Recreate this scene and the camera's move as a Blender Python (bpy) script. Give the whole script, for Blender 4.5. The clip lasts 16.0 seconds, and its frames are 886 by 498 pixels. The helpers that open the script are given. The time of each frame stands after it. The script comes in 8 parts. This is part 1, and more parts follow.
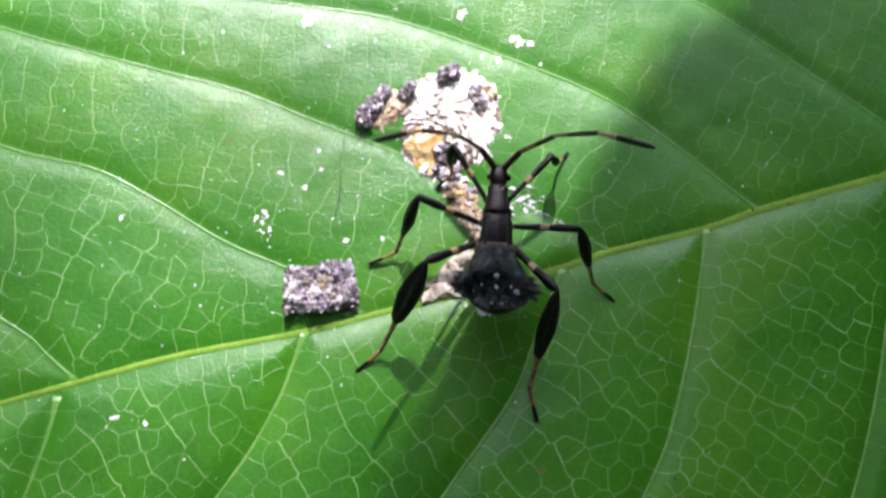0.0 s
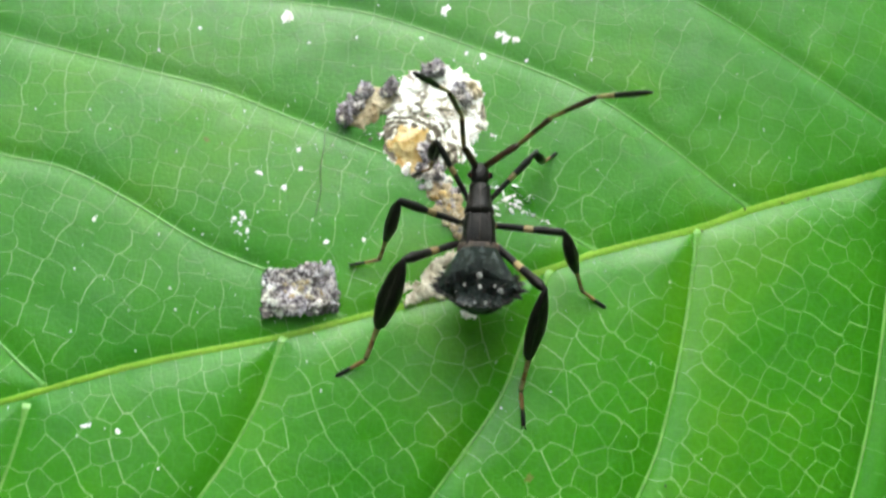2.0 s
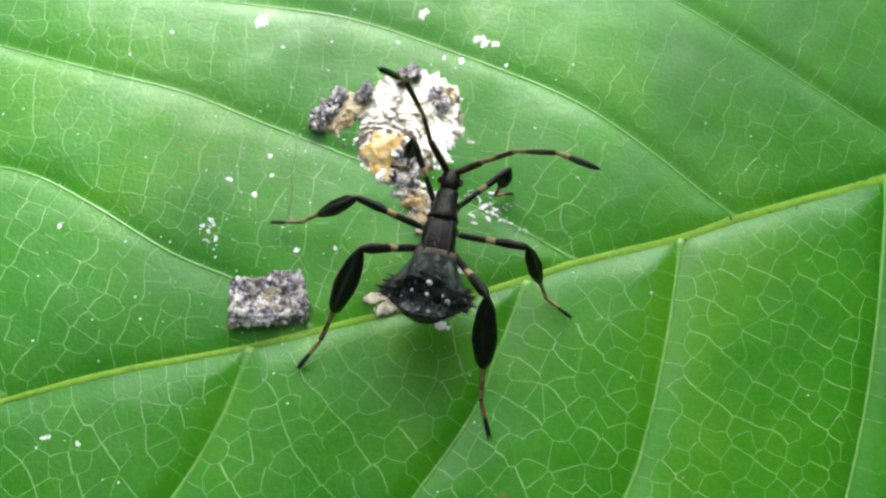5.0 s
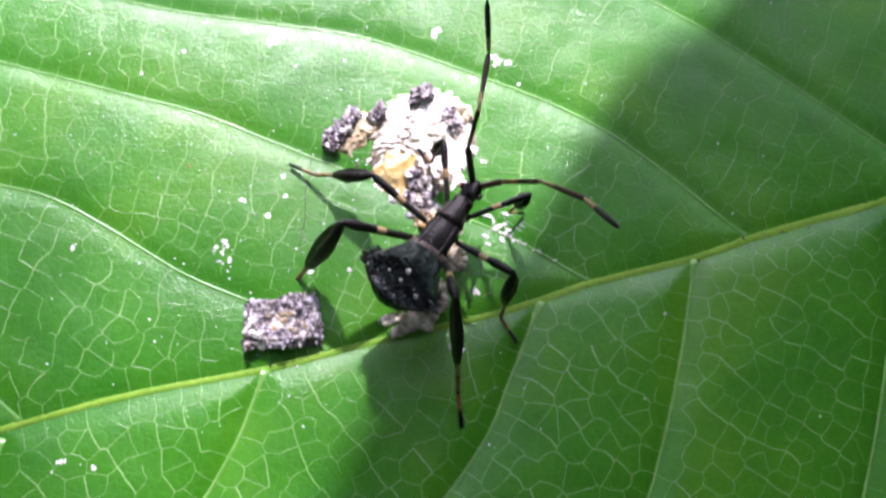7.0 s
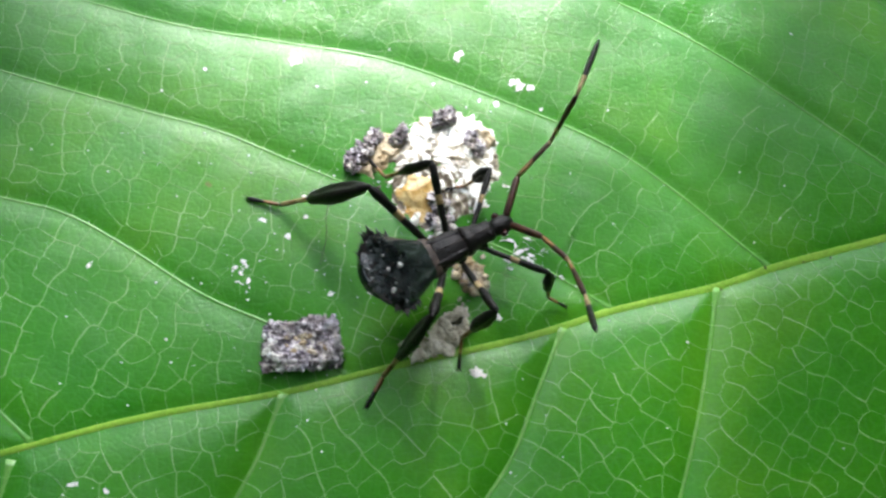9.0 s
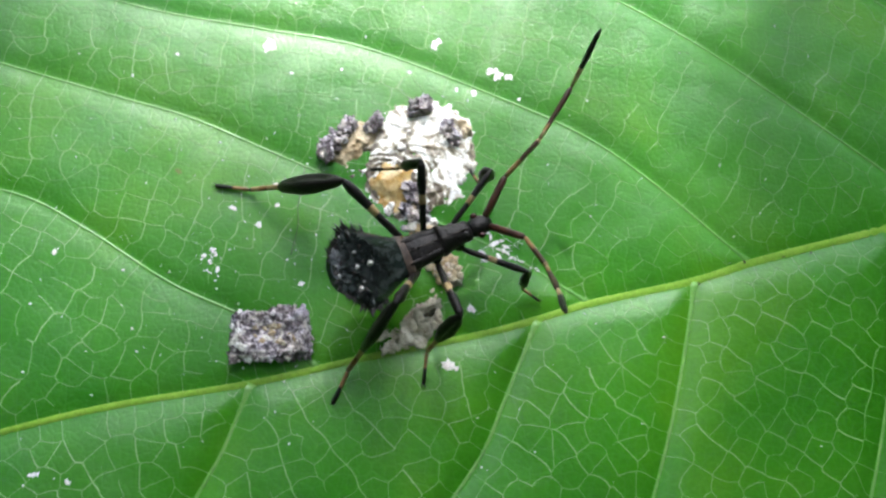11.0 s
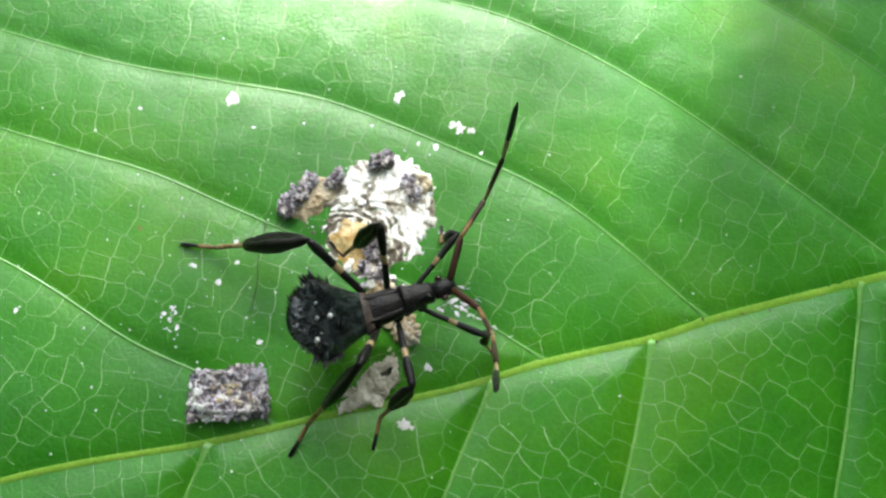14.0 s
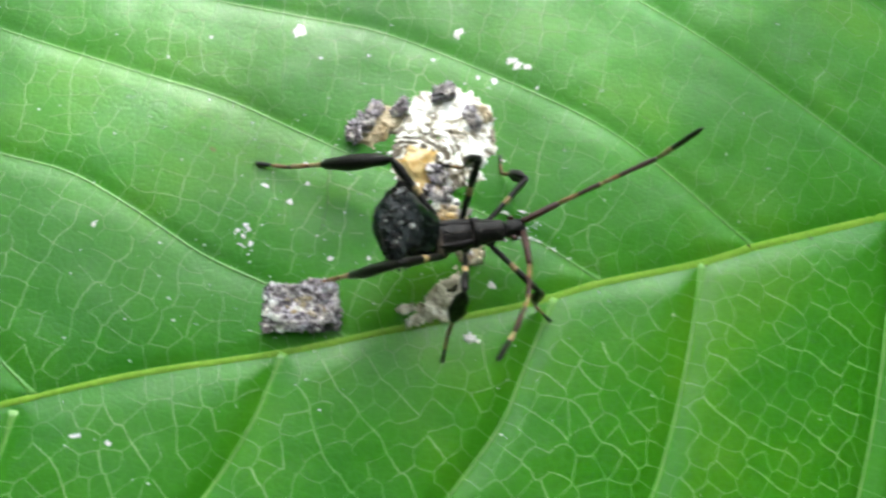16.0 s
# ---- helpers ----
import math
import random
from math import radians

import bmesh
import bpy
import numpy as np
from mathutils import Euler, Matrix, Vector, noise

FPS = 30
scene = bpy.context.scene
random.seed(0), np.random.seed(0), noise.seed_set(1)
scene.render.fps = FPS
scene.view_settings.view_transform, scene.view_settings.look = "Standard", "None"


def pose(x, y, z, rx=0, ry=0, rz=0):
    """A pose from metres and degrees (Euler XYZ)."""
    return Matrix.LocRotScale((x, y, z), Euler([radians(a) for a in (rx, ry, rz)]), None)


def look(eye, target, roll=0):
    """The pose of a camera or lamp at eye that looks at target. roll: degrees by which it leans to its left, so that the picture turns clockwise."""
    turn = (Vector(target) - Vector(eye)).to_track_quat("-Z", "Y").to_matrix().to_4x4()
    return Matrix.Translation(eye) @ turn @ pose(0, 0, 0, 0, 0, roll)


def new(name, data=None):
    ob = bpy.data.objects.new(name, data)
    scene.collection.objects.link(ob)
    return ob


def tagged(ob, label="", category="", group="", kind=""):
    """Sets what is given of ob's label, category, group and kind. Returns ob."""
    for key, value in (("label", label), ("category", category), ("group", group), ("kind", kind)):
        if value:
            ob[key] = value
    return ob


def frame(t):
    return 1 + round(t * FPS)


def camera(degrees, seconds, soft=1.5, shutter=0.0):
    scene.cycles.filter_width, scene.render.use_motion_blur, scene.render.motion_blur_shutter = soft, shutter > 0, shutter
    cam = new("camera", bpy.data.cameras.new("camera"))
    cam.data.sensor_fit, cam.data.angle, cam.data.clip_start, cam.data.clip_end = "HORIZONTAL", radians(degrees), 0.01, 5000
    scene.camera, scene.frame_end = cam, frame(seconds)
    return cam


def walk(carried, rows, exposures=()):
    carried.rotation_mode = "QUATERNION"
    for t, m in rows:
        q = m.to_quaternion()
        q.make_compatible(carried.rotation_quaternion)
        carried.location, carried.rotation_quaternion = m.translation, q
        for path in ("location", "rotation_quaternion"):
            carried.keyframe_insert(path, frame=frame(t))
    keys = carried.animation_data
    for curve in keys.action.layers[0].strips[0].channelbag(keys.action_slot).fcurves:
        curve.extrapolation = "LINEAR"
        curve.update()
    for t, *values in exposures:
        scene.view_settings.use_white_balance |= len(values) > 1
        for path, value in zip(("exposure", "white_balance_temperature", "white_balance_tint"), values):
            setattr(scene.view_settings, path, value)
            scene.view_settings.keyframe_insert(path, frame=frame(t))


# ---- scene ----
# A dark leaf-footed bug nymph turns about on a broad green leaf beside dried droppings.
import collections

from mathutils import geometry


def mm(x, y, z, rx=0, ry=0, rz=0):
    """A pose from millimetres and degrees."""
    return pose(x * 0.001, y * 0.001, z * 0.001, rx, ry, rz)


cam = camera(50, 16.0, soft=2.5, shutter=0.4)
walk(cam, [
    (0.0, pose(-0.00566, -0.02885, 0.09553, 14.911, -4.182, -0.825)),
    (0.5, pose(-0.00689, -0.03764, 0.09223, 17.215, -4.567, -0.818)),
    (1.0, pose(-0.00763, -0.03625, 0.09080, 16.336, -4.946, -1.177)),
    (1.5, pose(-0.00546, -0.03886, 0.09101, 17.158, -4.445, -1.009)),
    (2.0, pose(-0.00396, -0.02870, 0.09272, 15.349, -4.246, -1.053)),
    (2.5, pose(-0.00343, -0.02110, 0.09321, 13.646, -4.122, -0.907)),
    (3.0, pose(-0.00456, -0.01633, 0.08710, 11.808, -4.669, -0.792)),
    (3.5, pose(-0.00173, -0.03607, 0.08081, 18.292, -4.458, -0.973)),
    (3.7, pose(0.01252, -0.03486, 0.08057, 14.942, -0.959, 1.771)),
    (4.0, pose(0.00112, -0.02968, 0.08583, 15.551, -3.760, -0.630)),
    (4.5, pose(0.00331, -0.02839, 0.08844, 15.703, -2.732, -0.688)),
    (4.7, pose(0.00175, -0.02853, 0.09020, 16.341, -2.882, -0.653)),
    (6.8, pose(-0.00127, -0.02878, 0.08906, 14.541, -4.346, -0.420)),
    (7.0, pose(-0.00147, -0.02554, 0.09092, 15.591, -3.654, -0.695)),
    (7.5, pose(0.00090, -0.03176, 0.09138, 17.975, -3.590, -0.465)),
    (8.0, pose(-0.00146, -0.02629, 0.09034, 17.603, -3.986, -0.521)),
    (8.5, pose(-0.00708, -0.02033, 0.09156, 15.569, -4.859, -0.295)),
    (9.0, pose(-0.00536, -0.02587, 0.08941, 17.390, -4.999, -0.070)),
    (9.2, pose(0.00122, -0.02594, 0.08957, 17.191, -3.576, 0.483)),
    (11.3, pose(-0.00316, -0.02635, 0.08682, 17.366, -5.466, 0.556)),
    (11.5, pose(0.00004, -0.02687, 0.08620, 17.420, -5.032, 0.813)),
    (12.0, pose(-0.00837, -0.02117, 0.08694, 16.395, -6.059, 0.283)),
    (12.5, pose(-0.01023, -0.01948, 0.08674, 15.559, -6.905, 0.036)),
    (13.0, pose(-0.01445, -0.01114, 0.08992, 13.076, -7.288, 0.225)),
    (13.5, pose(-0.00512, -0.01502, 0.08869, 13.856, -6.240, 0.758)),
    (14.0, pose(0.00190, -0.01842, 0.09124, 15.674, -4.785, 1.011)),
    (14.5, pose(-0.01104, -0.01785, 0.08898, 13.886, -7.060, 0.650)),
    (15.0, pose(-0.00866, -0.02270, 0.08779, 16.458, -6.612, 0.438)),
    (15.5, pose(-0.01936, -0.02466, 0.08791, 16.111, -8.785, 0.293)),
    (16.0, pose(-0.00818, -0.02969, 0.09094, 17.293, -7.171, 0.866)),
], exposures=[(0.0, 1.93, 6100, 32), (0.3, 2.33, 6300, 12), (0.6, 2.85, 7000, 2), (1.5, 3.17, 7000, 0), (2.1, 3.17, 7000, 2), (2.5, 2.78, 6300, 20), (3.0, 2.51, 6000, 36), (3.5, 1.83, 6000, 36),
              (4.0, 2.11, 6300, 18), (4.5, 3.03, 6800, 4), (6.8, 2.08, 6000, 34), (7.0, 2.03, 6000, 34), (7.5, 1.81, 6100, 26), (8.0, 2.00, 6300, 11), (9.0, 2.43, 6300, 11), (11.5, 2.50, 6300, 11),
              (13.5, 2.58, 6500, 7), (16.0, 2.92, 6700, 4)])

# ---- light ----
SUN_UP, SUN_AZ = radians(39), radians(90)
SUN = Vector((math.cos(SUN_UP) * math.cos(SUN_AZ), math.cos(SUN_UP) * math.sin(SUN_AZ), math.sin(SUN_UP)))
world = bpy.data.worlds.new("world")
scene.world = world
world.use_nodes = True
wn = world.node_tree.nodes
sky = wn.new("ShaderNodeTexSky")
sky.sky_type, sky.sun_disc, sky.sun_elevation = "NISHITA", False, SUN_UP
sky.sun_rotation = math.pi / 2 - SUN_AZ
wn["Background"].inputs["Strength"].default_value = 0.15
haze = wn.new("ShaderNodeHueSaturation")
haze.inputs["Saturation"].default_value = 0.5
world.node_tree.links.new(sky.outputs[0], haze.inputs["Color"])
world.node_tree.links.new(haze.outputs[0], wn["Background"].inputs["Color"])
sun = new("sun", bpy.data.lights.new("sun", "SUN"))
sun.data.energy, sun.data.angle, sun.data.color = 2.6, radians(0.53), (1.0, 0.96, 0.88)
sun.matrix_world = look(SUN, (0, 0, 0))

# ---- materials ----


class Mat:
    """A small builder of node materials."""

    def __init__(self, name, rough=0.5, spec=0.5):
        self.m = bpy.data.materials.new(name)
        self.m.use_nodes = True
        self.t = self.m.node_tree
        self.b = self.t.nodes["Principled BSDF"]
        self.set("Roughness", rough)
        self.set("Specular IOR Level", spec)
        self.co = self.node("ShaderNodeTexCoord").outputs["Object"]

    def node(self, kind, **inputs):
        n = self.t.nodes.new(kind)
        for k, v in inputs.items():
            self.link(v, n.inputs[k])
        return n

    def link(self, v, socket):
        if isinstance(v, bpy.types.NodeSocket):
            self.t.links.new(v, socket)
        else:
            socket.default_value = v

    def set(self, key, v):
        self.link(v, self.b.inputs[key])

    def noise(self, scale, detail=4.0, rough=0.6, co=None):
        return self.node("ShaderNodeTexNoise", Vector=co or self.co, Scale=scale, Detail=detail, Roughness=rough).outputs["Fac"]

    def ramp(self, fac, *stops):
        n = self.node("ShaderNodeValToRGB", Fac=fac)
        e = n.color_ramp.elements
        while len(e) < len(stops):
            e.new(0.5)
        for el, (pos, col) in zip(e, stops):
            el.position, el.color = pos, (*col, 1) if len(col) == 3 else col
        return n.outputs["Color"]

    def mix(self, fac, a, b, blend="MIX"):
        n = self.t.nodes.new("ShaderNodeMix")
        n.data_type, n.blend_type = "RGBA", blend
        for sock, v in ((n.inputs[0], fac), (n.inputs[6], a), (n.inputs[7], b)):
            self.link((*v, 1) if isinstance(v, tuple) and len(v) == 3 else v, sock)
        return n.outputs[2]

    def math(self, op, a, b=0.0):
        n = self.t.nodes.new("ShaderNodeMath")
        n.operation = op
        self.link(a, n.inputs[0])
        self.link(b, n.inputs[1])
        return n.outputs[0]

    def bump(self, height, strength, distance):
        n = self.node("ShaderNodeBump", Height=height, Strength=strength, Distance=distance)
        self.set("Normal", n.outputs["Normal"])


def spotted(name, a, b, scale, rough, spec=0.5, bump=0.5, dist=0.0001, lo=0.35, hi=0.65, fine=4000):
    """Two tones in patches, with a fine grain and relief."""
    k = Mat(name, rough, spec)
    base = k.ramp(k.noise(scale), (lo, a), (hi, b))
    k.set("Base Color", k.mix(0.25, base, k.ramp(k.noise(fine), (0.3, (0.1, 0.1, 0.1)), (0.7, (0.9, 0.9, 0.9))), "OVERLAY"))
    k.bump(k.noise(fine * 0.6), bump, dist)
    return k.m


def leaf_material():
    k = Mat("leaf_green", 0.5, 0.12)
    warp = k.node("ShaderNodeTexNoise", Vector=k.co, Scale=220.0, Detail=2.0).outputs["Color"]
    mapped = k.node("ShaderNodeVectorMath")
    mapped.operation = "MULTIPLY_ADD"
    k.link(warp, mapped.inputs[0])
    mapped.inputs[1].default_value = (0.0022, 0.0022, 0.0)
    k.link(k.co, mapped.inputs[2])
    flat = k.node("ShaderNodeVectorMath")
    flat.operation = "MULTIPLY"
    k.link(mapped.outputs[0], flat.inputs[0])
    flat.inputs[1].default_value = (1.0, 1.0, 0.0)
    nets = []
    for scale, lo, hi in ((360.0, 0.012, 0.05), (900.0, 0.03, 0.14)):
        v = k.t.nodes.new("ShaderNodeTexVoronoi")
        v.voronoi_dimensions, v.feature = "2D", "DISTANCE_TO_EDGE"
        v.inputs["Scale"].default_value = scale
        k.link(flat.outputs[0], v.inputs["Vector"])
        nets.append(k.ramp(v.outputs["Distance"], (lo, (1, 1, 1)), (hi, (0, 0, 0))))
    patches = k.noise(45.0, 3.0)
    grain = k.noise(2600.0, 3.0)
    col = k.ramp(patches, (0.3, (0.020, 0.185, 0.005)), (0.52, (0.042, 0.245, 0.006)), (0.66, (0.075, 0.285, 0.008)))
    col = k.mix(0.2, col, k.ramp(grain, (0.3, (0.2, 0.2, 0.2)), (0.7, (0.8, 0.8, 0.8))), "OVERLAY")
    col = k.mix(k.math("MULTIPLY", nets[1], 0.10), col, (0.12, 0.38, 0.05))
    col = k.mix(k.math("MULTIPLY", nets[0], 0.10), col, (0.12, 0.38, 0.06))
    rust = k.ramp(k.noise(160.0, 2.0), (0.78, (0, 0, 0)), (0.84, (1, 1, 1)))
    col = k.mix(k.math("MULTIPLY", rust, 0.6), col, (0.24, 0.22, 0.03))
    k.set("Base Color", col)
    k.set("Roughness", k.math("ADD", k.math("MULTIPLY", k.noise(600.0), 0.25), 0.34))
    h = k.math("ADD", k.math("MULTIPLY", nets[0], -0.3), k.math("MULTIPLY", nets[1], -0.3))
    h = k.math("ADD", h, k.math("MULTIPLY", k.noise(2600.0, 3.0), 1.1))
    k.bump(h, 0.4, 0.0001)
    k.set("Coat Weight", k.math("ADD", k.math("MULTIPLY", k.ramp(k.noise(110.0, 4.0), (0.35, (0, 0, 0)), (0.65, (1, 1, 1))), 0.5), 0.52))
    k.set("Coat IOR", 1.5)
    k.set("Coat Roughness", k.math("ADD", k.math("MULTIPLY", k.noise(500.0), 0.16), 0.13))
    wax = k.node("ShaderNodeBump", Height=k.math("ADD", k.noise(3200.0, 3.0), k.math("MULTIPLY", k.noise(900.0, 3.0), 0.7)), Strength=0.7, Distance=0.00014)
    k.set("Coat Normal", wax.outputs["Normal"])
    tr = k.node("ShaderNodeBsdfTranslucent", Color=(0.12, 0.42, 0.03, 1))
    mixer = k.t.nodes.new("ShaderNodeMixShader")
    mixer.inputs[0].default_value = 0.22
    k.t.links.new(k.b.outputs[0], mixer.inputs[1])
    k.t.links.new(tr.outputs[0], mixer.inputs[2])
    k.t.links.new(mixer.outputs[0], k.t.nodes["Material Output"].inputs["Surface"])
    return k.m


LEAF = leaf_material()
VEIN = spotted("vein_yellow_green", (0.135, 0.315, 0.018), (0.20, 0.375, 0.035), 300, 0.55, 0.2, 0.4, 0.00008)
PALE_VEIN = spotted("pale_side_vein_green", (0.11, 0.31, 0.045), (0.18, 0.39, 0.08), 260, 0.45, 0.3, 0.4, 0.00005)
SIDE_VEIN = spotted("side_vein_green", (0.075, 0.27, 0.025), (0.13, 0.34, 0.055), 260, 0.45, 0.3, 0.4, 0.00005)
FINE_VEIN = spotted("fine_vein_green", (0.15, 0.39, 0.065), (0.33, 0.54, 0.19), 90, 0.5, 0.4, 0.3, 0.00005)
for vein in (PALE_VEIN, SIDE_VEIN, FINE_VEIN):
    vein.node_tree.nodes["Principled BSDF"].inputs["Coat Weight"].default_value = 0.55
    vein.node_tree.nodes["Principled BSDF"].inputs["Coat Roughness"].default_value = 0.24
FLOOR = spotted("leaf_litter", (0.03, 0.025, 0.012), (0.05, 0.07, 0.02), 12, 0.9, 0.2, 1.0, 0.01, fine=60)
CANOPY = spotted("canopy_leaf", (0.03, 0.10, 0.012), (0.05, 0.15, 0.02), 40, 0.45, 0.4, 0.3, 0.001, fine=400)
BLACK = spotted("black_cuticle", (0.003, 0.003, 0.003), (0.010, 0.008, 0.007), 900, 0.36, 0.22, 1.0, 0.00012, fine=5500)
GREENISH = spotted("dark_green_cuticle", (0.007, 0.013, 0.012), (0.060, 0.072, 0.068), 1100, 0.2, 0.5, 0.8, 0.00016, 0.45, 0.75, fine=2600)
BAND = spotted("pale_tan_cuticle", (0.20, 0.13, 0.05), (0.40, 0.30, 0.15), 1500, 0.5, 0.4, 0.4, 0.00004, fine=9000)
RUST = spotted("rusty_cuticle", (0.12, 0.05, 0.016), (0.26, 0.14, 0.05), 1200, 0.45, 0.4, 0.4, 0.00004, fine=9000)
WAIST = spotted("brown_grey_cuticle", (0.03, 0.022, 0.018), (0.11, 0.08, 0.06), 1500, 0.55, 0.3, 0.5, 0.00005, fine=9000)
LINE = spotted("dull_brown_line", (0.03, 0.024, 0.02), (0.09, 0.07, 0.055), 1500, 0.55, 0.3, 0.5, 0.00005, fine=9000)
EYE = spotted("dark_red_eye", (0.03, 0.008, 0.006), (0.06, 0.015, 0.01), 3000, 0.2, 0.6, 0.1, 0.00002)
WART_GLINT = spotted("pale_wart_and_glint", (0.3, 0.3, 0.28), (0.5, 0.5, 0.47), 3000, 0.35, 0.5, 0.3, 0.00003)


def crust_material():
    """Chalky white, thin and streaked in arcs round the amber hollow, where grey-brown shows through."""
    k = Mat("streaky_white_crust", 0.32, 0.5)
    bend = k.node("ShaderNodeTexNoise", Vector=k.co, Scale=260.0, Detail=4.0, Roughness=0.6).outputs["Color"]
    moved = k.t.nodes.new("ShaderNodeVectorMath")
    moved.operation = "MULTIPLY_ADD"
    k.link(bend, moved.inputs[0])
    moved.inputs[1].default_value = (0.0045, 0.0045, 0.0)
    k.link(k.co, moved.inputs[2])
    far = k.t.nodes.new("ShaderNodeVectorMath")
    far.operation = "DISTANCE"
    k.link(moved.outputs[0], far.inputs[0])
    far.inputs[1].default_value = (0.0014, 0.0094, 0.0)
    r = far.outputs["Value"]
    rings = k.math("SINE", k.math("MULTIPLY", r, 6200.0))
    blotch = k.node("ShaderNodeTexNoise", Vector=k.co, Scale=420.0, Detail=5.0, Roughness=0.65, Distortion=1.5).outputs["Fac"]
    inner = k.ramp(k.math("MULTIPLY", r, 100.0), (0.40, (1, 1, 1)), (0.72, (0.0, 0.0, 0.0)))
    thin = k.math("ADD", k.math("MULTIPLY", k.math("ADD", rings, 0.6), k.math("MULTIPLY", inner, 0.16)), blotch)
    film = k.ramp(k.math("MULTIPLY", r, 100.0), (0.26, (1, 1, 1)), (0.42, (0, 0, 0)))
    thin = k.math("ADD", thin, k.math("MULTIPLY", film, 0.06))
    col = k.ramp(thin, (0.43, (0.95, 0.95, 0.93)), (0.51, (0.84, 0.82, 0.73)), (0.55, (0.38, 0.34, 0.24)), (0.64, (0.13, 0.105, 0.07)))
    k.set("Base Color", k.mix(0.2, col, k.ramp(k.noise(2500.0), (0.3, (0.1, 0.1, 0.1)), (0.7, (0.9, 0.9, 0.9))), "OVERLAY"))
    k.bump(k.math("ADD", k.math("MULTIPLY", thin, -1.0), k.math("MULTIPLY", k.noise(1800.0), 0.4)), 0.6, 0.0003)
    return k.m


def speckled_material(name, dark, mid, pale, lo, hi):
    """Dark crumbs caked together, flecked with pale grains."""
    k = Mat(name, 0.4, 0.5)
    grain = k.node("ShaderNodeTexNoise", Vector=k.co, Scale=1500.0, Detail=6.0, Roughness=0.7, Distortion=0.8).outputs["Fac"]
    tint = k.ramp(k.noise(600.0, 3.0), (0.4, (0.75, 0.72, 0.85)), (0.6, (0.9, 0.8, 0.62)))
    col = k.ramp(grain, (lo, dark), ((lo + hi) / 2, mid), (hi, pale))
    k.set("Base Color", k.mix(0.5, col, k.mix(1.0, col, tint, "MULTIPLY")))
    k.bump(grain, 0.9, 0.0004)
    return k.m


SPECKLED = speckled_material("speckled_dark_dropping", (0.035, 0.026, 0.035), (0.17, 0.14, 0.17), (0.82, 0.80, 0.82), 0.36, 0.55)
CAKED = speckled_material("caked_grey_dropping", (0.05, 0.036, 0.038), (0.28, 0.24, 0.26), (0.88, 0.86, 0.86), 0.39, 0.58)


CRUST = crust_material()
BROWN = spotted("dark_brown_cuticle", (0.022, 0.009, 0.006), (0.06, 0.022, 0.012), 900, 0.42, 0.3, 0.5, 0.00006, fine=7000)
AMBER = spotted("amber_dropping", (0.46, 0.24, 0.03), (0.74, 0.62, 0.32), 520, 0.28, 0.5, 0.7, 0.0002, fine=2500)
TUBERCLE = spotted("brown_grey_tubercle", (0.010, 0.008, 0.008), (0.055, 0.048, 0.045), 1500, 0.22, 0.6, 0.6, 0.00006, fine=6000)
DIRT = spotted("dark_dirt", (0.02, 0.022, 0.010), (0.07, 0.06, 0.03), 2000, 0.8, 0.3, 0.4, 0.00003)
BLEMISH = spotted("rusty_blemish", (0.11, 0.20, 0.02), (0.17, 0.21, 0.03), 1800, 0.6, 0.3, 0.4, 0.00003)
CHALK = spotted("chalky_white_dropping", (0.74, 0.72, 0.64), (0.93, 0.92, 0.88), 500, 0.5, 0.5, 0.5, 0.00015, fine=2500)
TAN = spotted("tan_dropping", (0.32, 0.22, 0.10), (0.68, 0.58, 0.40), 450, 0.5, 0.5, 0.7, 0.0002, fine=2500)
SHRED = spotted("beige_papery_shred", (0.46, 0.39, 0.26), (0.80, 0.75, 0.62), 700, 0.65, 0.3, 1.0, 0.0002, fine=3000)
THREAD = spotted("white_thread", (0.78, 0.78, 0.74), (0.92, 0.92, 0.9), 900, 0.5, 0.4, 0.3, 0.00003)
BARK = spotted("twig_bark", (0.08, 0.06, 0.03), (0.14, 0.11, 0.06), 60, 0.8, 0.3, 0.8, 0.001, fine=500)

# ---- building helpers ----


def part(name, bm, material, parent=None, label="", smooth=True):
    """Links a bmesh, in millimetres, as one mesh object."""
    mats = material if isinstance(material, (list, tuple)) else [material]
    bmesh.ops.scale(bm, vec=(0.001,) * 3, verts=bm.verts)
    data = bpy.data.meshes.new(name)
    bm.to_mesh(data)
    bm.free()
    for m in mats:
        data.materials.append(m)
    if smooth:
        data.shade_smooth()
    ob = new(name, data)
    if parent:
        ob.parent = parent
    if label:
        tagged(ob, label)
    return ob


def ring_tube(bm, rings, mats=None, cap=True):
    """Skins a list of rings (equal counts of points); mats gives a material slot a span."""
    rows = [[bm.verts.new(p) for p in r] for r in rings]
    n = len(rows[0])
    for i in range(len(rows) - 1):
        for j in range(n):
            f = bm.faces.new((rows[i][j], rows[i][(j + 1) % n], rows[i + 1][(j + 1) % n], rows[i + 1][j]))
            if mats:
                f.material_index = mats[i]
    if cap:
        for r, m in ((rows[0][::-1], 0), (rows[-1], -1)):
            f = bm.faces.new(r)
            if mats:
                f.material_index = mats[m]


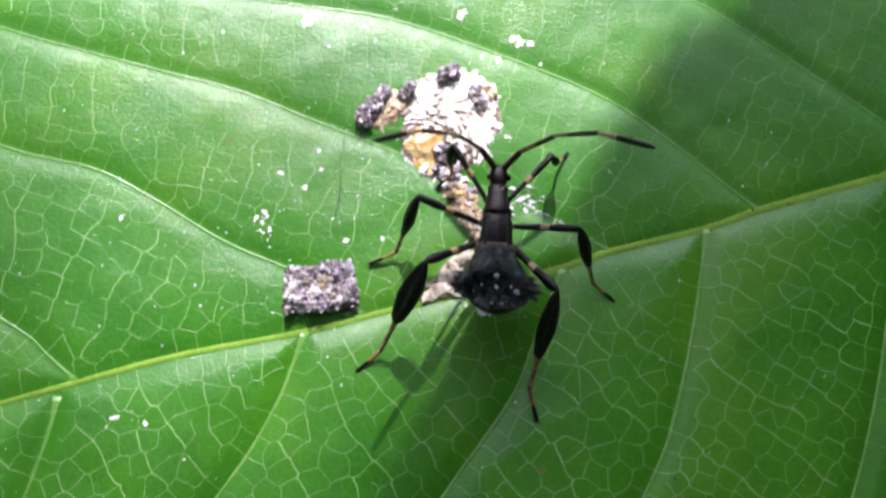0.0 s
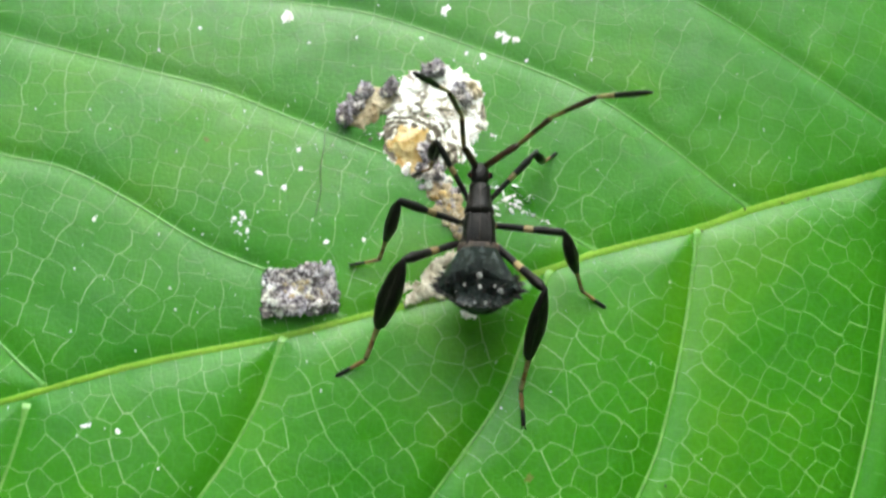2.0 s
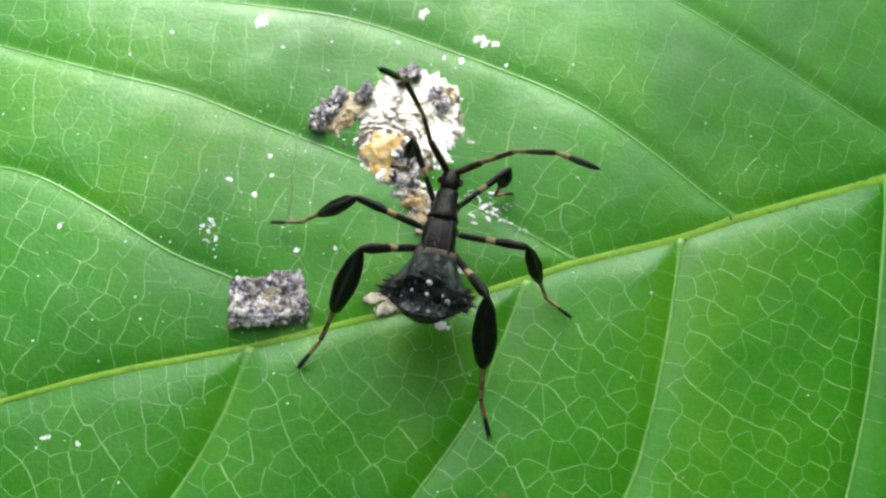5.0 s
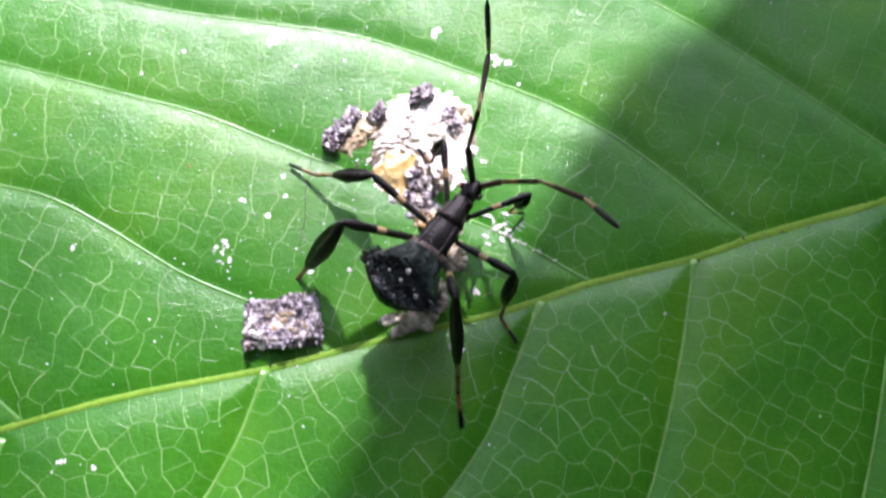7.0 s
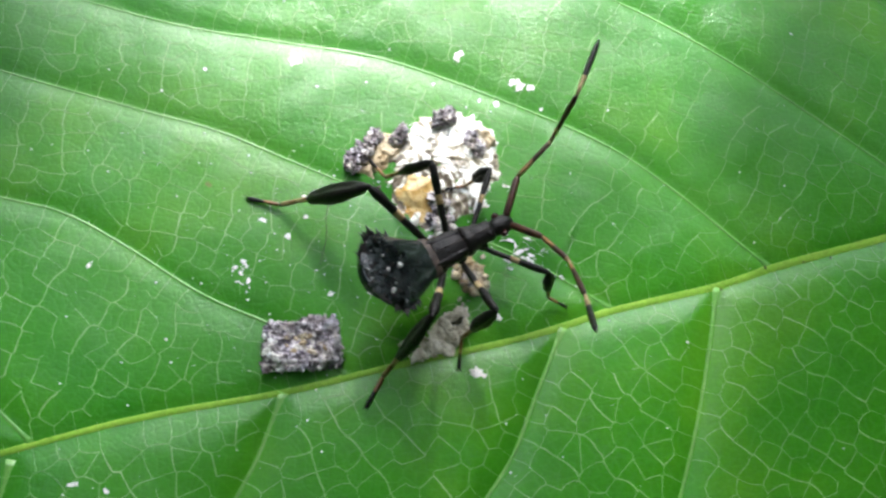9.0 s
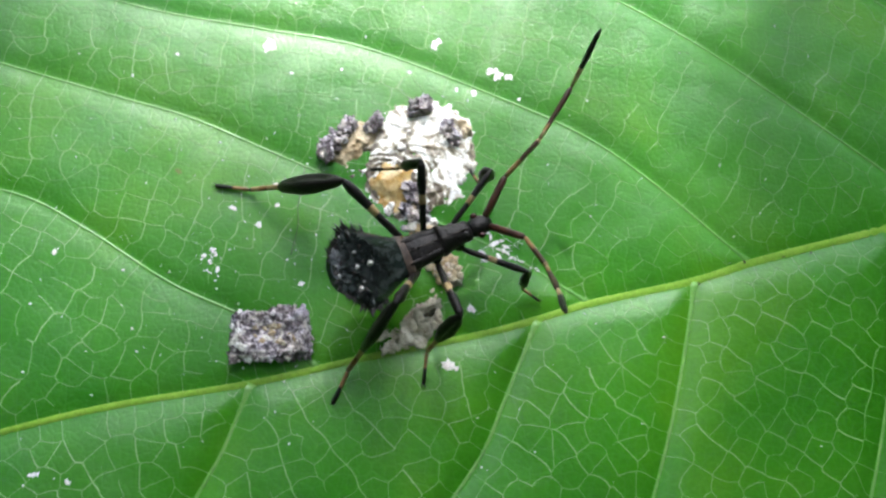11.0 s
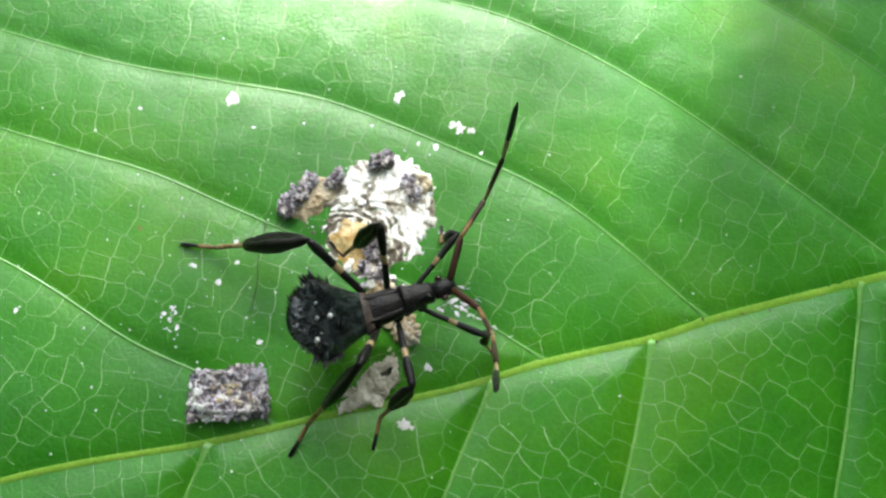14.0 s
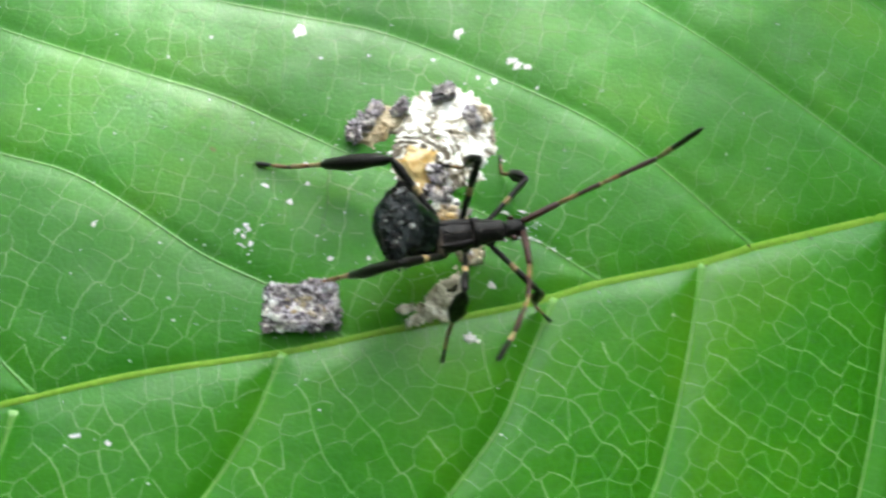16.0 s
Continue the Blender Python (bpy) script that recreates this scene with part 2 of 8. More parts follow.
def lump(bm, centre, size, seed, rough=0.35, rings=7, seg=10, turn=0.0, freq=1.0, slot=0):
    """An uneven clod: a sphere pushed about by noise."""
    rows = []
    ct, st = math.cos(turn), math.sin(turn)
    for i in range(rings + 1):
        a = math.pi * i / rings
        row = []
        for j in range(seg):
            b = 2 * math.pi * j / seg
            d = Vector((math.sin(a) * math.cos(b), math.sin(a) * math.sin(b), math.cos(a)))
            k = 1 + rough * noise.fractal(d * (1.3 * freq) + Vector((seed * 7.3, seed * 1.7, 0)), 1.0, 2.0, 3)
            p = Vector((d.x * size[0], d.y * size[1], d.z * size[2])) * k
            row.append((centre[0] + p.x * ct - p.y * st, centre[1] + p.x * st + p.y * ct, centre[2] + p.z))
        rows.append(row)
    ring_tube(bm, rows, [slot] * rings)


def smooth_path(points, step=0.6):
    """A Catmull-Rom curve through points in the plane, in even steps."""
    p = [np.array(q, float) for q in points]
    p = [2 * p[0] - p[1]] + p + [2 * p[-1] - p[-2]]
    out = []
    for i in range(1, len(p) - 2):
        n = max(2, int(np.linalg.norm(p[i + 1] - p[i]) / step))
        for k in range(n):
            t = k / n
            out.append(0.5 * (2 * p[i] + (p[i + 1] - p[i - 1]) * t + (2 * p[i - 1] - 5 * p[i] + 4 * p[i + 1] - p[i + 2]) * t * t
                              + (3 * p[i] - p[i - 1] - 3 * p[i + 1] + p[i + 2]) * t ** 3))
    out.append(p[-2])
    return np.array(out)


# ---- the leaf ----
MIDRIB = [(150, 46), (118, 29), (80, 14), (51, 5.4), (42.5, 3.0), (36.2, 1.15), (30.4, -0.85), (24, -2.45), (18.9, -3.75), (14.3, -5.3), (8.9, -6.9), (-2.6, -9.6),
          (-12.5, -12.1), (-24.5, -14.4), (-34.6, -17.1), (-60, -24.6), (-92, -35)]
UPPER = [[(-34.6, -17.1), (-37.7, -14.3), (-40.7, -11.8), (-50, -7), (-68, -3)],
         [(-6.4, -10.55), (-8.6, -9.0), (-13.2, -6), (-20.6, -2.8), (-28.5, 2), (-34.8, 5.2), (-44, 7.5), (-60, 14)],
         [(19.6, -3.6), (11.2, 1.3), (1.1, 5.6), (-12.2, 11), (-20.4, 14.3), (-29.6, 16.7), (-45.5, 21.2), (-58, 27)],
         [(36.1, 1.2), (33.6, 3.3), (26.2, 9.7), (19.3, 14.4), (9.3, 18.7), (-3.4, 23.1), (-13.7, 24.6), (-24.8, 26.1), (-35.8, 28.8), (-46.7, 31.9)],
         [(58, 7.5), (44.2, 17.4), (32.9, 25.3), (21.9, 31.4), (12.1, 34.9), (-1.2, 36.8), (-18, 40)],
         [(80, 14), (64, 27), (48, 37), (30, 45), (14, 49)], [(102, 22), (86, 36), (68, 47), (52, 54)]]
LOWER = [[(-36.3, -18.4), (-36.7, -21.1), (-37.6, -24.8), (-39.5, -30), (-46, -42)], [(-62, -25.6), (-64, -31), (-70, -41)],
         [(-12.5, -12.1), (-13.6, -15.5), (-15.1, -19.4), (-18.5, -25.4), (-25.6, -34.7), (-36, -46), (-44, -53)],
         [(14.3, -5.4), (11.1, -13), (8.5, -18.8), (2.8, -26.5), (-3.7, -34.8), (-14, -46), (-22, -54)],
         [(30.2, -1.0), (29.2, -6), (27.6, -12.8), (25.5, -19.9), (23.3, -25.5), (17.6, -35), (9, -47), (2, -56)],
         [(52.6, 5.9), (51.9, 1.4), (49.1, -11.2), (45.8, -22.4), (41.9, -32), (35, -45), (27, -55)],
         [(76, 12.5), (75, 4), (71, -12), (65, -28), (57, -42)], [(98, 20.5), (96, 8), (90, -8), (83, -24)]]
PATHS = [smooth_path(MIDRIB)] + [smooth_path(p) for p in UPPER + LOWER]
SAMPLES = np.concatenate(PATHS)


def leaf_z(xy):
    """The height of the blade: sunken veins, quilted fields between them, a slow wave."""
    xy = np.atleast_2d(np.asarray(xy, float))
    d = np.empty(len(xy))
    for i in range(0, len(xy), 4000):
        q = xy[i:i + 4000]
        d[i:i + 4000] = np.sqrt(((q[:, None] - SAMPLES[None]) ** 2).sum(2).min(1))
    d = np.sqrt(d * d + 0.36) - 0.6
    upper = 1 / (1 + np.exp(-(xy[:, 1] - 0.27 * xy[:, 0] + 9.3) / 0.8))
    z = (0.58 - 0.30 * upper) * (1 - np.exp(-d / 0.95)) + 0.22 * (1 - np.exp(-d / 5.5)) - 0.45
    x, y = xy[:, 0], xy[:, 1]
    # slight unevenness in all directions
    for k in range(9):
        a, f = 2.4 * k + 0.3, 0.35 + 0.17 * k
        z += 0.028 / (1 + 0.35 * k) * np.sin(f * (x * math.cos(a) + y * math.sin(a)) + 1.7 * k + 1.2 * np.sin(0.21 * x - 0.33 * y + k)) * np.clip(d / 2, 0, 1)
    far = np.clip(np.hypot(x, y + 5) - 45, 0, None)
    below = np.clip(0.29 * x - y - 9.5, 0, None)
    return z - 0.0035 * far ** 2 - 0.0007 * below ** 2


def lz(x, y):
    return float(leaf_z([(x, y)])[0])


def build_leaf():
    leaf = tagged(new("leaf"), "broad glossy green leaf with pale sunken veins", "leaf")
    ns, nn = 640, 270
    rib = smooth_path(MIDRIB, 0.5)
    seg = np.r_[0, np.cumsum(np.linalg.norm(np.diff(rib, axis=0), axis=1))]
    u = np.linspace(0, 1, ns)
    at = (0.115 + 0.885 * u) * seg[-1]
    cx, cy = np.interp(at, seg, rib[:, 0]), np.interp(at, seg, rib[:, 1])
    half = 62 * np.sin(np.pi * np.clip(u, 0, 1) ** 0.9) ** 0.62 * (1 - 0.15 * u) + 0.4
    v = np.linspace(-1, 1, nn)
    nx, ny = 0.262, -0.965
    # the upper side is broader, with a bite in its margin
    across = (-38 - cx) * -nx + (33.5 - cy) * -ny
    miss = (-38 - cx) * ny - (33.5 - cy) * nx
    bite = across + 0.5 * (miss / 1.6) ** 2
    upper = np.minimum(half * 1.13, np.where(np.abs(miss) < 9, bite, 999))
    wave = 1 + 0.012 * np.sin(u * 60) + 0.008 * np.sin(u * 131 + 1)
    reach = np.where(v[None] < 0, upper[:, None], half[:, None]) * wave[:, None]
    X = cx[:, None] + nx * v[None] * reach
    Y = cy[:, None] + ny * v[None] * reach
    xy = np.stack([X.ravel(), Y.ravel()], 1)
    z = leaf_z(xy)
    co = np.column_stack([xy, z]) * 0.001
    under = co.copy()
    under[:, 2] -= 0.00035
    idx = np.arange(ns * nn).reshape(ns, nn)
    a, b, c, d = idx[:-1, :-1].ravel(), idx[1:, :-1].ravel(), idx[1:, 1:].ravel(), idx[:-1, 1:].ravel()
    top = np.stack([a, b, c, d], 1)
    edge = np.r_[idx[:, 0], idx[-1, 1:], idx[-2::-1, -1], idx[0, -2:0:-1]]
    m = ns * nn
    rim = np.stack([edge, edge + m, np.roll(edge, -1) + m, np.roll(edge, -1)], 1)
    data = bpy.data.meshes.new("blade")
    data.from_pydata(np.vstack([co, under]).tolist(), [], np.vstack([top, top[:, ::-1] + m, rim[:, ::-1]]).tolist())
    data.materials.append(LEAF)
    data.shade_smooth()
    blade = new("blade", data)
    blade.parent = leaf
    for i, path in enumerate(PATHS):
        n = len(path)
        w0, w1 = (1.0, 0.45) if i == 0 else (0.12, 0.07)
        zz = leaf_z(path)
        tan = np.gradient(path, axis=0)
        tan /= np.linalg.norm(tan, axis=1)[:, None]
        rings = []
        for k in range(n):
            s = k / (n - 1)
            w = w0 + (w1 - w0) * s
            if i == 0:
                w = np.interp(path[k][0], [-90, -35, 0, 50, 120], [0.16, 0.22, 0.27, 0.38, 0.8])
            else:
                w += 0.34 * math.exp(-np.linalg.norm(path[k] - path[0]) / 0.9)
            w *= 1 + 0.06 * math.sin(k * 0.21 + i) * math.sin(k * 0.09)
            side = np.array([-tan[k][1], tan[k][0]])
            ring = []
            for o, h in ((-1.8, -0.13), (-1.0, -0.005), (0, 0.018), (1.0, -0.005), (1.8, -0.13), (0, -0.4)):
                q = path[k] + side * o * w
                ring.append((q[0], q[1], zz[k] + (0.07 if i == 0 else 0.045 if i <= len(UPPER) else 0.075) + h * (0.6 + 0.5 * w)))
            rings.append(ring)
        bm = bmesh.new()
        ring_tube(bm, rings)
        if i == 0:
            part("midrib", bm, VEIN, leaf, "pale yellow-green midrib")
        else:
            part("side_vein", bm, [SIDE_VEIN if i <= len(UPPER) else PALE_VEIN], leaf)
    fine_veins(leaf)
    return leaf


def fine_veins(leaf):
    """A net of small veins: rungs from each side vein to the next and the cells between them, as the edges of a Voronoi diagram."""
    rng = random.Random(4)

    def length(p):
        return np.r_[0, np.cumsum(np.linalg.norm(np.diff(p, axis=0), axis=1))]

    def at(p, seg, d):
        return np.array([np.interp(d, seg, p[:, 0]), np.interp(d, seg, p[:, 1])])

    rib = PATHS[0]
    ups, lows = PATHS[1:1 + len(UPPER)], sorted(PATHS[1 + len(UPPER):], key=lambda p: p[0][0])
    rungs = []
    for a, b in list(zip(ups, ups[1:])) + list(zip(lows, lows[1:])):
        low, high = sorted((a[0][0], b[0][0]))
        between = rib[(rib[:, 0] > low + 2) & (rib[:, 0] < high - 2)]
        # start along the midrib between the two veins, then out along the first
        track = np.vstack([between, a]) if np.linalg.norm(between[-1] - a[0]) < np.linalg.norm(between[0] - a[0]) else np.vstack([between[::-1], a])
        track = track[np.r_[True, np.linalg.norm(np.diff(track, axis=0), axis=1) > 1e-6]]
        seg, seg_b = length(track), length(b)
        lower = a[5][1] < rib[np.abs(rib[:, 0] - a[5][0]).argmin()][1]
        s, floor_b = rng.uniform(1, 3), 0.0
        while s < seg[-1]:
            p = at(track, seg, s)
            near = float(seg_b[((b - p) ** 2).sum(1).argmin()]) + rng.uniform(-1.2, 1.2) + (7.0 if lower else 1.5)
            near = max(near, floor_b + 2.4)
            if near > seg_b[-1]:
                break
            floor_b = near
            q = at(b, seg_b, near)
            span = np.linalg.norm(q - p)
            if 2.0 < span < 45 and -66 < p[0] < 78 and -50 < p[1] < 52:
                n = max(3, int(span / 0.5))
                nrm = np.array([-(q - p)[1], (q - p)[0]]) / span
                ph = rng.uniform(0, 99)
                rungs.append(np.array([p + (q - p) * k / n + nrm * (1.5 * noise.noise(Vector((k * 0.07, ph, 0))) + 0.6 * noise.noise(Vector((k * 0.22, ph, 5)))) * min(1, 5 * k / n * (1 - k / n))
                                       for k in range(n + 1)]))
            s += rng.uniform(3.0, 4.6) if lower else rng.uniform(3.4, 5.2)
    # cells lie in pairs along the veins and rungs, and scattered between
    cells, owner, hashed = [], [], collections.defaultdict(list)

    def free(p, gap):
        i, j = int(p[0] // 2), int(p[1] // 2)
        return all((c[0] - p[0]) ** 2 + (c[1] - p[1]) ** 2 > gap * gap for u in (-1, 0, 1) for v in (-1, 0, 1) for c in hashed[i + u, j + v])

    def put(p, who):
        cells.append((float(p[0]), float(p[1])))
        owner.append(who)
        hashed[int(p[0] // 2), int(p[1] // 2)].append(cells[-1])

    for which, line in enumerate(PATHS + rungs):
        main = which < len(PATHS)
        seg = length(line)
        d = rng.uniform(0.4, 1.0)
        while d < seg[-1] - (0 if main else 0.8):
            p, q = at(line, seg, d - 0.3), at(line, seg, d + 0.3)
            side = np.array([-(q - p)[1], (q - p)[0]]) / (np.linalg.norm(q - p) + 1e-9) * rng.uniform(0.85, 1.15)
            pair = ((p + q) / 2 + side, (p + q) / 2 - side)
            if all(-58 < c[0] < 64 and -42 < c[1] < 42 and free(c, 0.9 if main else 1.25) for c in pair):
                put(pair[0], (which, 1))
                put(pair[1], (which, -1))
            d += rng.uniform(1.7, 2.7)
    for k in range(26000):
        c = (rng.uniform(-58, 64), rng.uniform(-42, 42))
        if free(c, 2.0 if c[1] < 0.27 * c[0] - 9 else 2.3):
            put(c, (-1 - k, 0))
    pts, _, tris, *_ = geometry.delaunay_2d_cdt([Vector(c) for c in cells], [], [], 0, 1e-6)
    centres, sides = [], collections.defaultdict(list)
    for i, tri in enumerate(tris):
        (ax, ay), (bx, by), (cx, cy) = (pts[k] for k in tri)
        d = 2 * (ax * (by - cy) + bx * (cy - ay) + cx * (ay - by))
        a2, b2, c2 = ax * ax + ay * ay, bx * bx + by * by, cx * cx + cy * cy
        centres.append(np.array([(a2 * (by - cy) + b2 * (cy - ay) + c2 * (ay - by)) / d, (a2 * (cx - bx) + b2 * (ax - cx) + c2 * (bx - ax)) / d]))
        for k in range(3):
            sides[tuple(sorted((tri[k], tri[k - 1])))].append(i)
    lines, widths = [], []
    for (a, b), two in sides.items():
        if len(two) < 2:
            continue
        p, q = centres[two[0]], centres[two[1]]
        span = np.linalg.norm(q - p)
        if not 0.12 < span < 6:
            continue
        along = owner[a][0] == owner[b][0] and owner[a][1] != owner[b][1]
        if along and owner[a][0] < len(PATHS):
            continue
        rung = along
        mid = (p + q) / 2
        above = mid[1] > 0.27 * mid[0] - 9
        fade = 1 - 0.4 * max(0.0, min(1.0, (mid[0] - 14) / 16)) * (1 if above else 0.5)
        if not rung and rng.random() < (0.34 + 0.3 * noise.noise(Vector((mid[0] * 0.07, mid[1] * 0.07, 3))) if above else 0.12):
            if rng.random() < 0.5:
                continue
            q = p + (q - p) * rng.uniform(0.3, 0.7)
        n = max(2, int(span / 0.4))
        nrm = np.array([-(q - p)[1], (q - p)[0]]) / span
        bow, wob, ph = rng.gauss(0, 0.06) * span, 0.10 * min(1, span), rng.uniform(0, 99)
        lines.append(np.array([p + (q - p) * k / n + nrm * (bow * 4 * k / n * (1 - k / n) + wob * noise.noise(Vector((k * 0.9, ph, 0))) * (0 < k < n)) for k in range(n + 1)]))
        widths.append(rng.uniform(0.042, 0.062) if rung else rng.uniform(0.019, 0.031))
        widths[-1] *= fade * (0.8 if above and rung else 1)
    height = leaf_z(np.concatenate(lines))
    verts, faces, k0 = [], [], 0
    for line, w in zip(lines, widths):
        n = len(line)
        tan = np.gradient(line, axis=0)
        tan /= np.linalg.norm(tan, axis=1)[:, None] + 1e-9
        base = len(verts)
        for k in range(n):
            side = np.array([-tan[k][1], tan[k][0]]) * w * rng.uniform(0.8, 1.2)
            for q, h in ((line[k] - side, 0.004), (line[k], 0.022), (line[k] + side, 0.004)):
                verts.append((q[0] * 0.001, q[1] * 0.001, (height[k0 + k] + h) * 0.001))
        for k in range(n - 1):
            for o in (0, 1):
                a = base + k * 3 + o
                faces.append((a, a + 1, a + 4, a + 3))
        k0 += n
    data = bpy.data.meshes.new("vein_net")
    data.from_pydata(verts, [], faces)
    data.materials.append(FINE_VEIN)
    data.shade_smooth()
    ob = new("vein_net", data)
    ob.parent = leaf
    tagged(ob, "thin pale net of small veins", kind="stuff")


leaf = build_leaf()

# the forest floor far below closes the place
bm = bmesh.new()
bmesh.ops.create_grid(bm, x_segments=60, y_segments=60, size=30000)
for v in bm.verts:
    v.co.z = -700 + 60 * noise.noise(v.co * 0.0009)
ground = tagged(part("ground", bm, FLOOR), "dark forest floor with leaf litter far below the leaf", "ground", kind="structure")


def build_sky_screen():
    """Unseen foliage added all round to block skylight, open towards the sun and to one side overhead."""
    rng = np.random.default_rng(6)
    n = 5200
    d = rng.normal(size=(n * 2, 3))
    d[:, 2] = np.abs(d[:, 2]) * 1.0 - 0.12
    d /= np.linalg.norm(d, axis=1)[:, None]
    gap = Vector((0, math.cos(radians(40)), math.sin(radians(40))))
    ang = np.degrees(np.arccos(np.clip(d @ np.array(gap), -1, 1)))
    wob = 6 * np.sin(np.arctan2(d[:, 0], d[:, 2]) * 5) + rng.normal(size=len(d)) * 4
    # second gap, added so that slopes beside the veins catch sky sheen
    side = Vector((-0.3, 0.55, 0.78)).normalized()
    ang = np.minimum(ang, 13 + np.degrees(np.arccos(np.clip(d @ np.array(side), -1, 1))))
    d = d[ang + wob > 33][:n]
    verts, faces = [], []
    for i, v in enumerate(d):
        c = Vector(v) * (3.6 + 1.6 * rng.random())
        q = Vector(v).to_track_quat("Z", "Y") @ Euler(rng.uniform(-0.7, 0.7, 2).tolist() + [rng.uniform(0, 6.28)]).to_quaternion()
        a, b = rng.uniform(0.2, 0.36), rng.uniform(0.1, 0.17)
        k = len(verts)
        for x, y, z in ((-a, 0, 0), (-a * 0.4, b, -0.03), (a * 0.3, b * 0.8, -0.02), (a, 0, -0.05), (a * 0.3, -b * 0.8, -0.02), (-a * 0.4, -b, -0.03)):
            verts.append(c + q @ Vector((x, y, z)))
        faces += [(k, k + 3, k + 2, k + 1), (k, k + 5, k + 4, k + 3)]
    data = bpy.data.meshes.new("sky_screen_foliage")
    data.from_pydata(verts, [], faces)
    data.materials.append(CANOPY)
    tagged(new("sky_screen_foliage", data), "unseen dark green foliage added all round to block the sky", "foliage", kind="stuff")


build_sky_screen()

# ---- droppings and crumbs on the leaf ----





def pellet_field(x, y):
    """A box with pinched sides and worn corners."""
    u, v = (x + 10.9) * 0.998 + (y + 7.6) * 0.06, -(x + 10.9) * 0.06 + (y + 7.6) * 0.998
    a, b = 3.6 + 0.2 * (v / 2.5) ** 2, 2.3 + 0.35 * (u / 3.7) ** 2
    f = 1 - (abs(u / a) ** 4 + abs(v / b) ** 4) ** 0.25 + 0.13 * fnoise(x, y, 0.7, 51) + 0.08 * fnoise(x, y, 2.6, 52)
    if f <= 0:
        return f
    hollow = 0.35 * math.exp(-((u - 0.3) / 1.9) ** 2 - ((v - 0.1) / 0.8) ** 2)
    return min(1.2, 0.4 + 5 * f) * (1 + 0.16 * fnoise(x, y, 0.8, 53) + 0.14 * fnoise(x, y, 2.2, 54)) - hollow


def build_pellet():
    """The boxy dark dropping: a caked block with crumbs and pale grains on all sides."""
    thing = tagged(new("dropping_pellet"), "lumpy grey-brown dropping pellet with pale core on the leaf", "dropping")
    rng = random.Random(11)
    bm = bmesh.new()
    splat(bm, (-15.4, -11.0, -6.4, -4.2), 0.11, pellet_field)
    part("core", bm, CAKED, thing)
    for i in range(150):
        u, v = rng.uniform(-1, 1), rng.uniform(-1, 1)
        if i < 60:
            u, v = rng.choice(((rng.choice((-1, 1)) * rng.uniform(0.88, 1.04), v), (u, rng.choice((-1, 1)) * rng.uniform(0.86, 1.04))))
        x, y = -10.9 + 3.5 * u - 0.15 * v, -7.6 + 2.35 * v + 0.22 * u
        h = pellet_field(x, y)
        mid = abs(u - 0.1) < 0.62 and abs(v) < 0.4
        s = rng.uniform(0.13, 0.34) * (0.8 if mid else 1)
        bm = bmesh.new()
        lump(bm, (x, y, lz(x, y) + (h if h > 0 else rng.uniform(0.15, 0.9))), (s * rng.uniform(1.0, 2.0), s * rng.uniform(0.7, 1.1), s * rng.uniform(0.5, 0.9)), i, 0.85, 8, 11, rng.uniform(0, 3), 2.6)
        part("clod", bm, rng.choice([TAN, TAN, SHRED, CHALK, CAKED]) if mid else rng.choice([SPECKLED, CAKED, CAKED, CHALK, THREAD] if u < -0.55 else [SPECKLED, SPECKLED, CAKED, CAKED, CAKED]), thing, smooth=False)
    return thing


def sheet(bm, centre, size, seed, turn=0.0, thick=0.5, res=26, cut=0.75):
    """A crust with a ragged rim: a heap of noise over an oval, skirted to the leaf."""
    ct, st = math.cos(turn), math.sin(turn)
    grid = {}
    pts = []
    for i in range(res + 1):
        for j in range(res + 1):
            u, v = 2 * i / res - 1, 2 * j / res - 1
            x, y = centre[0] + (u * size[0]) * ct - (v * size[1]) * st, centre[1] + (u * size[0]) * st + (v * size[1]) * ct
            r = math.hypot(u, v) + 0.42 * noise.fractal(Vector((x * 0.45, y * 0.45, seed)), 1.0, 2.0, 4)
            pts.append((i, j, x, y, r))
    zs = leaf_z([(p[2], p[3]) for p in pts])
    for (i, j, x, y, r), z in zip(pts, zs):
        if r < cut + 0.12:
            k = max(0.0, 1 - (r / cut) ** 4)
            h = thick * k * (0.55 + 0.75 * abs(noise.fractal(Vector((x * 0.9, y * 0.9, seed + 9)), 0.9, 2.1, 5))) - (0.06 if k == 0 else -0.02)
            grid[i, j] = bm.verts.new((x, y, z + h))
    for (i, j) in list(grid):
        q = [grid.get(k) for k in ((i, j), (i + 1, j), (i + 1, j + 1), (i, j + 1))]
        if all(q):
            bm.faces.new(q)


def splat(bm, box, res, field):
    """A crust over a box (x0, y0, x1, y1) wherever field(x, y), its thickness, is above nothing."""
    x0, y0, x1, y1 = box
    nx, ny = int((x1 - x0) / res), int((y1 - y0) / res)
    pts = [(i, j, x0 + i * res, y0 + j * res) for i in range(nx + 1) for j in range(ny + 1)]
    zs = leaf_z([(p[2], p[3]) for p in pts])
    grid = {}
    for (i, j, x, y), z in zip(pts, zs):
        h = field(x, y)
        if h > -0.12:
            grid[i, j] = bm.verts.new((x, y, z + (h if h > 0 else -0.06)))
    for (i, j) in list(grid):
        q = [grid.get(k) for k in ((i, j), (i + 1, j), (i + 1, j + 1), (i, j + 1))]
        if all(q):
            bm.faces.new(q)


def fnoise(x, y, scale, seed, octaves=4):
    return noise.fractal(Vector((x * scale, y * scale, seed)), 0.9, 2.1, octaves)


def crater(x, y):
    return 1 - math.hypot((x - 0.2) / 2.4, (y - 7.9) / 2.7)


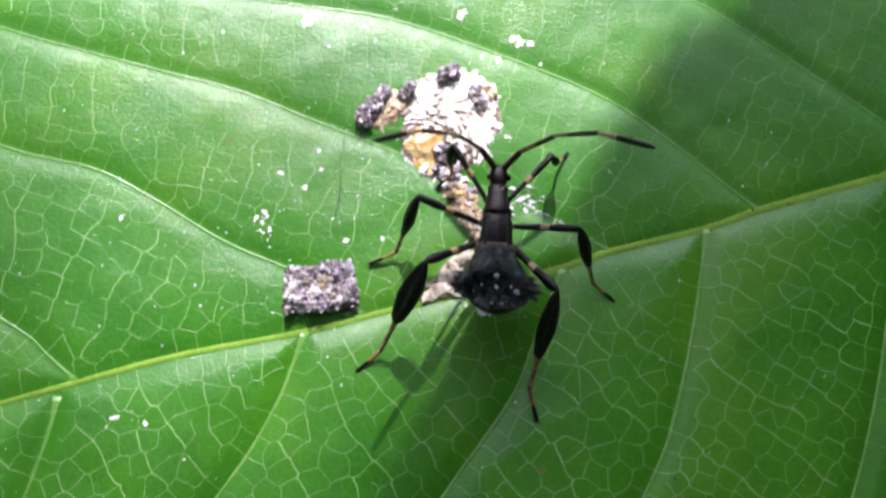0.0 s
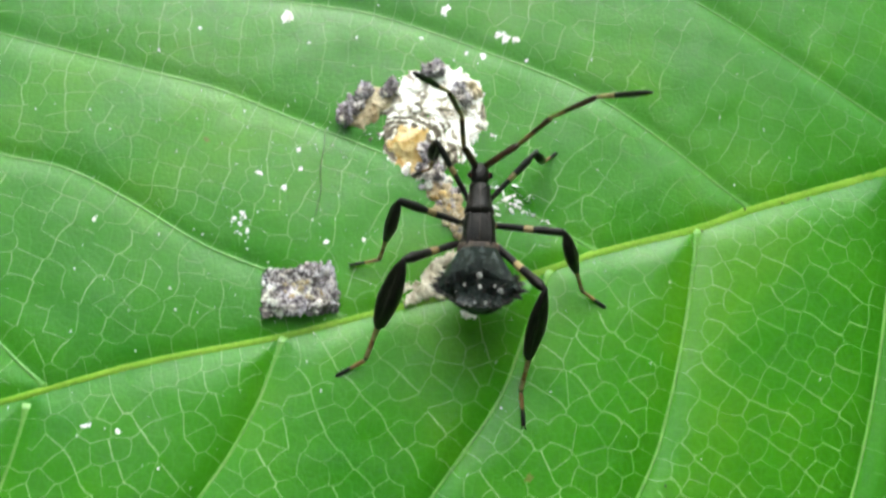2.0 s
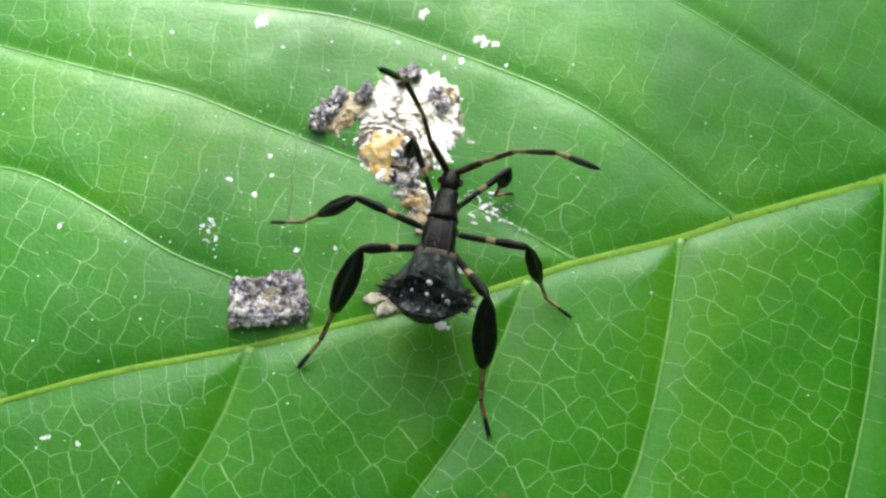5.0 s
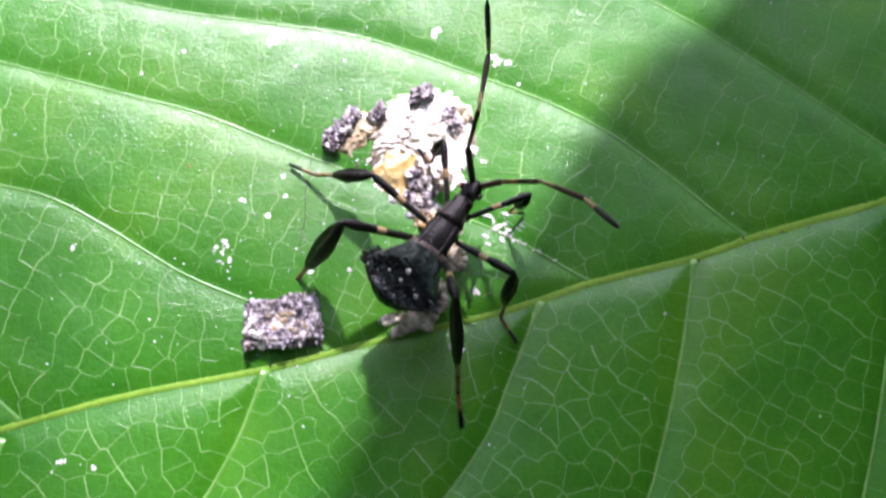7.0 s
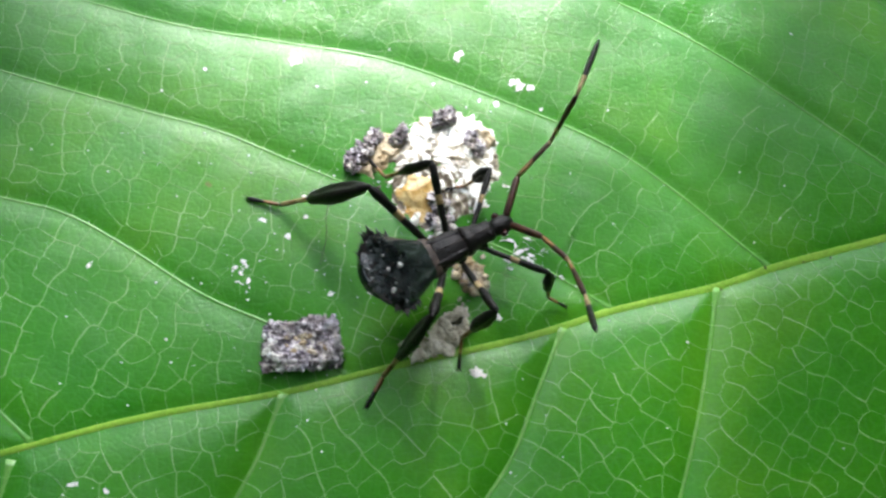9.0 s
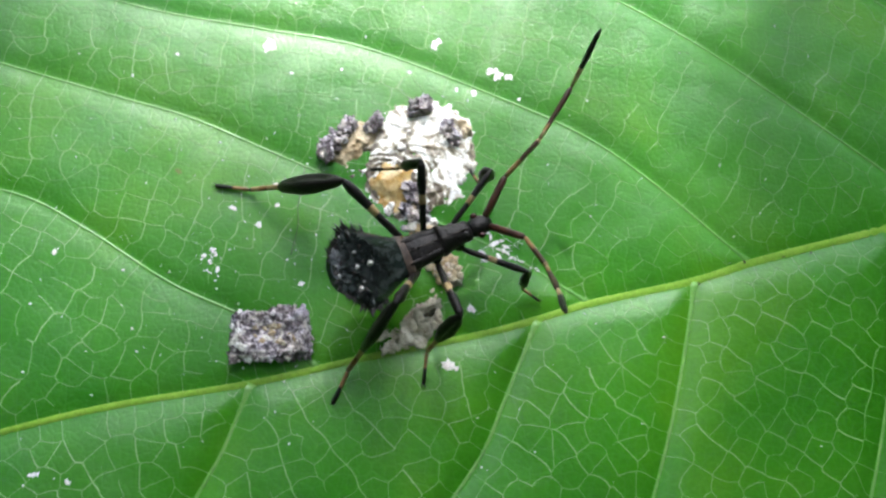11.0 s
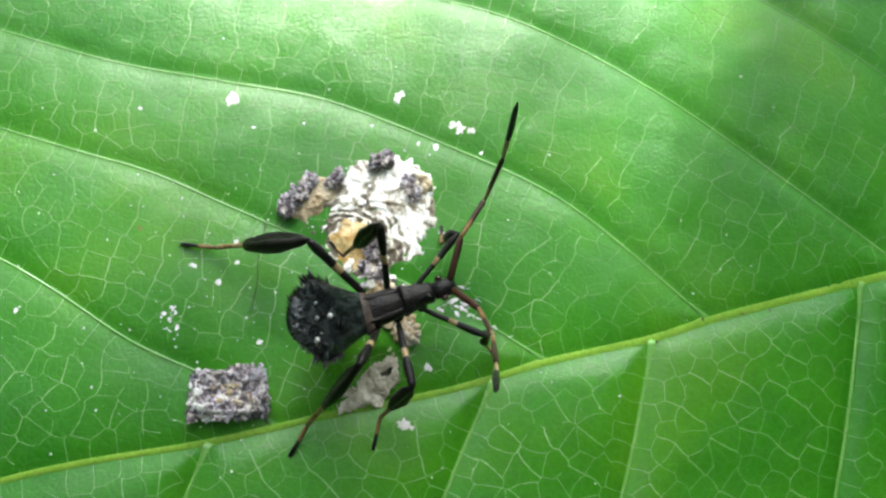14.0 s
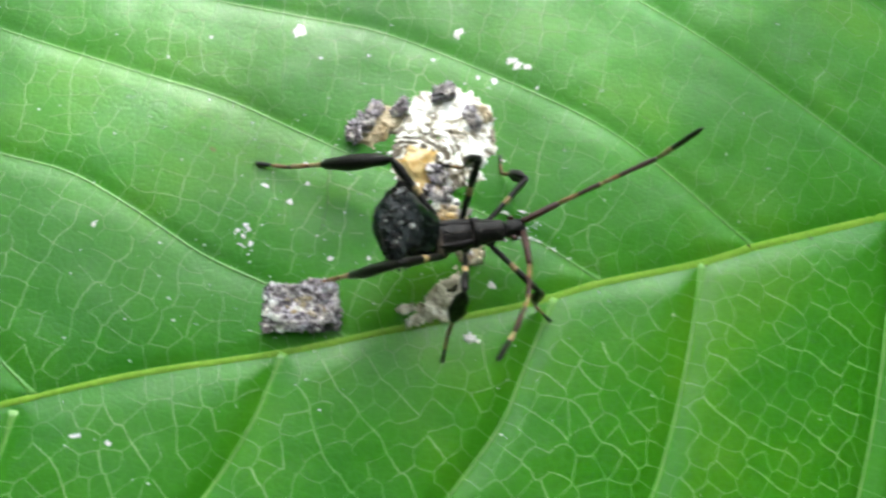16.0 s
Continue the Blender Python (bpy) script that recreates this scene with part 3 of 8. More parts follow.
def white_field(x, y):
    main = 1 - math.hypot((x - 2.0) / (5.4 if y > 8 else 5.4 - 0.55 * (8 - y)), (y - 9.3) / 5.0)
    band = 1 - math.hypot((x - 3.0) / 4.6, (y - 14.6) / 2.3)
    flank = 1 - math.hypot((x - 6.2) / 2.1, (y - 11.8) / 4.6)
    f = max(main, band, flank) + 0.34 * fnoise(x, y, 0.5, 2) + 0.16 * fnoise(x, y, 1.7, 7)
    f -= max(0.0, 1.2 * crater(x, y) + 0.25 * fnoise(x, y, 0.8, 30))
    if f <= 0:
        return f
    r = math.hypot(x - 2.2, y - 8.8) + 0.8 * fnoise(x, y, 0.5, 15)
    folds = 0.07 * math.sin(r * 5.5) * max(0.0, min(1.0, (6.0 - r) / 2.5))
    thick = 0.12 + 0.22 * max(0.0, min(1.0, flank * 2 + 0.3 + 0.5 * fnoise(x, y, 0.6, 16)))
    return min(thick, f * 1.6) * (0.8 + 0.4 * fnoise(x, y, 0.8, 11, 3) + 0.12 * fnoise(x, y, 3.0, 12, 2)) + folds * min(1, f * 4)


def tan_field(x, y):
    f = crater(x, y) + 0.3 * fnoise(x, y, 0.7, 19)
    return f if f <= 0 else min(0.5, 0.8 * f) * (0.8 + 0.4 * fnoise(x, y, 0.6, 23, 2))


def strip_field(x, y):
    u, v = (x + 3.9) * 0.75 + (y - 12.3) * 0.66, -(x + 3.9) * 0.66 + (y - 12.3) * 0.75
    f = 1 - math.hypot(u / 3.1, v / 1.7) + 0.4 * fnoise(x, y, 0.9, 41)
    return f if f <= 0 else min(0.45, f) * (0.6 + 0.8 * abs(fnoise(x, y, 1.1, 43)))


def build_dropping():
    """The big white splash round an amber hollow, dark lumps along its rim and a crumbly trail."""
    thing = tagged(new("bird_dropping"), "dried chalky white bird dropping with amber hollow and dark lumps", "dropping")
    rng = random.Random(5)
    bm = bmesh.new()
    splat(bm, (-7.0, 3.0, 9.5, 18.0), 0.13, white_field)
    part("white_crust", bm, CRUST, thing)
    bm = bmesh.new()
    splat(bm, (-3.5, 4.5, 4.0, 12.5), 0.13, tan_field)
    part("amber_hollow", bm, AMBER, thing, "glossy amber hollow")
    bm = bmesh.new()
    splat(bm, (-7, 9.5, -1, 15), 0.13, strip_field)
    part("tan_rim", bm, TAN, thing)
    bm = bmesh.new()
    sheet(bm, (7.3, 14.0), (1.0, 1.7), 6, 0.2, 0.8, 22, 0.75)
    part("tan_lump", bm, TAN, thing)
    dark = [(-6.8, 10.9, 0.85), (-6.2, 11.7, 0.8), (-5.6, 12.5, 0.85), (-5.0, 13.2, 0.9), (-4.4, 13.9, 0.75), (-2.3, 13.7, 0.6), (-1.9, 14.3, 0.75), (-1.6, 14.9, 0.5),
            (1.9, 15.8, 0.6), (2.5, 16.3, 0.9), (3.1, 16.9, 0.65), (3.4, 16.2, 0.5), (5.4, 14.5, 0.6), (5.8, 13.4, 0.8), (5.2, 13.9, 0.5), (6.0, 12.6, 0.5),
            (1.7, 7.5, 0.75), (1.9, 6.6, 0.65), (2.4, 4.4, 0.7), (1.4, 5.3, 0.6), (3.0, 5.4, 0.55), (2.8, 7.0, 0.45)]
    for i, (x, y, s) in enumerate(dark):
        bm = bmesh.new()
        lump(bm, (x, y, lz(x, y) + 0.35 * s + 0.2), (s * 1.1, s * rng.uniform(0.7, 0.95), s * 0.6), i + 30, 0.85, 16, 22, rng.uniform(0, 3), 1.9)
        part("dark_lump", bm, CAKED if x < -1 or y > 12 else SPECKLED, thing, smooth=False)
    for i in range(36):
        a, r = rng.uniform(0, 6.28), 0.35 + 0.65 * rng.random()
        x, y = 2.6 + 5.2 * r * math.cos(a), 10.8 + 5.6 * r * math.sin(a)
        if white_field(x, y) < 0.1 and rng.random() < 0.85:
            continue
        s = rng.uniform(0.08, 0.26)
        bm = bmesh.new()
        lump(bm, (x, y, lz(x, y) + max(0, white_field(x, y)) + 0.05), (s * 1.7, s, s * 0.35), i + 60, 0.9, 8, 12, rng.uniform(0, 3), 2.4)
        part("white_flake", bm, CHALK, thing, smooth=False)
    for i in range(190):
        t = rng.random() ** 0.8
        x = 1.9 + 4.0 * t + rng.gauss(0, 0.95) * (1.0 - 0.3 * t)
        y = 5.6 - 7.6 * t + rng.gauss(0, 0.4)
        s = rng.uniform(0.14, 0.46)
        bm = bmesh.new()
        lump(bm, (x, y, lz(x, y) + 0.35 * s), (s * rng.uniform(0.9, 1.4), s, s * 0.7), i + 140, 0.8, 9, 12, rng.uniform(0, 3), 2.6)
        part("crumb", bm, rng.choice([TAN, TAN, AMBER, SHRED, CAKED, TAN] if t > 0.3 else [CHALK, CHALK, SPECKLED, CAKED, TAN]), thing, smooth=i % 2 == 0)
    return thing


def flap_field(cx, cy, a, b, turn, seed):
    def field(x, y):
        u = (x - cx) * math.cos(turn) + (y - cy) * math.sin(turn)
        v = -(x - cx) * math.sin(turn) + (y - cy) * math.cos(turn)
        f = 1 - math.hypot(u / a, v / b) + 0.55 * fnoise(x, y, 0.7, seed) + 0.3 * fnoise(x, y, 2.2, seed)
        fold = abs(math.sin(u * 1.1 + 1.1 * fnoise(x, y, 0.4, seed + 3)))
        return f if f <= 0 else 0.08 + min(0.5, 0.4 + 0.5 * f) * fold ** 1.5 * 0.8 + 0.06 * abs(fnoise(x, y, 1.6, seed)) + 0.02 * fnoise(x, y, 4.0, seed)
    return field


def build_shred():
    """The papery beige scrap by the midrib."""
    thing = tagged(new("papery_scrap"), "crumpled beige papery scrap lying beside the midrib", "scrap")
    rng = random.Random(8)
    for i, (x, y, a, b, turn) in enumerate([(3.8, -5.2, 1.3, 1.7, -0.4), (2.4, -6.5, 2.1, 1.3, 0.6), (3.0, -7.5, 1.1, 0.9, 0.2), (0.7, -8.2, 1.6, 0.8, 0.5), (-0.7, -7.3, 1.0, 0.45, 0.1)]):
        bm = bmesh.new()
        splat(bm, (x - 3, y - 3, x + 3, y + 3), 0.075, flap_field(x, y, a, b, turn, 20 + i))
        part("flap", bm, SHRED, thing)
    for i in range(14):
        t = rng.random()
        x, y = 4.4 - 4.4 * t ** 1.3 + rng.gauss(0, 0.5), -4.0 - 4.4 * t + rng.gauss(0, 0.5)
        s = rng.uniform(0.12, 0.3)
        bm = bmesh.new()
        lump(bm, (x, y, lz(x, y) + 0.2 + 0.3 * rng.random()), (s * 1.8, s, s * 0.3), i + 300, 1.0, 7, 11, rng.uniform(0, 3), 2.2)
        part("flap", bm, SHRED if rng.random() < 0.8 else DIRT, thing, smooth=False)
    return thing


def build_specks():
    spots = [(-13.1, 22.5, 0.75, 4), (4.2, 23.9, 0.5, 2), (10.0, 21.0, 0.8, 3), (11.7, 20.4, 0.5, 2), (8.2, 18.3, 0.55, 2), (6.3, 18.6, 0.35, 1), (5.8, -10.2, 0.65, 3),
             (7.8, -4.5, 0.4, 1), (-17.1, -0.6, 0.7, 7), (-26.2, 18.4, 0.22, 1), (-11.1, 5.2, 0.32, 1), (-12.7, 3.1, 0.33, 1), (-8.4, -2.6, 0.33, 1), (-31.4, -0.3, 0.3, 1),
             (-23.6, -7.3, 0.22, 1), (-4.6, -2.3, 0.28, 1), (-11.4, 7.3, 0.3, 2), (-30.5, -20.6, 0.4, 3), (-27.6, -21.2, 0.3, 1), (12.9, 18.0, 0.25, 1), (-15.4, 4.8, 0.35, 4),
             (-10.5, 19.5, 0.35, 2), (20.0, 18.0, 0.2, 1), (-22.0, 21.0, 0.2, 2), (-5.5, 20.2, 0.22, 1), (1.5, 20.4, 0.25, 2)]
    rng = random.Random(3)
    for x, y, s, n in spots:
        bm = bmesh.new()
        loose = n >= 5
        for i in range(n * 2 + 1 + 12 * loose):
            px, py = x + rng.gauss(0, s * (0.75 if loose else 0.45)) * (i > 0), y + rng.gauss(0, s * (1.3 if loose else 0.36)) * (i > 0)
            q = s * rng.uniform(0.25, 0.75) / (1 + 0.1 * n) * (1 if i < n else 0.5) * (0.6 if loose else 1)
            lump(bm, (px, py, lz(px, py) + q * 0.06), (q * 1.4, q, q * 0.2), rng.random() * 50, 1.1, 7, 13, rng.uniform(0, 3), 2.2)
        tagged(part("white_speck", bm, CHALK, smooth=False), "small chalky white speck of dropping on the leaf", "speck", "white specks on the leaf")


def tube_line(points, radius, seg=5):
    rings = []
    pts = [Vector(p) for p in points]
    for i, p in enumerate(pts):
        t = (pts[min(i + 1, len(pts) - 1)] - pts[max(i - 1, 0)]).normalized()
        side = t.cross(Vector((0, 0, 1))).normalized()
        up = side.cross(t)
        rings.append([p + (side * math.cos(a) + up * math.sin(a)) * radius for a in (2 * math.pi * k / seg for k in range(seg))])
    return rings


def build_threads():
    """White threads and smears beside the body."""
    thing = tagged(new("white_threads"), "fine white threads and smears stuck to the leaf", "thread")
    rng = random.Random(17)
    for i in range(16):
        x, y = rng.uniform(8.8, 13.0), rng.uniform(0.6, 4.2)
        a = rng.uniform(0, 6.3)
        pts = []
        for k in range(6):
            pts.append((x, y, lz(x, y) + 0.06))
            a += rng.uniform(-0.7, 0.7)
            x, y = x + 0.17 * math.cos(a), y + 0.17 * math.sin(a)
        bm = bmesh.new()
        ring_tube(bm, tube_line(pts, rng.uniform(0.012, 0.03)))
        part("thread", bm, THREAD, thing)
    patches = [(9.3, 3.4, 0.4), (10.2, 2.2, 0.55), (11.0, 3.6, 0.3), (10.6, 0.9, 0.4), (9.0, 1.2, 0.35), (11.4, 1.9, 0.35), (9.8, 2.9, 0.3), (10.9, 2.5, 0.25), (9.2, 0.4, 0.3)]
    # a broken white streak along the root of a side vein
    for k in range(26):
        t = rng.random() ** 1.3
        patches.append((10.6 + 5.4 * t + rng.gauss(0, 0.08), 1.7 - 3.0 * t + rng.gauss(0, 0.1), rng.uniform(0.10, 0.26) * (1.2 - 0.7 * t)))
    for x, y, s in patches:
        bm = bmesh.new()
        lump(bm, (x, y, lz(x, y) + 0.03), (s * 0.9, s * 0.4, 0.07), x * 3, 1.1, 8, 14, -0.5 + rng.gauss(0, 0.5), 2.4)
        part("smear", bm, THREAD, thing, smooth=False)


def build_dust():
    """Fine white grains scattered over the blade."""
    rng = random.Random(31)
    bm = bmesh.new()
    for i in range(420):
        if i < 240:
            x, y = rng.gauss(-12, 12), rng.gauss(4, 9)
        else:
            x, y = rng.uniform(-45, 45), rng.uniform(-28, 32)
        r = 0.03 + 0.10 * rng.random() ** 3
        z = lz(x, y)
        ring = [bm.verts.new((x + r * rng.uniform(0.6, 1.3) * math.cos(a), y + r * rng.uniform(0.6, 1.3) * math.sin(a), z + 0.01)) for a in (k * 1.2566 for k in range(5))]
        tip = bm.verts.new((x, y, z + r * 0.8))
        for k in range(5):
            bm.faces.new((ring[k], ring[(k + 1) % 5], tip))
    tagged(part("dust", bm, CHALK, smooth=False), "fine white grains scattered over the leaf", "dust", kind="stuff")


def build_marks():
    """A dark hair, specks of dirt by the midrib and small rusty blemishes."""
    path = smooth_path([(-8.7, 9.5), (-8.8, 7.4), (-9.1, 5.2), (-9.0, 3.2), (-9.5, 0.2)], 0.4)
    bm = bmesh.new()
    ring_tube(bm, tube_line([(p[0], p[1], lz(*p) + 0.07) for p in path], 0.036))
    tagged(part("hair", bm, DIRT), "thin dark hair lying on the leaf", "hair")
    rng = random.Random(12)
    for x, y, r in ((35.5, 1.2, 0.12), (39.6, 1.9, 0.09), (42.5, 2.4, 0.09), (30.6, -1.2, 0.09), (24.6, -27.0, 0.09)):
        bm = bmesh.new()
        lump(bm, (x, y, lz(x, y) + 0.12), (r * 1.7, r, r * 0.5), rng.random() * 20, 0.6, 6, 9, rng.uniform(0, 3), 2)
        tagged(part("dirt_speck", bm, DIRT, smooth=False), "tiny dark speck of dirt on the leaf", "speck", "dark specks on the leaf")
    for x, y, r in ((11.2, -26.1, 0.45), (-20.8, 8.3, 0.34), (-19.4, 8.0, 0.15)):
        bm = bmesh.new()
        splat(bm, (x - 2, y - 2, x + 2, y + 2), 0.1, lambda px, py: 0.02 if math.hypot(px - x, py - y) < r * (1 + 0.6 * fnoise(px, py, 1.5, 3)) else -1)
        ob = part("leaf_blemish", bm, BLEMISH)
        ob.parent = leaf


build_pellet()
build_dropping()
build_shred()
build_specks()
build_threads()
build_dust()
build_marks()

# ---- the bug ----
bug = tagged(new("bug"), "black leaf-footed bug nymph with spiny upturned abdomen", "insect")
limb = {}


def oval(x, cz, w, top, low, n=20, power=2.0):
    """A ring across the body at x: half width w, height above and below cz."""
    ring = []
    for k in range(n):
        a = 2 * math.pi * k / n
        c, s = math.cos(a), math.sin(a)
        e = 2 / power
        ring.append((x, w * math.copysign(abs(c) ** e, c), cz + (top if s > 0 else low) * math.copysign(abs(s) ** e, s)))
    return ring


def build_body():
    bm = bmesh.new()
    ring_tube(bm, [oval(*q) for q in ((8.75, 0.12, 0.25, 0.15, 0.15), (8.6, 0.12, 0.62, 0.35, 0.4), (8.3, 0.12, 0.82, 0.5, 0.6), (7.9, 0.12, 0.9, 0.62, 0.7),
                                      (7.5, 0.1, 0.98, 0.68, 0.75), (7.1, 0.08, 0.95, 0.66, 0.75), (6.75, 0.05, 0.8, 0.58, 0.7), (6.45, 0.0, 0.7, 0.5, 0.65))])
    head = part("head", bm, BLACK, bug)
    for s in (1, -1):
        bm = bmesh.new()
        lump(bm, (7.35, 0.98 * s, 0.28), (0.36, 0.3, 0.34), 1, 0.03, 8, 12)
        part("eye", bm, EYE, head, "dark red compound eye")
        bm = bmesh.new()
        lump(bm, (8.35, 0.5 * s, 0.3), (0.36, 0.27, 0.27), 2, 0.1, 8, 10)
        part("antenna_socket", bm, BLACK, head)
    bm = bmesh.new()
    ring_tube(bm, [oval(*q) for q in ((6.6, 0.0, 0.62, 0.46, 0.6), (6.45, 0.05, 0.95, 0.6, 0.8), (6.2, 0.08, 1.06, 0.68, 0.95), (5.7, 0.1, 1.02, 0.72, 1.0), (5.2, 0.1, 1.1, 0.78, 1.05),
                                      (4.6, 0.12, 1.22, 0.88, 1.15), (4.1, 0.15, 1.32, 1.0, 1.2), (3.7, 0.16, 1.5, 1.08, 1.2), (3.42, 0.12, 1.52, 1.02, 1.2), (3.28, 0.0, 1.4, 0.8, 1.1))])
    part("pronotum", bm, BLACK, bug)
    bm = bmesh.new()
    ring_tube(bm, [oval(*q) for q in ((3.4, 0.0, 1.3, 0.76, 1.1), (3.1, 0.05, 1.42, 0.9, 1.25), (2.3, 0.05, 1.5, 0.98, 1.35), (1.2, 0.05, 1.62, 0.96, 1.35), (0.4, 0.0, 1.72, 0.88, 1.3),
                                      (-0.1, 0.0, 1.7, 0.75, 1.2))])
    part("thorax", bm, BLACK, bug)
    bm = bmesh.new()
    ring_tube(bm, [oval(*q) for q in ((6.0, -0.75, 0.5, 0.3, 0.35), (4.5, -0.85, 0.85, 0.4, 0.5), (2.0, -0.95, 1.1, 0.4, 0.55), (-0.2, -0.95, 1.2, 0.4, 0.5))])
    part("underside", bm, RUST, bug, "rusty brown underside")
    for x, y in ((5.1, 0.95), (2.6, 1.25), (0.5, 1.35)):
        for s in (1, -1):
            bm = bmesh.new()
            lump(bm, (x, y * s, -0.5), (0.55, 0.5, 0.45), x, 0.2, 8, 12)
            part("coxa", bm, TUBERCLE, bug)
    for s in (1, -1):
        bm = bmesh.new()
        ring_tube(bm, tube_line([(x, y * s, z) for x, y, z in ((6.2, 0.78, 0.42), (5.4, 0.86, 0.5), (4.6, 1.02, 0.55), (4.0, 1.22, 0.62), (3.5, 1.4, 0.6), (3.2, 1.32, 0.5), (2.2, 1.42, 0.5), (0.6, 1.6, 0.45))], 0.032))
        part("side_line", bm, LINE, bug, "thin pale line along the side")
    rng = random.Random(44)
    bm = bmesh.new()
    for i in range(70):
        x, a = rng.uniform(0.2, 6.3), rng.uniform(0.25, 2.9)
        w = float(np.interp(x, [0.2, 3.2, 3.7, 5.2, 6.3], [1.66, 1.4, 1.46, 0.96, 0.9]))
        h = float(np.interp(x, [0.2, 3.2, 3.7, 5.2, 6.3], [0.9, 0.92, 1.2, 0.86, 0.72]))
        r = rng.uniform(0.06, 0.17)
        lump(bm, (x, w * math.cos(a), h * math.sin(a)), (r * 1.3, r, r * 0.8), i, 0.4, 5, 7, rng.uniform(0, 3))
    part("granules", bm, TUBERCLE, bug, "rough granules on the back")
    for s in (1, -1):
        bm = bmesh.new()
        rings = []
        for k in range(9):
            u = k / 8
            x, w = 3.3 - 3.4 * u, 0.46 * math.sin(math.pi * (0.18 + 0.74 * u)) + 0.05
            rings.append([(x, s * (0.98 + 0.2 * u) + w * math.cos(a), 0.72 - 0.05 * u + 0.22 * math.sin(a) - 0.28 * abs(math.cos(a)) * (1 if math.cos(a) * s > 0 else 0.2))
                          for a in (2 * math.pi * j / 10 for j in range(10))])
        ring_tube(bm, rings)
        part("wing_pad", bm, BLACK, bug)
    bm = bmesh.new()
    ring_tube(bm, tube_line([(x, 0.0, z) for x, z in ((6.2, 0.8), (5.4, 0.9), (4.7, 1.0), (4.1, 1.13), (3.6, 1.21), (3.2, 1.0), (2.3, 1.05), (1.2, 1.04), (0.4, 0.92))], 0.035))
    part("midline", bm, LINE, bug, "thin pale line along the back")
    bm = bmesh.new()
    ring_tube(bm, [oval(x, 0.02, w, t, 1.25) for x, w, t in ((0.25, 1.93, 0.9), (0.0, 2.02, 0.96), (-0.4, 2.15, 0.94), (-0.6, 2.1, 0.8))])
    part("waist_band", bm, WAIST, bug, "brown-grey band at the waist")


OUTLINE = ((0, 1.9), (0.12, 2.35), (0.25, 2.9), (0.4, 3.5), (0.5, 3.8), (0.57, 3.95), (0.63, 3.85), (0.68, 3.5), (0.73, 2.95), (0.78, 2.6), (0.86, 2.35), (0.93, 1.95), (0.97, 1.45), (1.0, 0.7))


def dome(u):
    """How high the back stands over the rim."""
    return (1.0 + 0.55 * math.sin(math.pi * u)) * (1 - u) ** 0.5 + 0.15


def abdomen_frame(u):
    """The place and lean of the abdomen's spine at u, which curls up to the rear."""
    x = z = 0.0
    n = 30
    for k in range(int(n * u + 0.5)):
        a = radians(-6 + 52 * min(1.0, (k / n) / 0.85) ** 1.25)
        x -= 7.6 / n * math.cos(a)
        z += 7.6 / n * math.sin(a)
    a = radians(-6 + 52 * min(1.0, u / 0.85) ** 1.25)
    return Vector((-0.3 + x, 0, 0.1 + z)), Vector((math.sin(a), 0, math.cos(a)))


def abdomen_width(u):
    return float(np.interp(u, [q[0] for q in OUTLINE], [q[1] for q in OUTLINE]))


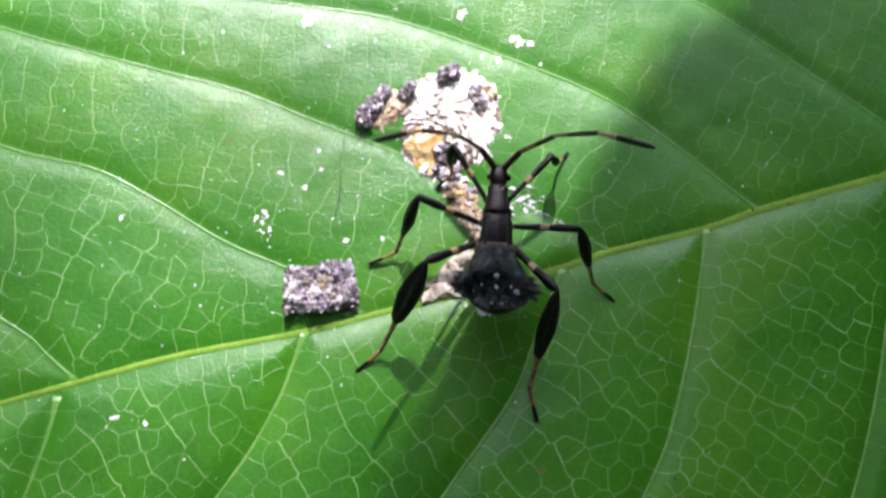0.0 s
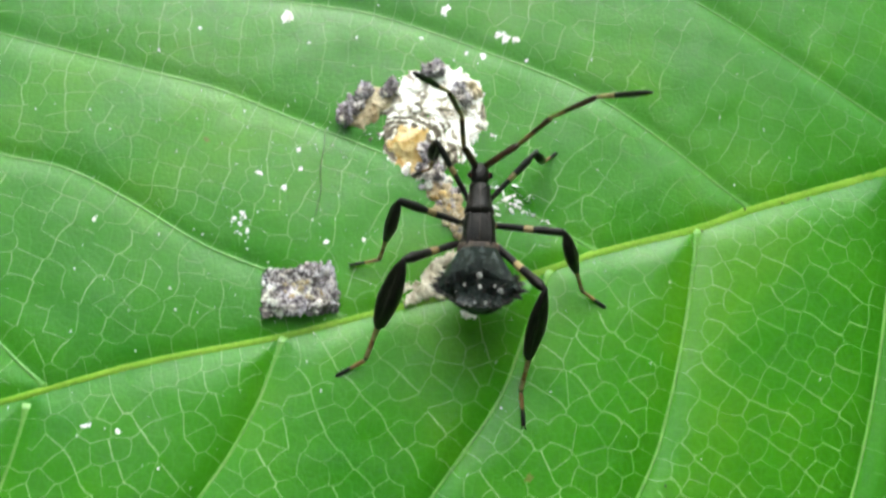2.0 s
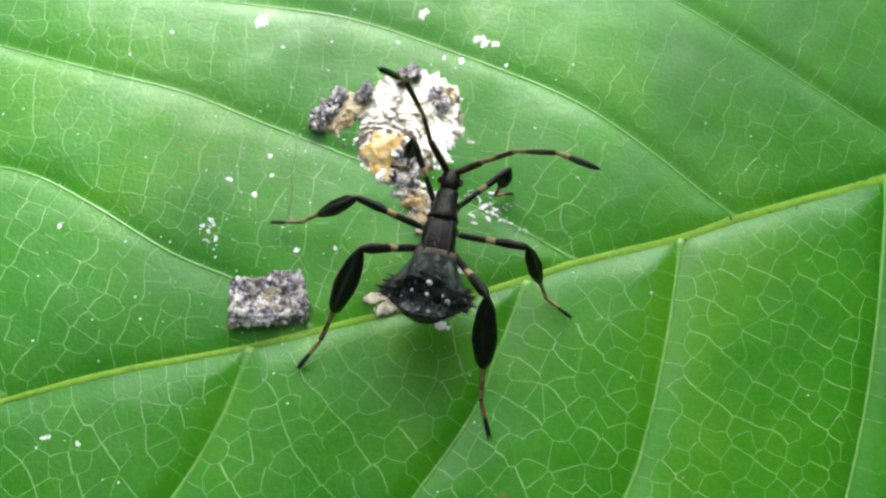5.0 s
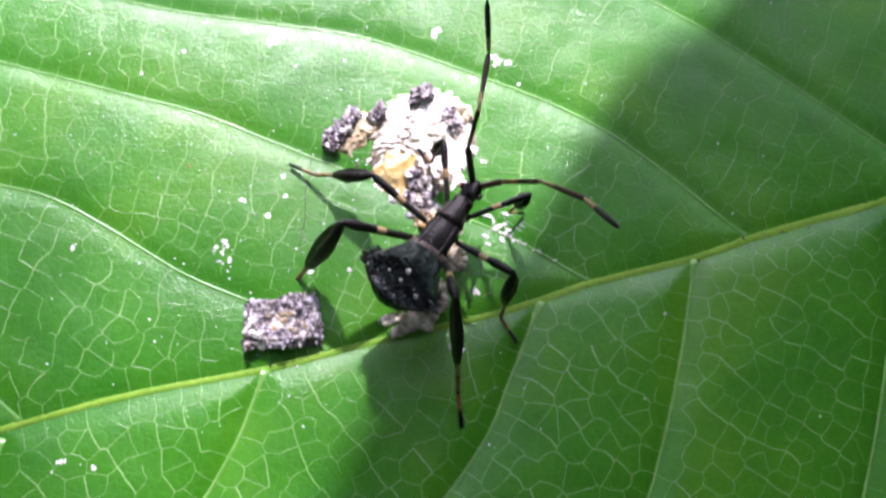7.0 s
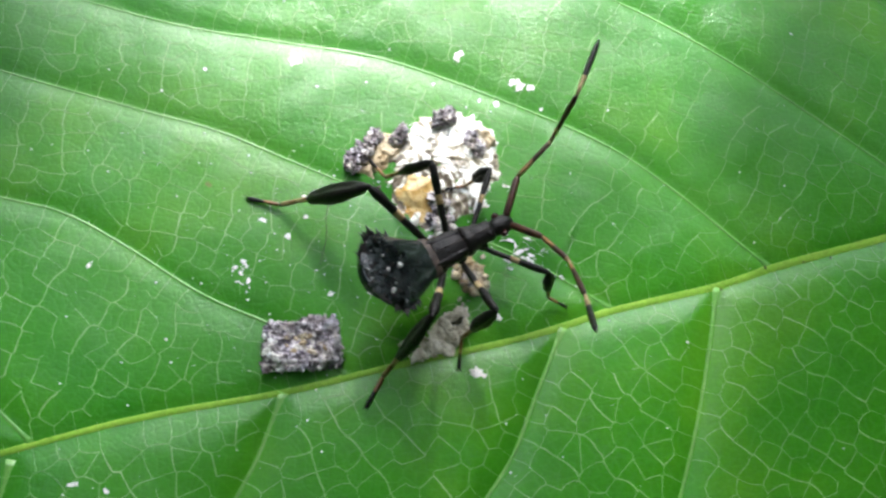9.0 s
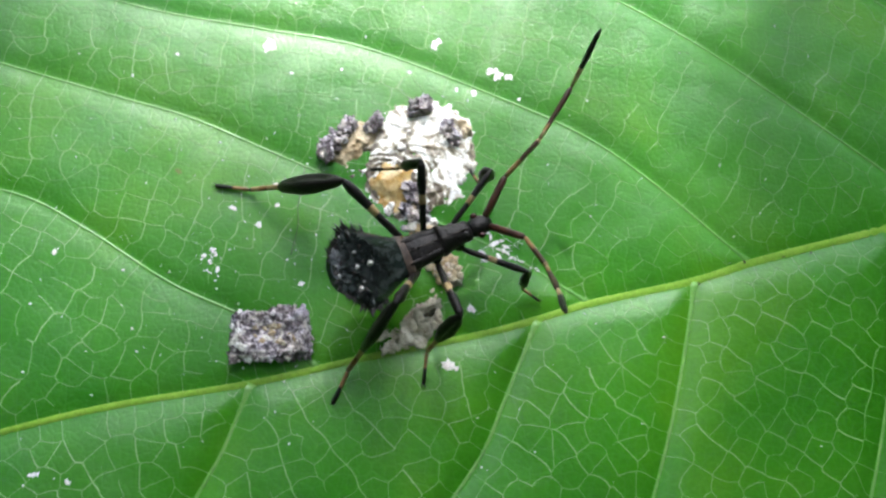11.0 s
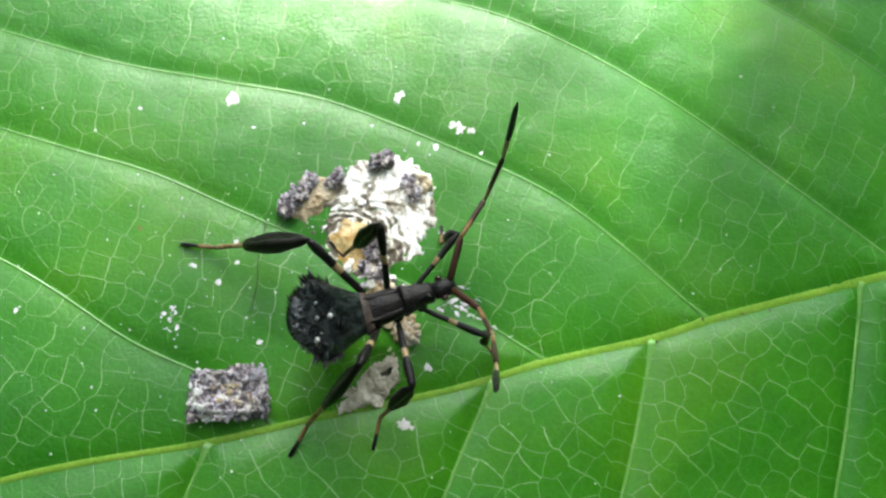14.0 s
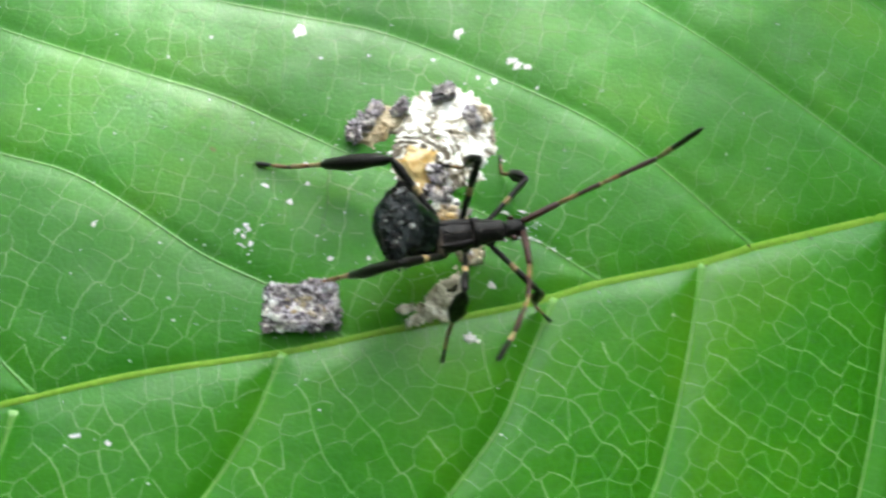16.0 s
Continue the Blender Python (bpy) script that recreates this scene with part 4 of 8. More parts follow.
def build_abdomen():
    bm = bmesh.new()
    rings = []
    for k in range(61):
        u = k / 60
        c, up = abdomen_frame(u)
        w = abdomen_width(u)
        full = math.sin(math.pi * min(1, 0.16 + 0.84 * u)) ** 0.6 + 0.08
        ring = []
        for j in range(40):
            a = 2 * math.pi * j / 40
            y = w * math.cos(a)
            s = math.sin(a)
            e = abs(math.cos(a))
            if s >= 0:
                h = dome(u) * s + 0.3 * e ** 3 * min(1, u * 2.5) 
            else:
                h = -1.75 * full * abs(s) ** 1.5 * (1 - 0.04 * math.sin(u * 40)) + 0.3 * e ** 3 * min(1, u * 2.5)
            h += 0.10 * noise.fractal(Vector((u * 5, y * 0.7, 1.0 if s > 0 else 4.0)), 0.9, 2.0, 3) * min(1, u * 2)
            ring.append(c + Vector((0, y, 0)) + up * h)
        rings.append(ring)
    ring_tube(bm, rings)
    ab = part("abdomen", bm, GREENISH, bug, "glossy greenish-black upturned abdomen")
    bm = bmesh.new()
    ring_tube(bm, [[(0.2 * r * math.cos(a), 0.2 * r * math.sin(a), z) for a in (2 * math.pi * k / 6 for k in range(6))] for r, z in ((1, -0.15), (0.85, 0.25), (0.5, 0.6), (0.08, 1.05))])
    spine = part("spine", bm, BLACK, ab)
    for s in (1, -1):
        for k in range(25):
            if s == 1 and k == 0:
                ob = spine
            else:
                ob = new("spine", spine.data)
                ob.parent = ab
            u = 0.38 + 0.61 * k / 24
            c, up = abdomen_frame(u)
            w = abdomen_width(u)
            back = (abdomen_frame(min(1, u + 0.05))[0] - abdomen_frame(u - 0.05)[0]).normalized()
            slope = (abdomen_width(min(1, u + 0.04)) - abdomen_width(u - 0.04)) / 0.7
            out = (Vector((0, s, 0)) - back * slope * 0.8 + back * 0.45 + up * 0.5).normalized()
            at = c + Vector((0, s * w * 0.97, 0)) + up * 0.28
            size = (0.5 + 0.45 * math.sin(k * 2.3 + s) ** 2) * (1.25 if 6 < k < 13 else 1)
            ob.matrix_basis = Matrix.LocRotScale(at * 0.001, out.to_track_quat("Z", "Y"), (size, size, size))
    rng = random.Random(9)
    # pale warts along the middle; the pale side ones paint sparkles of light
    for u, y, r in ((0.45, 0.0, 0.4), (0.68, 0.0, 0.32), (0.62, 1.4, 0.2), (0.62, -1.4, 0.2), (0.5, 2.3, 0.17), (0.5, -2.3, 0.17), (0.72, 2.2, 0.2), (0.72, -2.2, 0.2), (0.7, 3.3, 0.2),
                    (0.7, -3.3, 0.2), (0.8, 0.8, 0.18), (0.8, -0.8, 0.18), (0.45, 1.2, 0.14), (0.45, -1.2, 0.14), (0.88, 1.6, 0.15), (0.88, -1.6, 0.15), (0.62, 3.6, 0.18), (0.62, -3.6, 0.18)):
        c, up = abdomen_frame(u)
        e = min(1, abs(y) / abdomen_width(u))
        r *= 0.72
        at = c + Vector((0, y, 0)) + up * (dome(u) * math.sqrt(1 - e * e) + 0.3 * e ** 3 + 0.02)
        bm = bmesh.new()
        lump(bm, at, (r, r, r * 0.9), rng.random() * 9, 0.3, 6, 8)
        part("bump", bm, WART_GLINT if r > 0.13 else GREENISH, ab, "pale wart and painted glint" if r > 0.13 else "")
    for i in range(84):
        u, f = 1 - 0.46 * rng.random() ** 0.8, rng.uniform(-0.95, 0.95)
        u = min(u, 0.97)
        r = rng.uniform(0.13, 0.3)
        c, up = abdomen_frame(u)
        y = f * abdomen_width(u)
        back = (abdomen_frame(min(1, u + 0.05))[0] - abdomen_frame(u - 0.05)[0]).normalized()
        at = c + Vector((0, y, 0)) + up * (dome(u) * math.sqrt(1 - f * f) + 0.3 * abs(f) ** 3)
        way = (up + back * 0.5 + Vector((0, 0.5 * f, 0))).normalized()
        side = way.cross(Vector((0.3, 1, 0))).normalized()
        other = way.cross(side)
        tall = r * rng.uniform(0.8, 2.2) * (1.0 + 0.8 * abs(f))
        bm = bmesh.new()
        ring_tube(bm, [[at + way * (h * tall) + (side * math.cos(t) + other * math.sin(t)) * r * w for t in (math.pi * q / 4 for q in range(8))]
                       for h, w in ((-0.15, 1.0), (0.2, 0.8), (0.5, 0.55), (0.8, 0.36), (1.0, 0.1))])
        # a few are pale, for white tips and painted glints
        part("tubercle", bm, WART_GLINT if rng.random() < 0.07 else rng.choice([TUBERCLE, GREENISH, GREENISH]), ab)
    limb["abdomen"] = ab
    return ab


def limb_mesh(name, length, spans, parent, seg=10, key=None, dark=None, groove=0.0):
    """A limb along x; spans are rows of share of the length, radius across, radius in the leg's plane and material slot."""
    bm = bmesh.new()
    rings, mats = [], []
    for u, a, b, slot in spans:
        rough = 1 + 0.07 * math.sin(u * 23 + length * 5)
        rings.append([(u * length, b * rough * (1 + 0.05 * math.sin(3 * t + u * 17)) * math.cos(t) * (1 - groove * (0.08 < u < 0.6) * math.exp(-(math.sin(t) / 0.45) ** 2)), a * rough * (1 + 0.05 * math.sin(5 * t + u * 11)) * math.sin(t))
                      for t in (2 * math.pi * k / seg for k in range(seg))])
        mats.append(slot)
    ring_tube(bm, rings, mats[:-1])
    ob = part(name, bm, [dark or BLACK, BAND, RUST], parent)
    if key:
        limb[key] = ob
    return ob


# femur, tibia and tarsus lengths of the front, middle and hind legs
LENGTHS = {"F": (6.73, 4.18, 2.12), "M": (7.18, 7.15, 3.02), "H": (7.79, 11.29, 3.35)}


def build_legs():
    words = {"F": "front", "M": "middle", "H": "hind"}
    for leg in ("FL", "FR", "ML", "MR", "HL", "HR"):
        f, t, s = LENGTHS[leg[0]]
        k = {"F": 0.8, "M": 0.95, "H": 1.1}[leg[0]]
        pad = {"F": 0.74, "M": 0.86, "H": 1.16}[leg[0]]
        w = words[leg[0]]
        thick = 0.66 if leg == "HR" else 1.0
        limb_mesh(w + "_femur", f, [(0, 0.2 * k, 0.2 * k, 1), (0.06, 0.3 * k, 0.3 * k, 0), (0.2, 0.33 * k, 0.35 * k, 0), (0.38, 0.33 * k, 0.36 * k, 0), (0.44, 0.34 * k, 0.36 * k, 1),
                                    (0.57, 0.35 * k, 0.38 * k, 0), (0.7, 0.42 * k, 0.44 * k, 0), (0.85, 0.44 * k, 0.46 * k, 0), (0.95, 0.36 * k, 0.4 * k, 0), (1.0, 0.22 * k, 0.25 * k, 0)],
                  bug, key=leg + "_femur")
        limb_mesh(w + "_tibia", t, [(-0.015, 0.2 * k, 0.2 * k, 0), (0.02, 0.26 * k, 0.28 * k, 0), (0.08, 0.5 * pad, 0.46 * pad * thick, 0), (0.16, 0.78 * pad, 0.70 * pad * thick, 0), (0.27, 0.95 * pad, 0.84 * pad * thick, 0),
                                    (0.4, 1.0 * pad, 0.84 * pad * thick, 0), (0.52, 0.86 * pad, 0.70 * pad * thick, 0), (0.62, 0.58 * pad, 0.46 * pad * thick, 0), (0.67, 0.26 * k, 0.24 * k, 1), (0.79, 0.2 * k, 0.2 * k, 2),
                                    (0.88, 0.2 * k, 0.2 * k, 1), (0.97, 0.22 * k, 0.22 * k, 0), (1.0, 0.15 * k, 0.15 * k, 0)], bug, key=leg + "_tibia", seg=20, groove=0.55)
        foot = limb_mesh(w + "_tarsus", s, [(0, 0.15 * k, 0.15 * k, 2), (0.1, 0.19 * k, 0.19 * k, 2), (0.4, 0.18 * k, 0.17 * k, 2), (0.5, 0.16 * k, 0.15 * k, 0), (0.75, 0.2 * k, 0.19 * k, 0), (0.93, 0.22 * k, 0.2 * k, 0),
                                            (1.0, 0.1 * k, 0.1 * k, 0)], bug, key=leg + "_tarsus", seg=8)
        for c in (1, -1):
            bm = bmesh.new()
            ring_tube(bm, tube_line([(s * 0.95, 0.05 * c, 0.02), (s * 1.02, 0.16 * c, 0.03), (s * 1.07, 0.22 * c, -0.06)], 0.045))
            part("claw", bm, BLACK, foot)


def build_antennae():
    lengths = (4.14, 4.72, 5.79, 6.11)
    looks = ([(0, 0.2, 0.2, 0), (0.06, 0.27, 0.27, 0), (0.5, 0.26, 0.26, 0), (0.9, 0.27, 0.27, 0), (1, 0.17, 0.17, 0)],
             [(0, 0.14, 0.14, 2), (0.1, 0.17, 0.17, 2), (0.45, 0.18, 0.18, 0), (0.75, 0.19, 0.19, 0), (0.93, 0.19, 0.19, 1), (1, 0.12, 0.12, 1)],
             [(0, 0.12, 0.12, 1), (0.16, 0.15, 0.15, 2), (0.3, 0.17, 0.17, 0), (0.7, 0.2, 0.2, 0), (0.94, 0.19, 0.19, 0), (1, 0.11, 0.11, 1)],
             [(0, 0.11, 0.11, 1), (0.12, 0.15, 0.15, 1), (0.34, 0.19, 0.19, 0), (0.6, 0.22, 0.22, 0), (0.88, 0.18, 0.18, 0), (1, 0.06, 0.06, 0)])
    for side in ("AL", "AR"):
        for i in range(4):
            limb_mesh("antenna_segment", lengths[i], [(u, 1.28 * a, 1.28 * b, m) for u, a, b, m in looks[i]], bug, 8, side + "_%d" % i, dark=BROWN if i < 3 else BLACK)


build_body()
build_abdomen()
build_legs()
build_antennae()

# ---- an unseen shrub, added to bear the leaf and hang foliage that throws the moving shade ----
shrub = tagged(new("shrub"), "unseen slender shrub added to hold broad green leaves that throw shade", "shrub")


def shrub_limb(name, points, r0, r1):
    pts = [Vector(p) for p in points]
    bm = bmesh.new()
    rings = []
    for i, p in enumerate(pts):
        t = (pts[min(i + 1, len(pts) - 1)] - pts[max(i - 1, 0)]).normalized()
        side = t.cross(Vector((0.3, 0.2, 1) if abs(t.z) < 0.9 else (1, 0, 0))).normalized()
        up = side.cross(t)
        r = r0 + (r1 - r0) * i / (len(pts) - 1)
        rings.append([p + (side * math.cos(a) + up * math.sin(a)) * r * (1 + 0.1 * math.sin(3 * a + i)) for a in (2 * math.pi * k / 10 for k in range(10))])
    ring_tube(bm, rings)
    return part(name, bm, BARK, shrub)


shrub_limb("trunk", [(430, 120, -760), (425, 125, -400), (410, 130, -60), (405, 150, 200), (390, 220, 520), (360, 330, 800)], 26, 9)
shrub_limb("branch", [(395, 200, 450), (330, 300, 430), (240, 380, 390), (150, 410, 360)], 8, 3)
shrub_limb("branch", [(365, 310, 760), (300, 450, 720), (240, 560, 640), (200, 600, 540)], 8, 3)
bm = bmesh.new()
ring_tube(bm, tube_line([(146, 44.5, -46), (190, 62, -52), (250, 82, -40), (330, 105, -10), (412, 130, -40)], 2.2, 8))
part("leaf_stalk", bm, VEIN, leaf)


def canopy_leaf(size, seed):
    """An unseen broad leaf with its stalk, added for its shade, in millimetres, flat in its own plane."""
    bm = bmesh.new()
    rows = []
    n, m = 30, 12
    for i in range(n + 1):
        u = i / n
        w = size[1] * math.sin(math.pi * min(1, 0.02 + 0.98 * u) ** 0.85) ** 0.75 * (1 + 0.03 * math.sin(i * 1.9 + seed)) + 1
        rows.append([bm.verts.new((size[0] * (2 * u - 1), w * (2 * j / m - 1), -0.08 * size[1] * (2 * j / m - 1) ** 2 + 3 * math.sin(u * 9 + seed))) for j in range(m + 1)])
    for i in range(n):
        for j in range(m):
            bm.faces.new((rows[i][j], rows[i + 1][j], rows[i + 1][j + 1], rows[i][j + 1]))
    ext = bmesh.ops.extrude_face_region(bm, geom=bm.faces[:])
    for v in ext["geom"]:
        if isinstance(v, bmesh.types.BMVert):
            v.co.z -= 0.5
    blade = part("shade_leaf", bm, CANOPY, shrub)
    bm = bmesh.new()
    ring_tube(bm, tube_line([(-size[0] * 1.5, 0, 25), (-size[0] * 1.15, 0, 8), (-size[0], 0, 1), (0, 0, 1.5), (size[0] * 0.98, 0, 0.5)], 1.6, 6))
    part("leaf_stalk", bm, BARK, blade)
    return blade


SUN_SIDE = Vector((1, 0, 0))
SUN_RISE = SUN.cross(SUN_SIDE)


def shade_pose(x, y, far, roll=0.0):
    """A leaf hung far along the sun's way, so that its middle throws its shade on the point (x, y), in millimetres."""
    m = Matrix((SUN_SIDE, SUN_RISE, SUN)).transposed().to_4x4()
    return Matrix.Translation(Vector((x, y, 0)) * 0.001 + SUN * far) @ m @ pose(0, 0, 0, 12, 8, roll)


shade_right = canopy_leaf((140, 45), 1)


def leafy_spray():
    """An unseen far spray of foliage, added to thin the sun, in its own plane, dense at one end and thinning to nothing
    at the other.
    """
    rng = random.Random(21)
    bm = bmesh.new()

    def blade(x, y, a, b, z):
        t = rng.uniform(0, 6.28)
        c, s = math.cos(t), math.sin(t)
        pts = [(-a, 0), (-a * 0.5, b * 0.8), (a * 0.1, b), (a * 0.6, b * 0.6), (a, 0), (a * 0.6, -b * 0.6), (a * 0.1, -b), (-a * 0.5, -b * 0.8)]
        bm.faces.new([bm.verts.new((x + p * c - q * s, y + p * s + q * c, z + rng.uniform(-1, 1) + 0.15 * p)) for p, q in pts])

    for i in range(22):
        for j in range(13):
            blade(-230 + 22 * i + rng.uniform(-6, 6), -12 - 20 * j + rng.uniform(-5, 5), 30, 19, 8 * ((i + j) % 3))
    for k in range(900):
        y = rng.uniform(-10, 66)
        if rng.random() < 1 - max(y, 0) / 66:
            blade(rng.uniform(-230, 230), y, 7.5, 4.2, rng.uniform(-20, 20))
    return part("shade_spray", bm, CANOPY, shrub, "unseen far spray of small leaves added to thin the sun")


shade_all = leafy_spray()
shade_tip = canopy_leaf((110, 16), 3)
shade_left = canopy_leaf((120, 30), 4)

# ---- what moves ----


def shades():
    """The unseen leaves are moved to set where the shade falls over time."""
    walk(shade_right, [(0.0, shade_pose(44, -52, 0.5, 45)), (1.5, shade_pose(42, -52, 0.5, 46)), (2.0, shade_pose(88, -10, 1.6, 60)), (2.5, shade_pose(48, -20, 1.0, 66)), (3.0, shade_pose(31, -42, 0.5, 57)),
                       (3.4, shade_pose(65, 10, 0.5, 84)), (3.7, shade_pose(66, 10, 0.5, 84)), (4.0, shade_pose(46, -46, 0.9, 52)), (4.7, shade_pose(48, -50, 0.9, 48)), (6.8, shade_pose(42, -52, 0.5, 45)),
                       (7.5, shade_pose(46, -50, 0.5, 45)), (7.9, shade_pose(66, -16, 1.0, 56)), (8.3, shade_pose(82, 8, 1.4, 64)), (9.2, shade_pose(82, 18, 1.6, 70)), (16.0, shade_pose(84, 20, 1.6, 72))])
    walk(shade_tip, [(0.0, shade_pose(230, -80, 0.4, 6)), (2.6, shade_pose(220, -60, 0.4, 6)), (3.3, shade_pose(114, -13, 0.4, -1)), (3.7, shade_pose(114, -13, 0.4, -1)), (4.3, shade_pose(190, -50, 0.4, 6)),
                     (16.0, shade_pose(230, -80, 0.4, 6))])
    walk(shade_left, [(0.0, shade_pose(-260, 160, 1.6, 20)), (7.3, shade_pose(-230, 140, 1.6, 20)), (8.2, shade_pose(-66, 30, 1.6, 60)), (9.2, shade_pose(-68, 28, 1.6, 60)), (12.5, shade_pose(-76, 28, 1.6, 58)),
                      (16.0, shade_pose(-70, 30, 1.6, 55))])
    walk(shade_all, [(0.0, shade_pose(0, -72, 2.5)), (0.3, shade_pose(0, -20, 2.5)), (0.7, shade_pose(0, 70, 2.5)), (2.0, shade_pose(0, 70, 2.5)), (2.4, shade_pose(0, -60, 2.5)),
                     (2.8, shade_pose(0, -80, 2.5, -6)), (3.1, shade_pose(0, -80, 2.5, -6)), (3.7, shade_pose(0, -105, 2.5)), (4.0, shade_pose(0, -54, 2.5, -10)), (4.4, shade_pose(0, -20, 2.5)), (4.7, shade_pose(0, -10, 2.5)),
                     (6.7, shade_pose(0, -92, 2.5, -6)), (7.0, shade_pose(0, -86, 2.5, -8)), (7.5, shade_pose(0, -54, 2.5, -12)), (7.95, shade_pose(0, -40, 2.5, -12)), (8.4, shade_pose(0, -38, 2.5, -14)), (9.2, shade_pose(0, -36, 2.5, -14)),
                     (11.3, shade_pose(0, -30, 2.5, -14)), (12.5, shade_pose(0, -30, 2.5, -14)), (14.0, shade_pose(0, -22, 2.5, -10)), (16.0, shade_pose(0, -8, 2.5, -6))])


def edge_on(rows):
    """The broad shin rolls on its long axis as the bug turns about, until its narrow side faces up."""
    return [(t, m @ Matrix.Rotation(radians(80) * min(1.0, max(0.0, (t - 4.5) / 2.5)), 4, "X")) for t, m in rows]


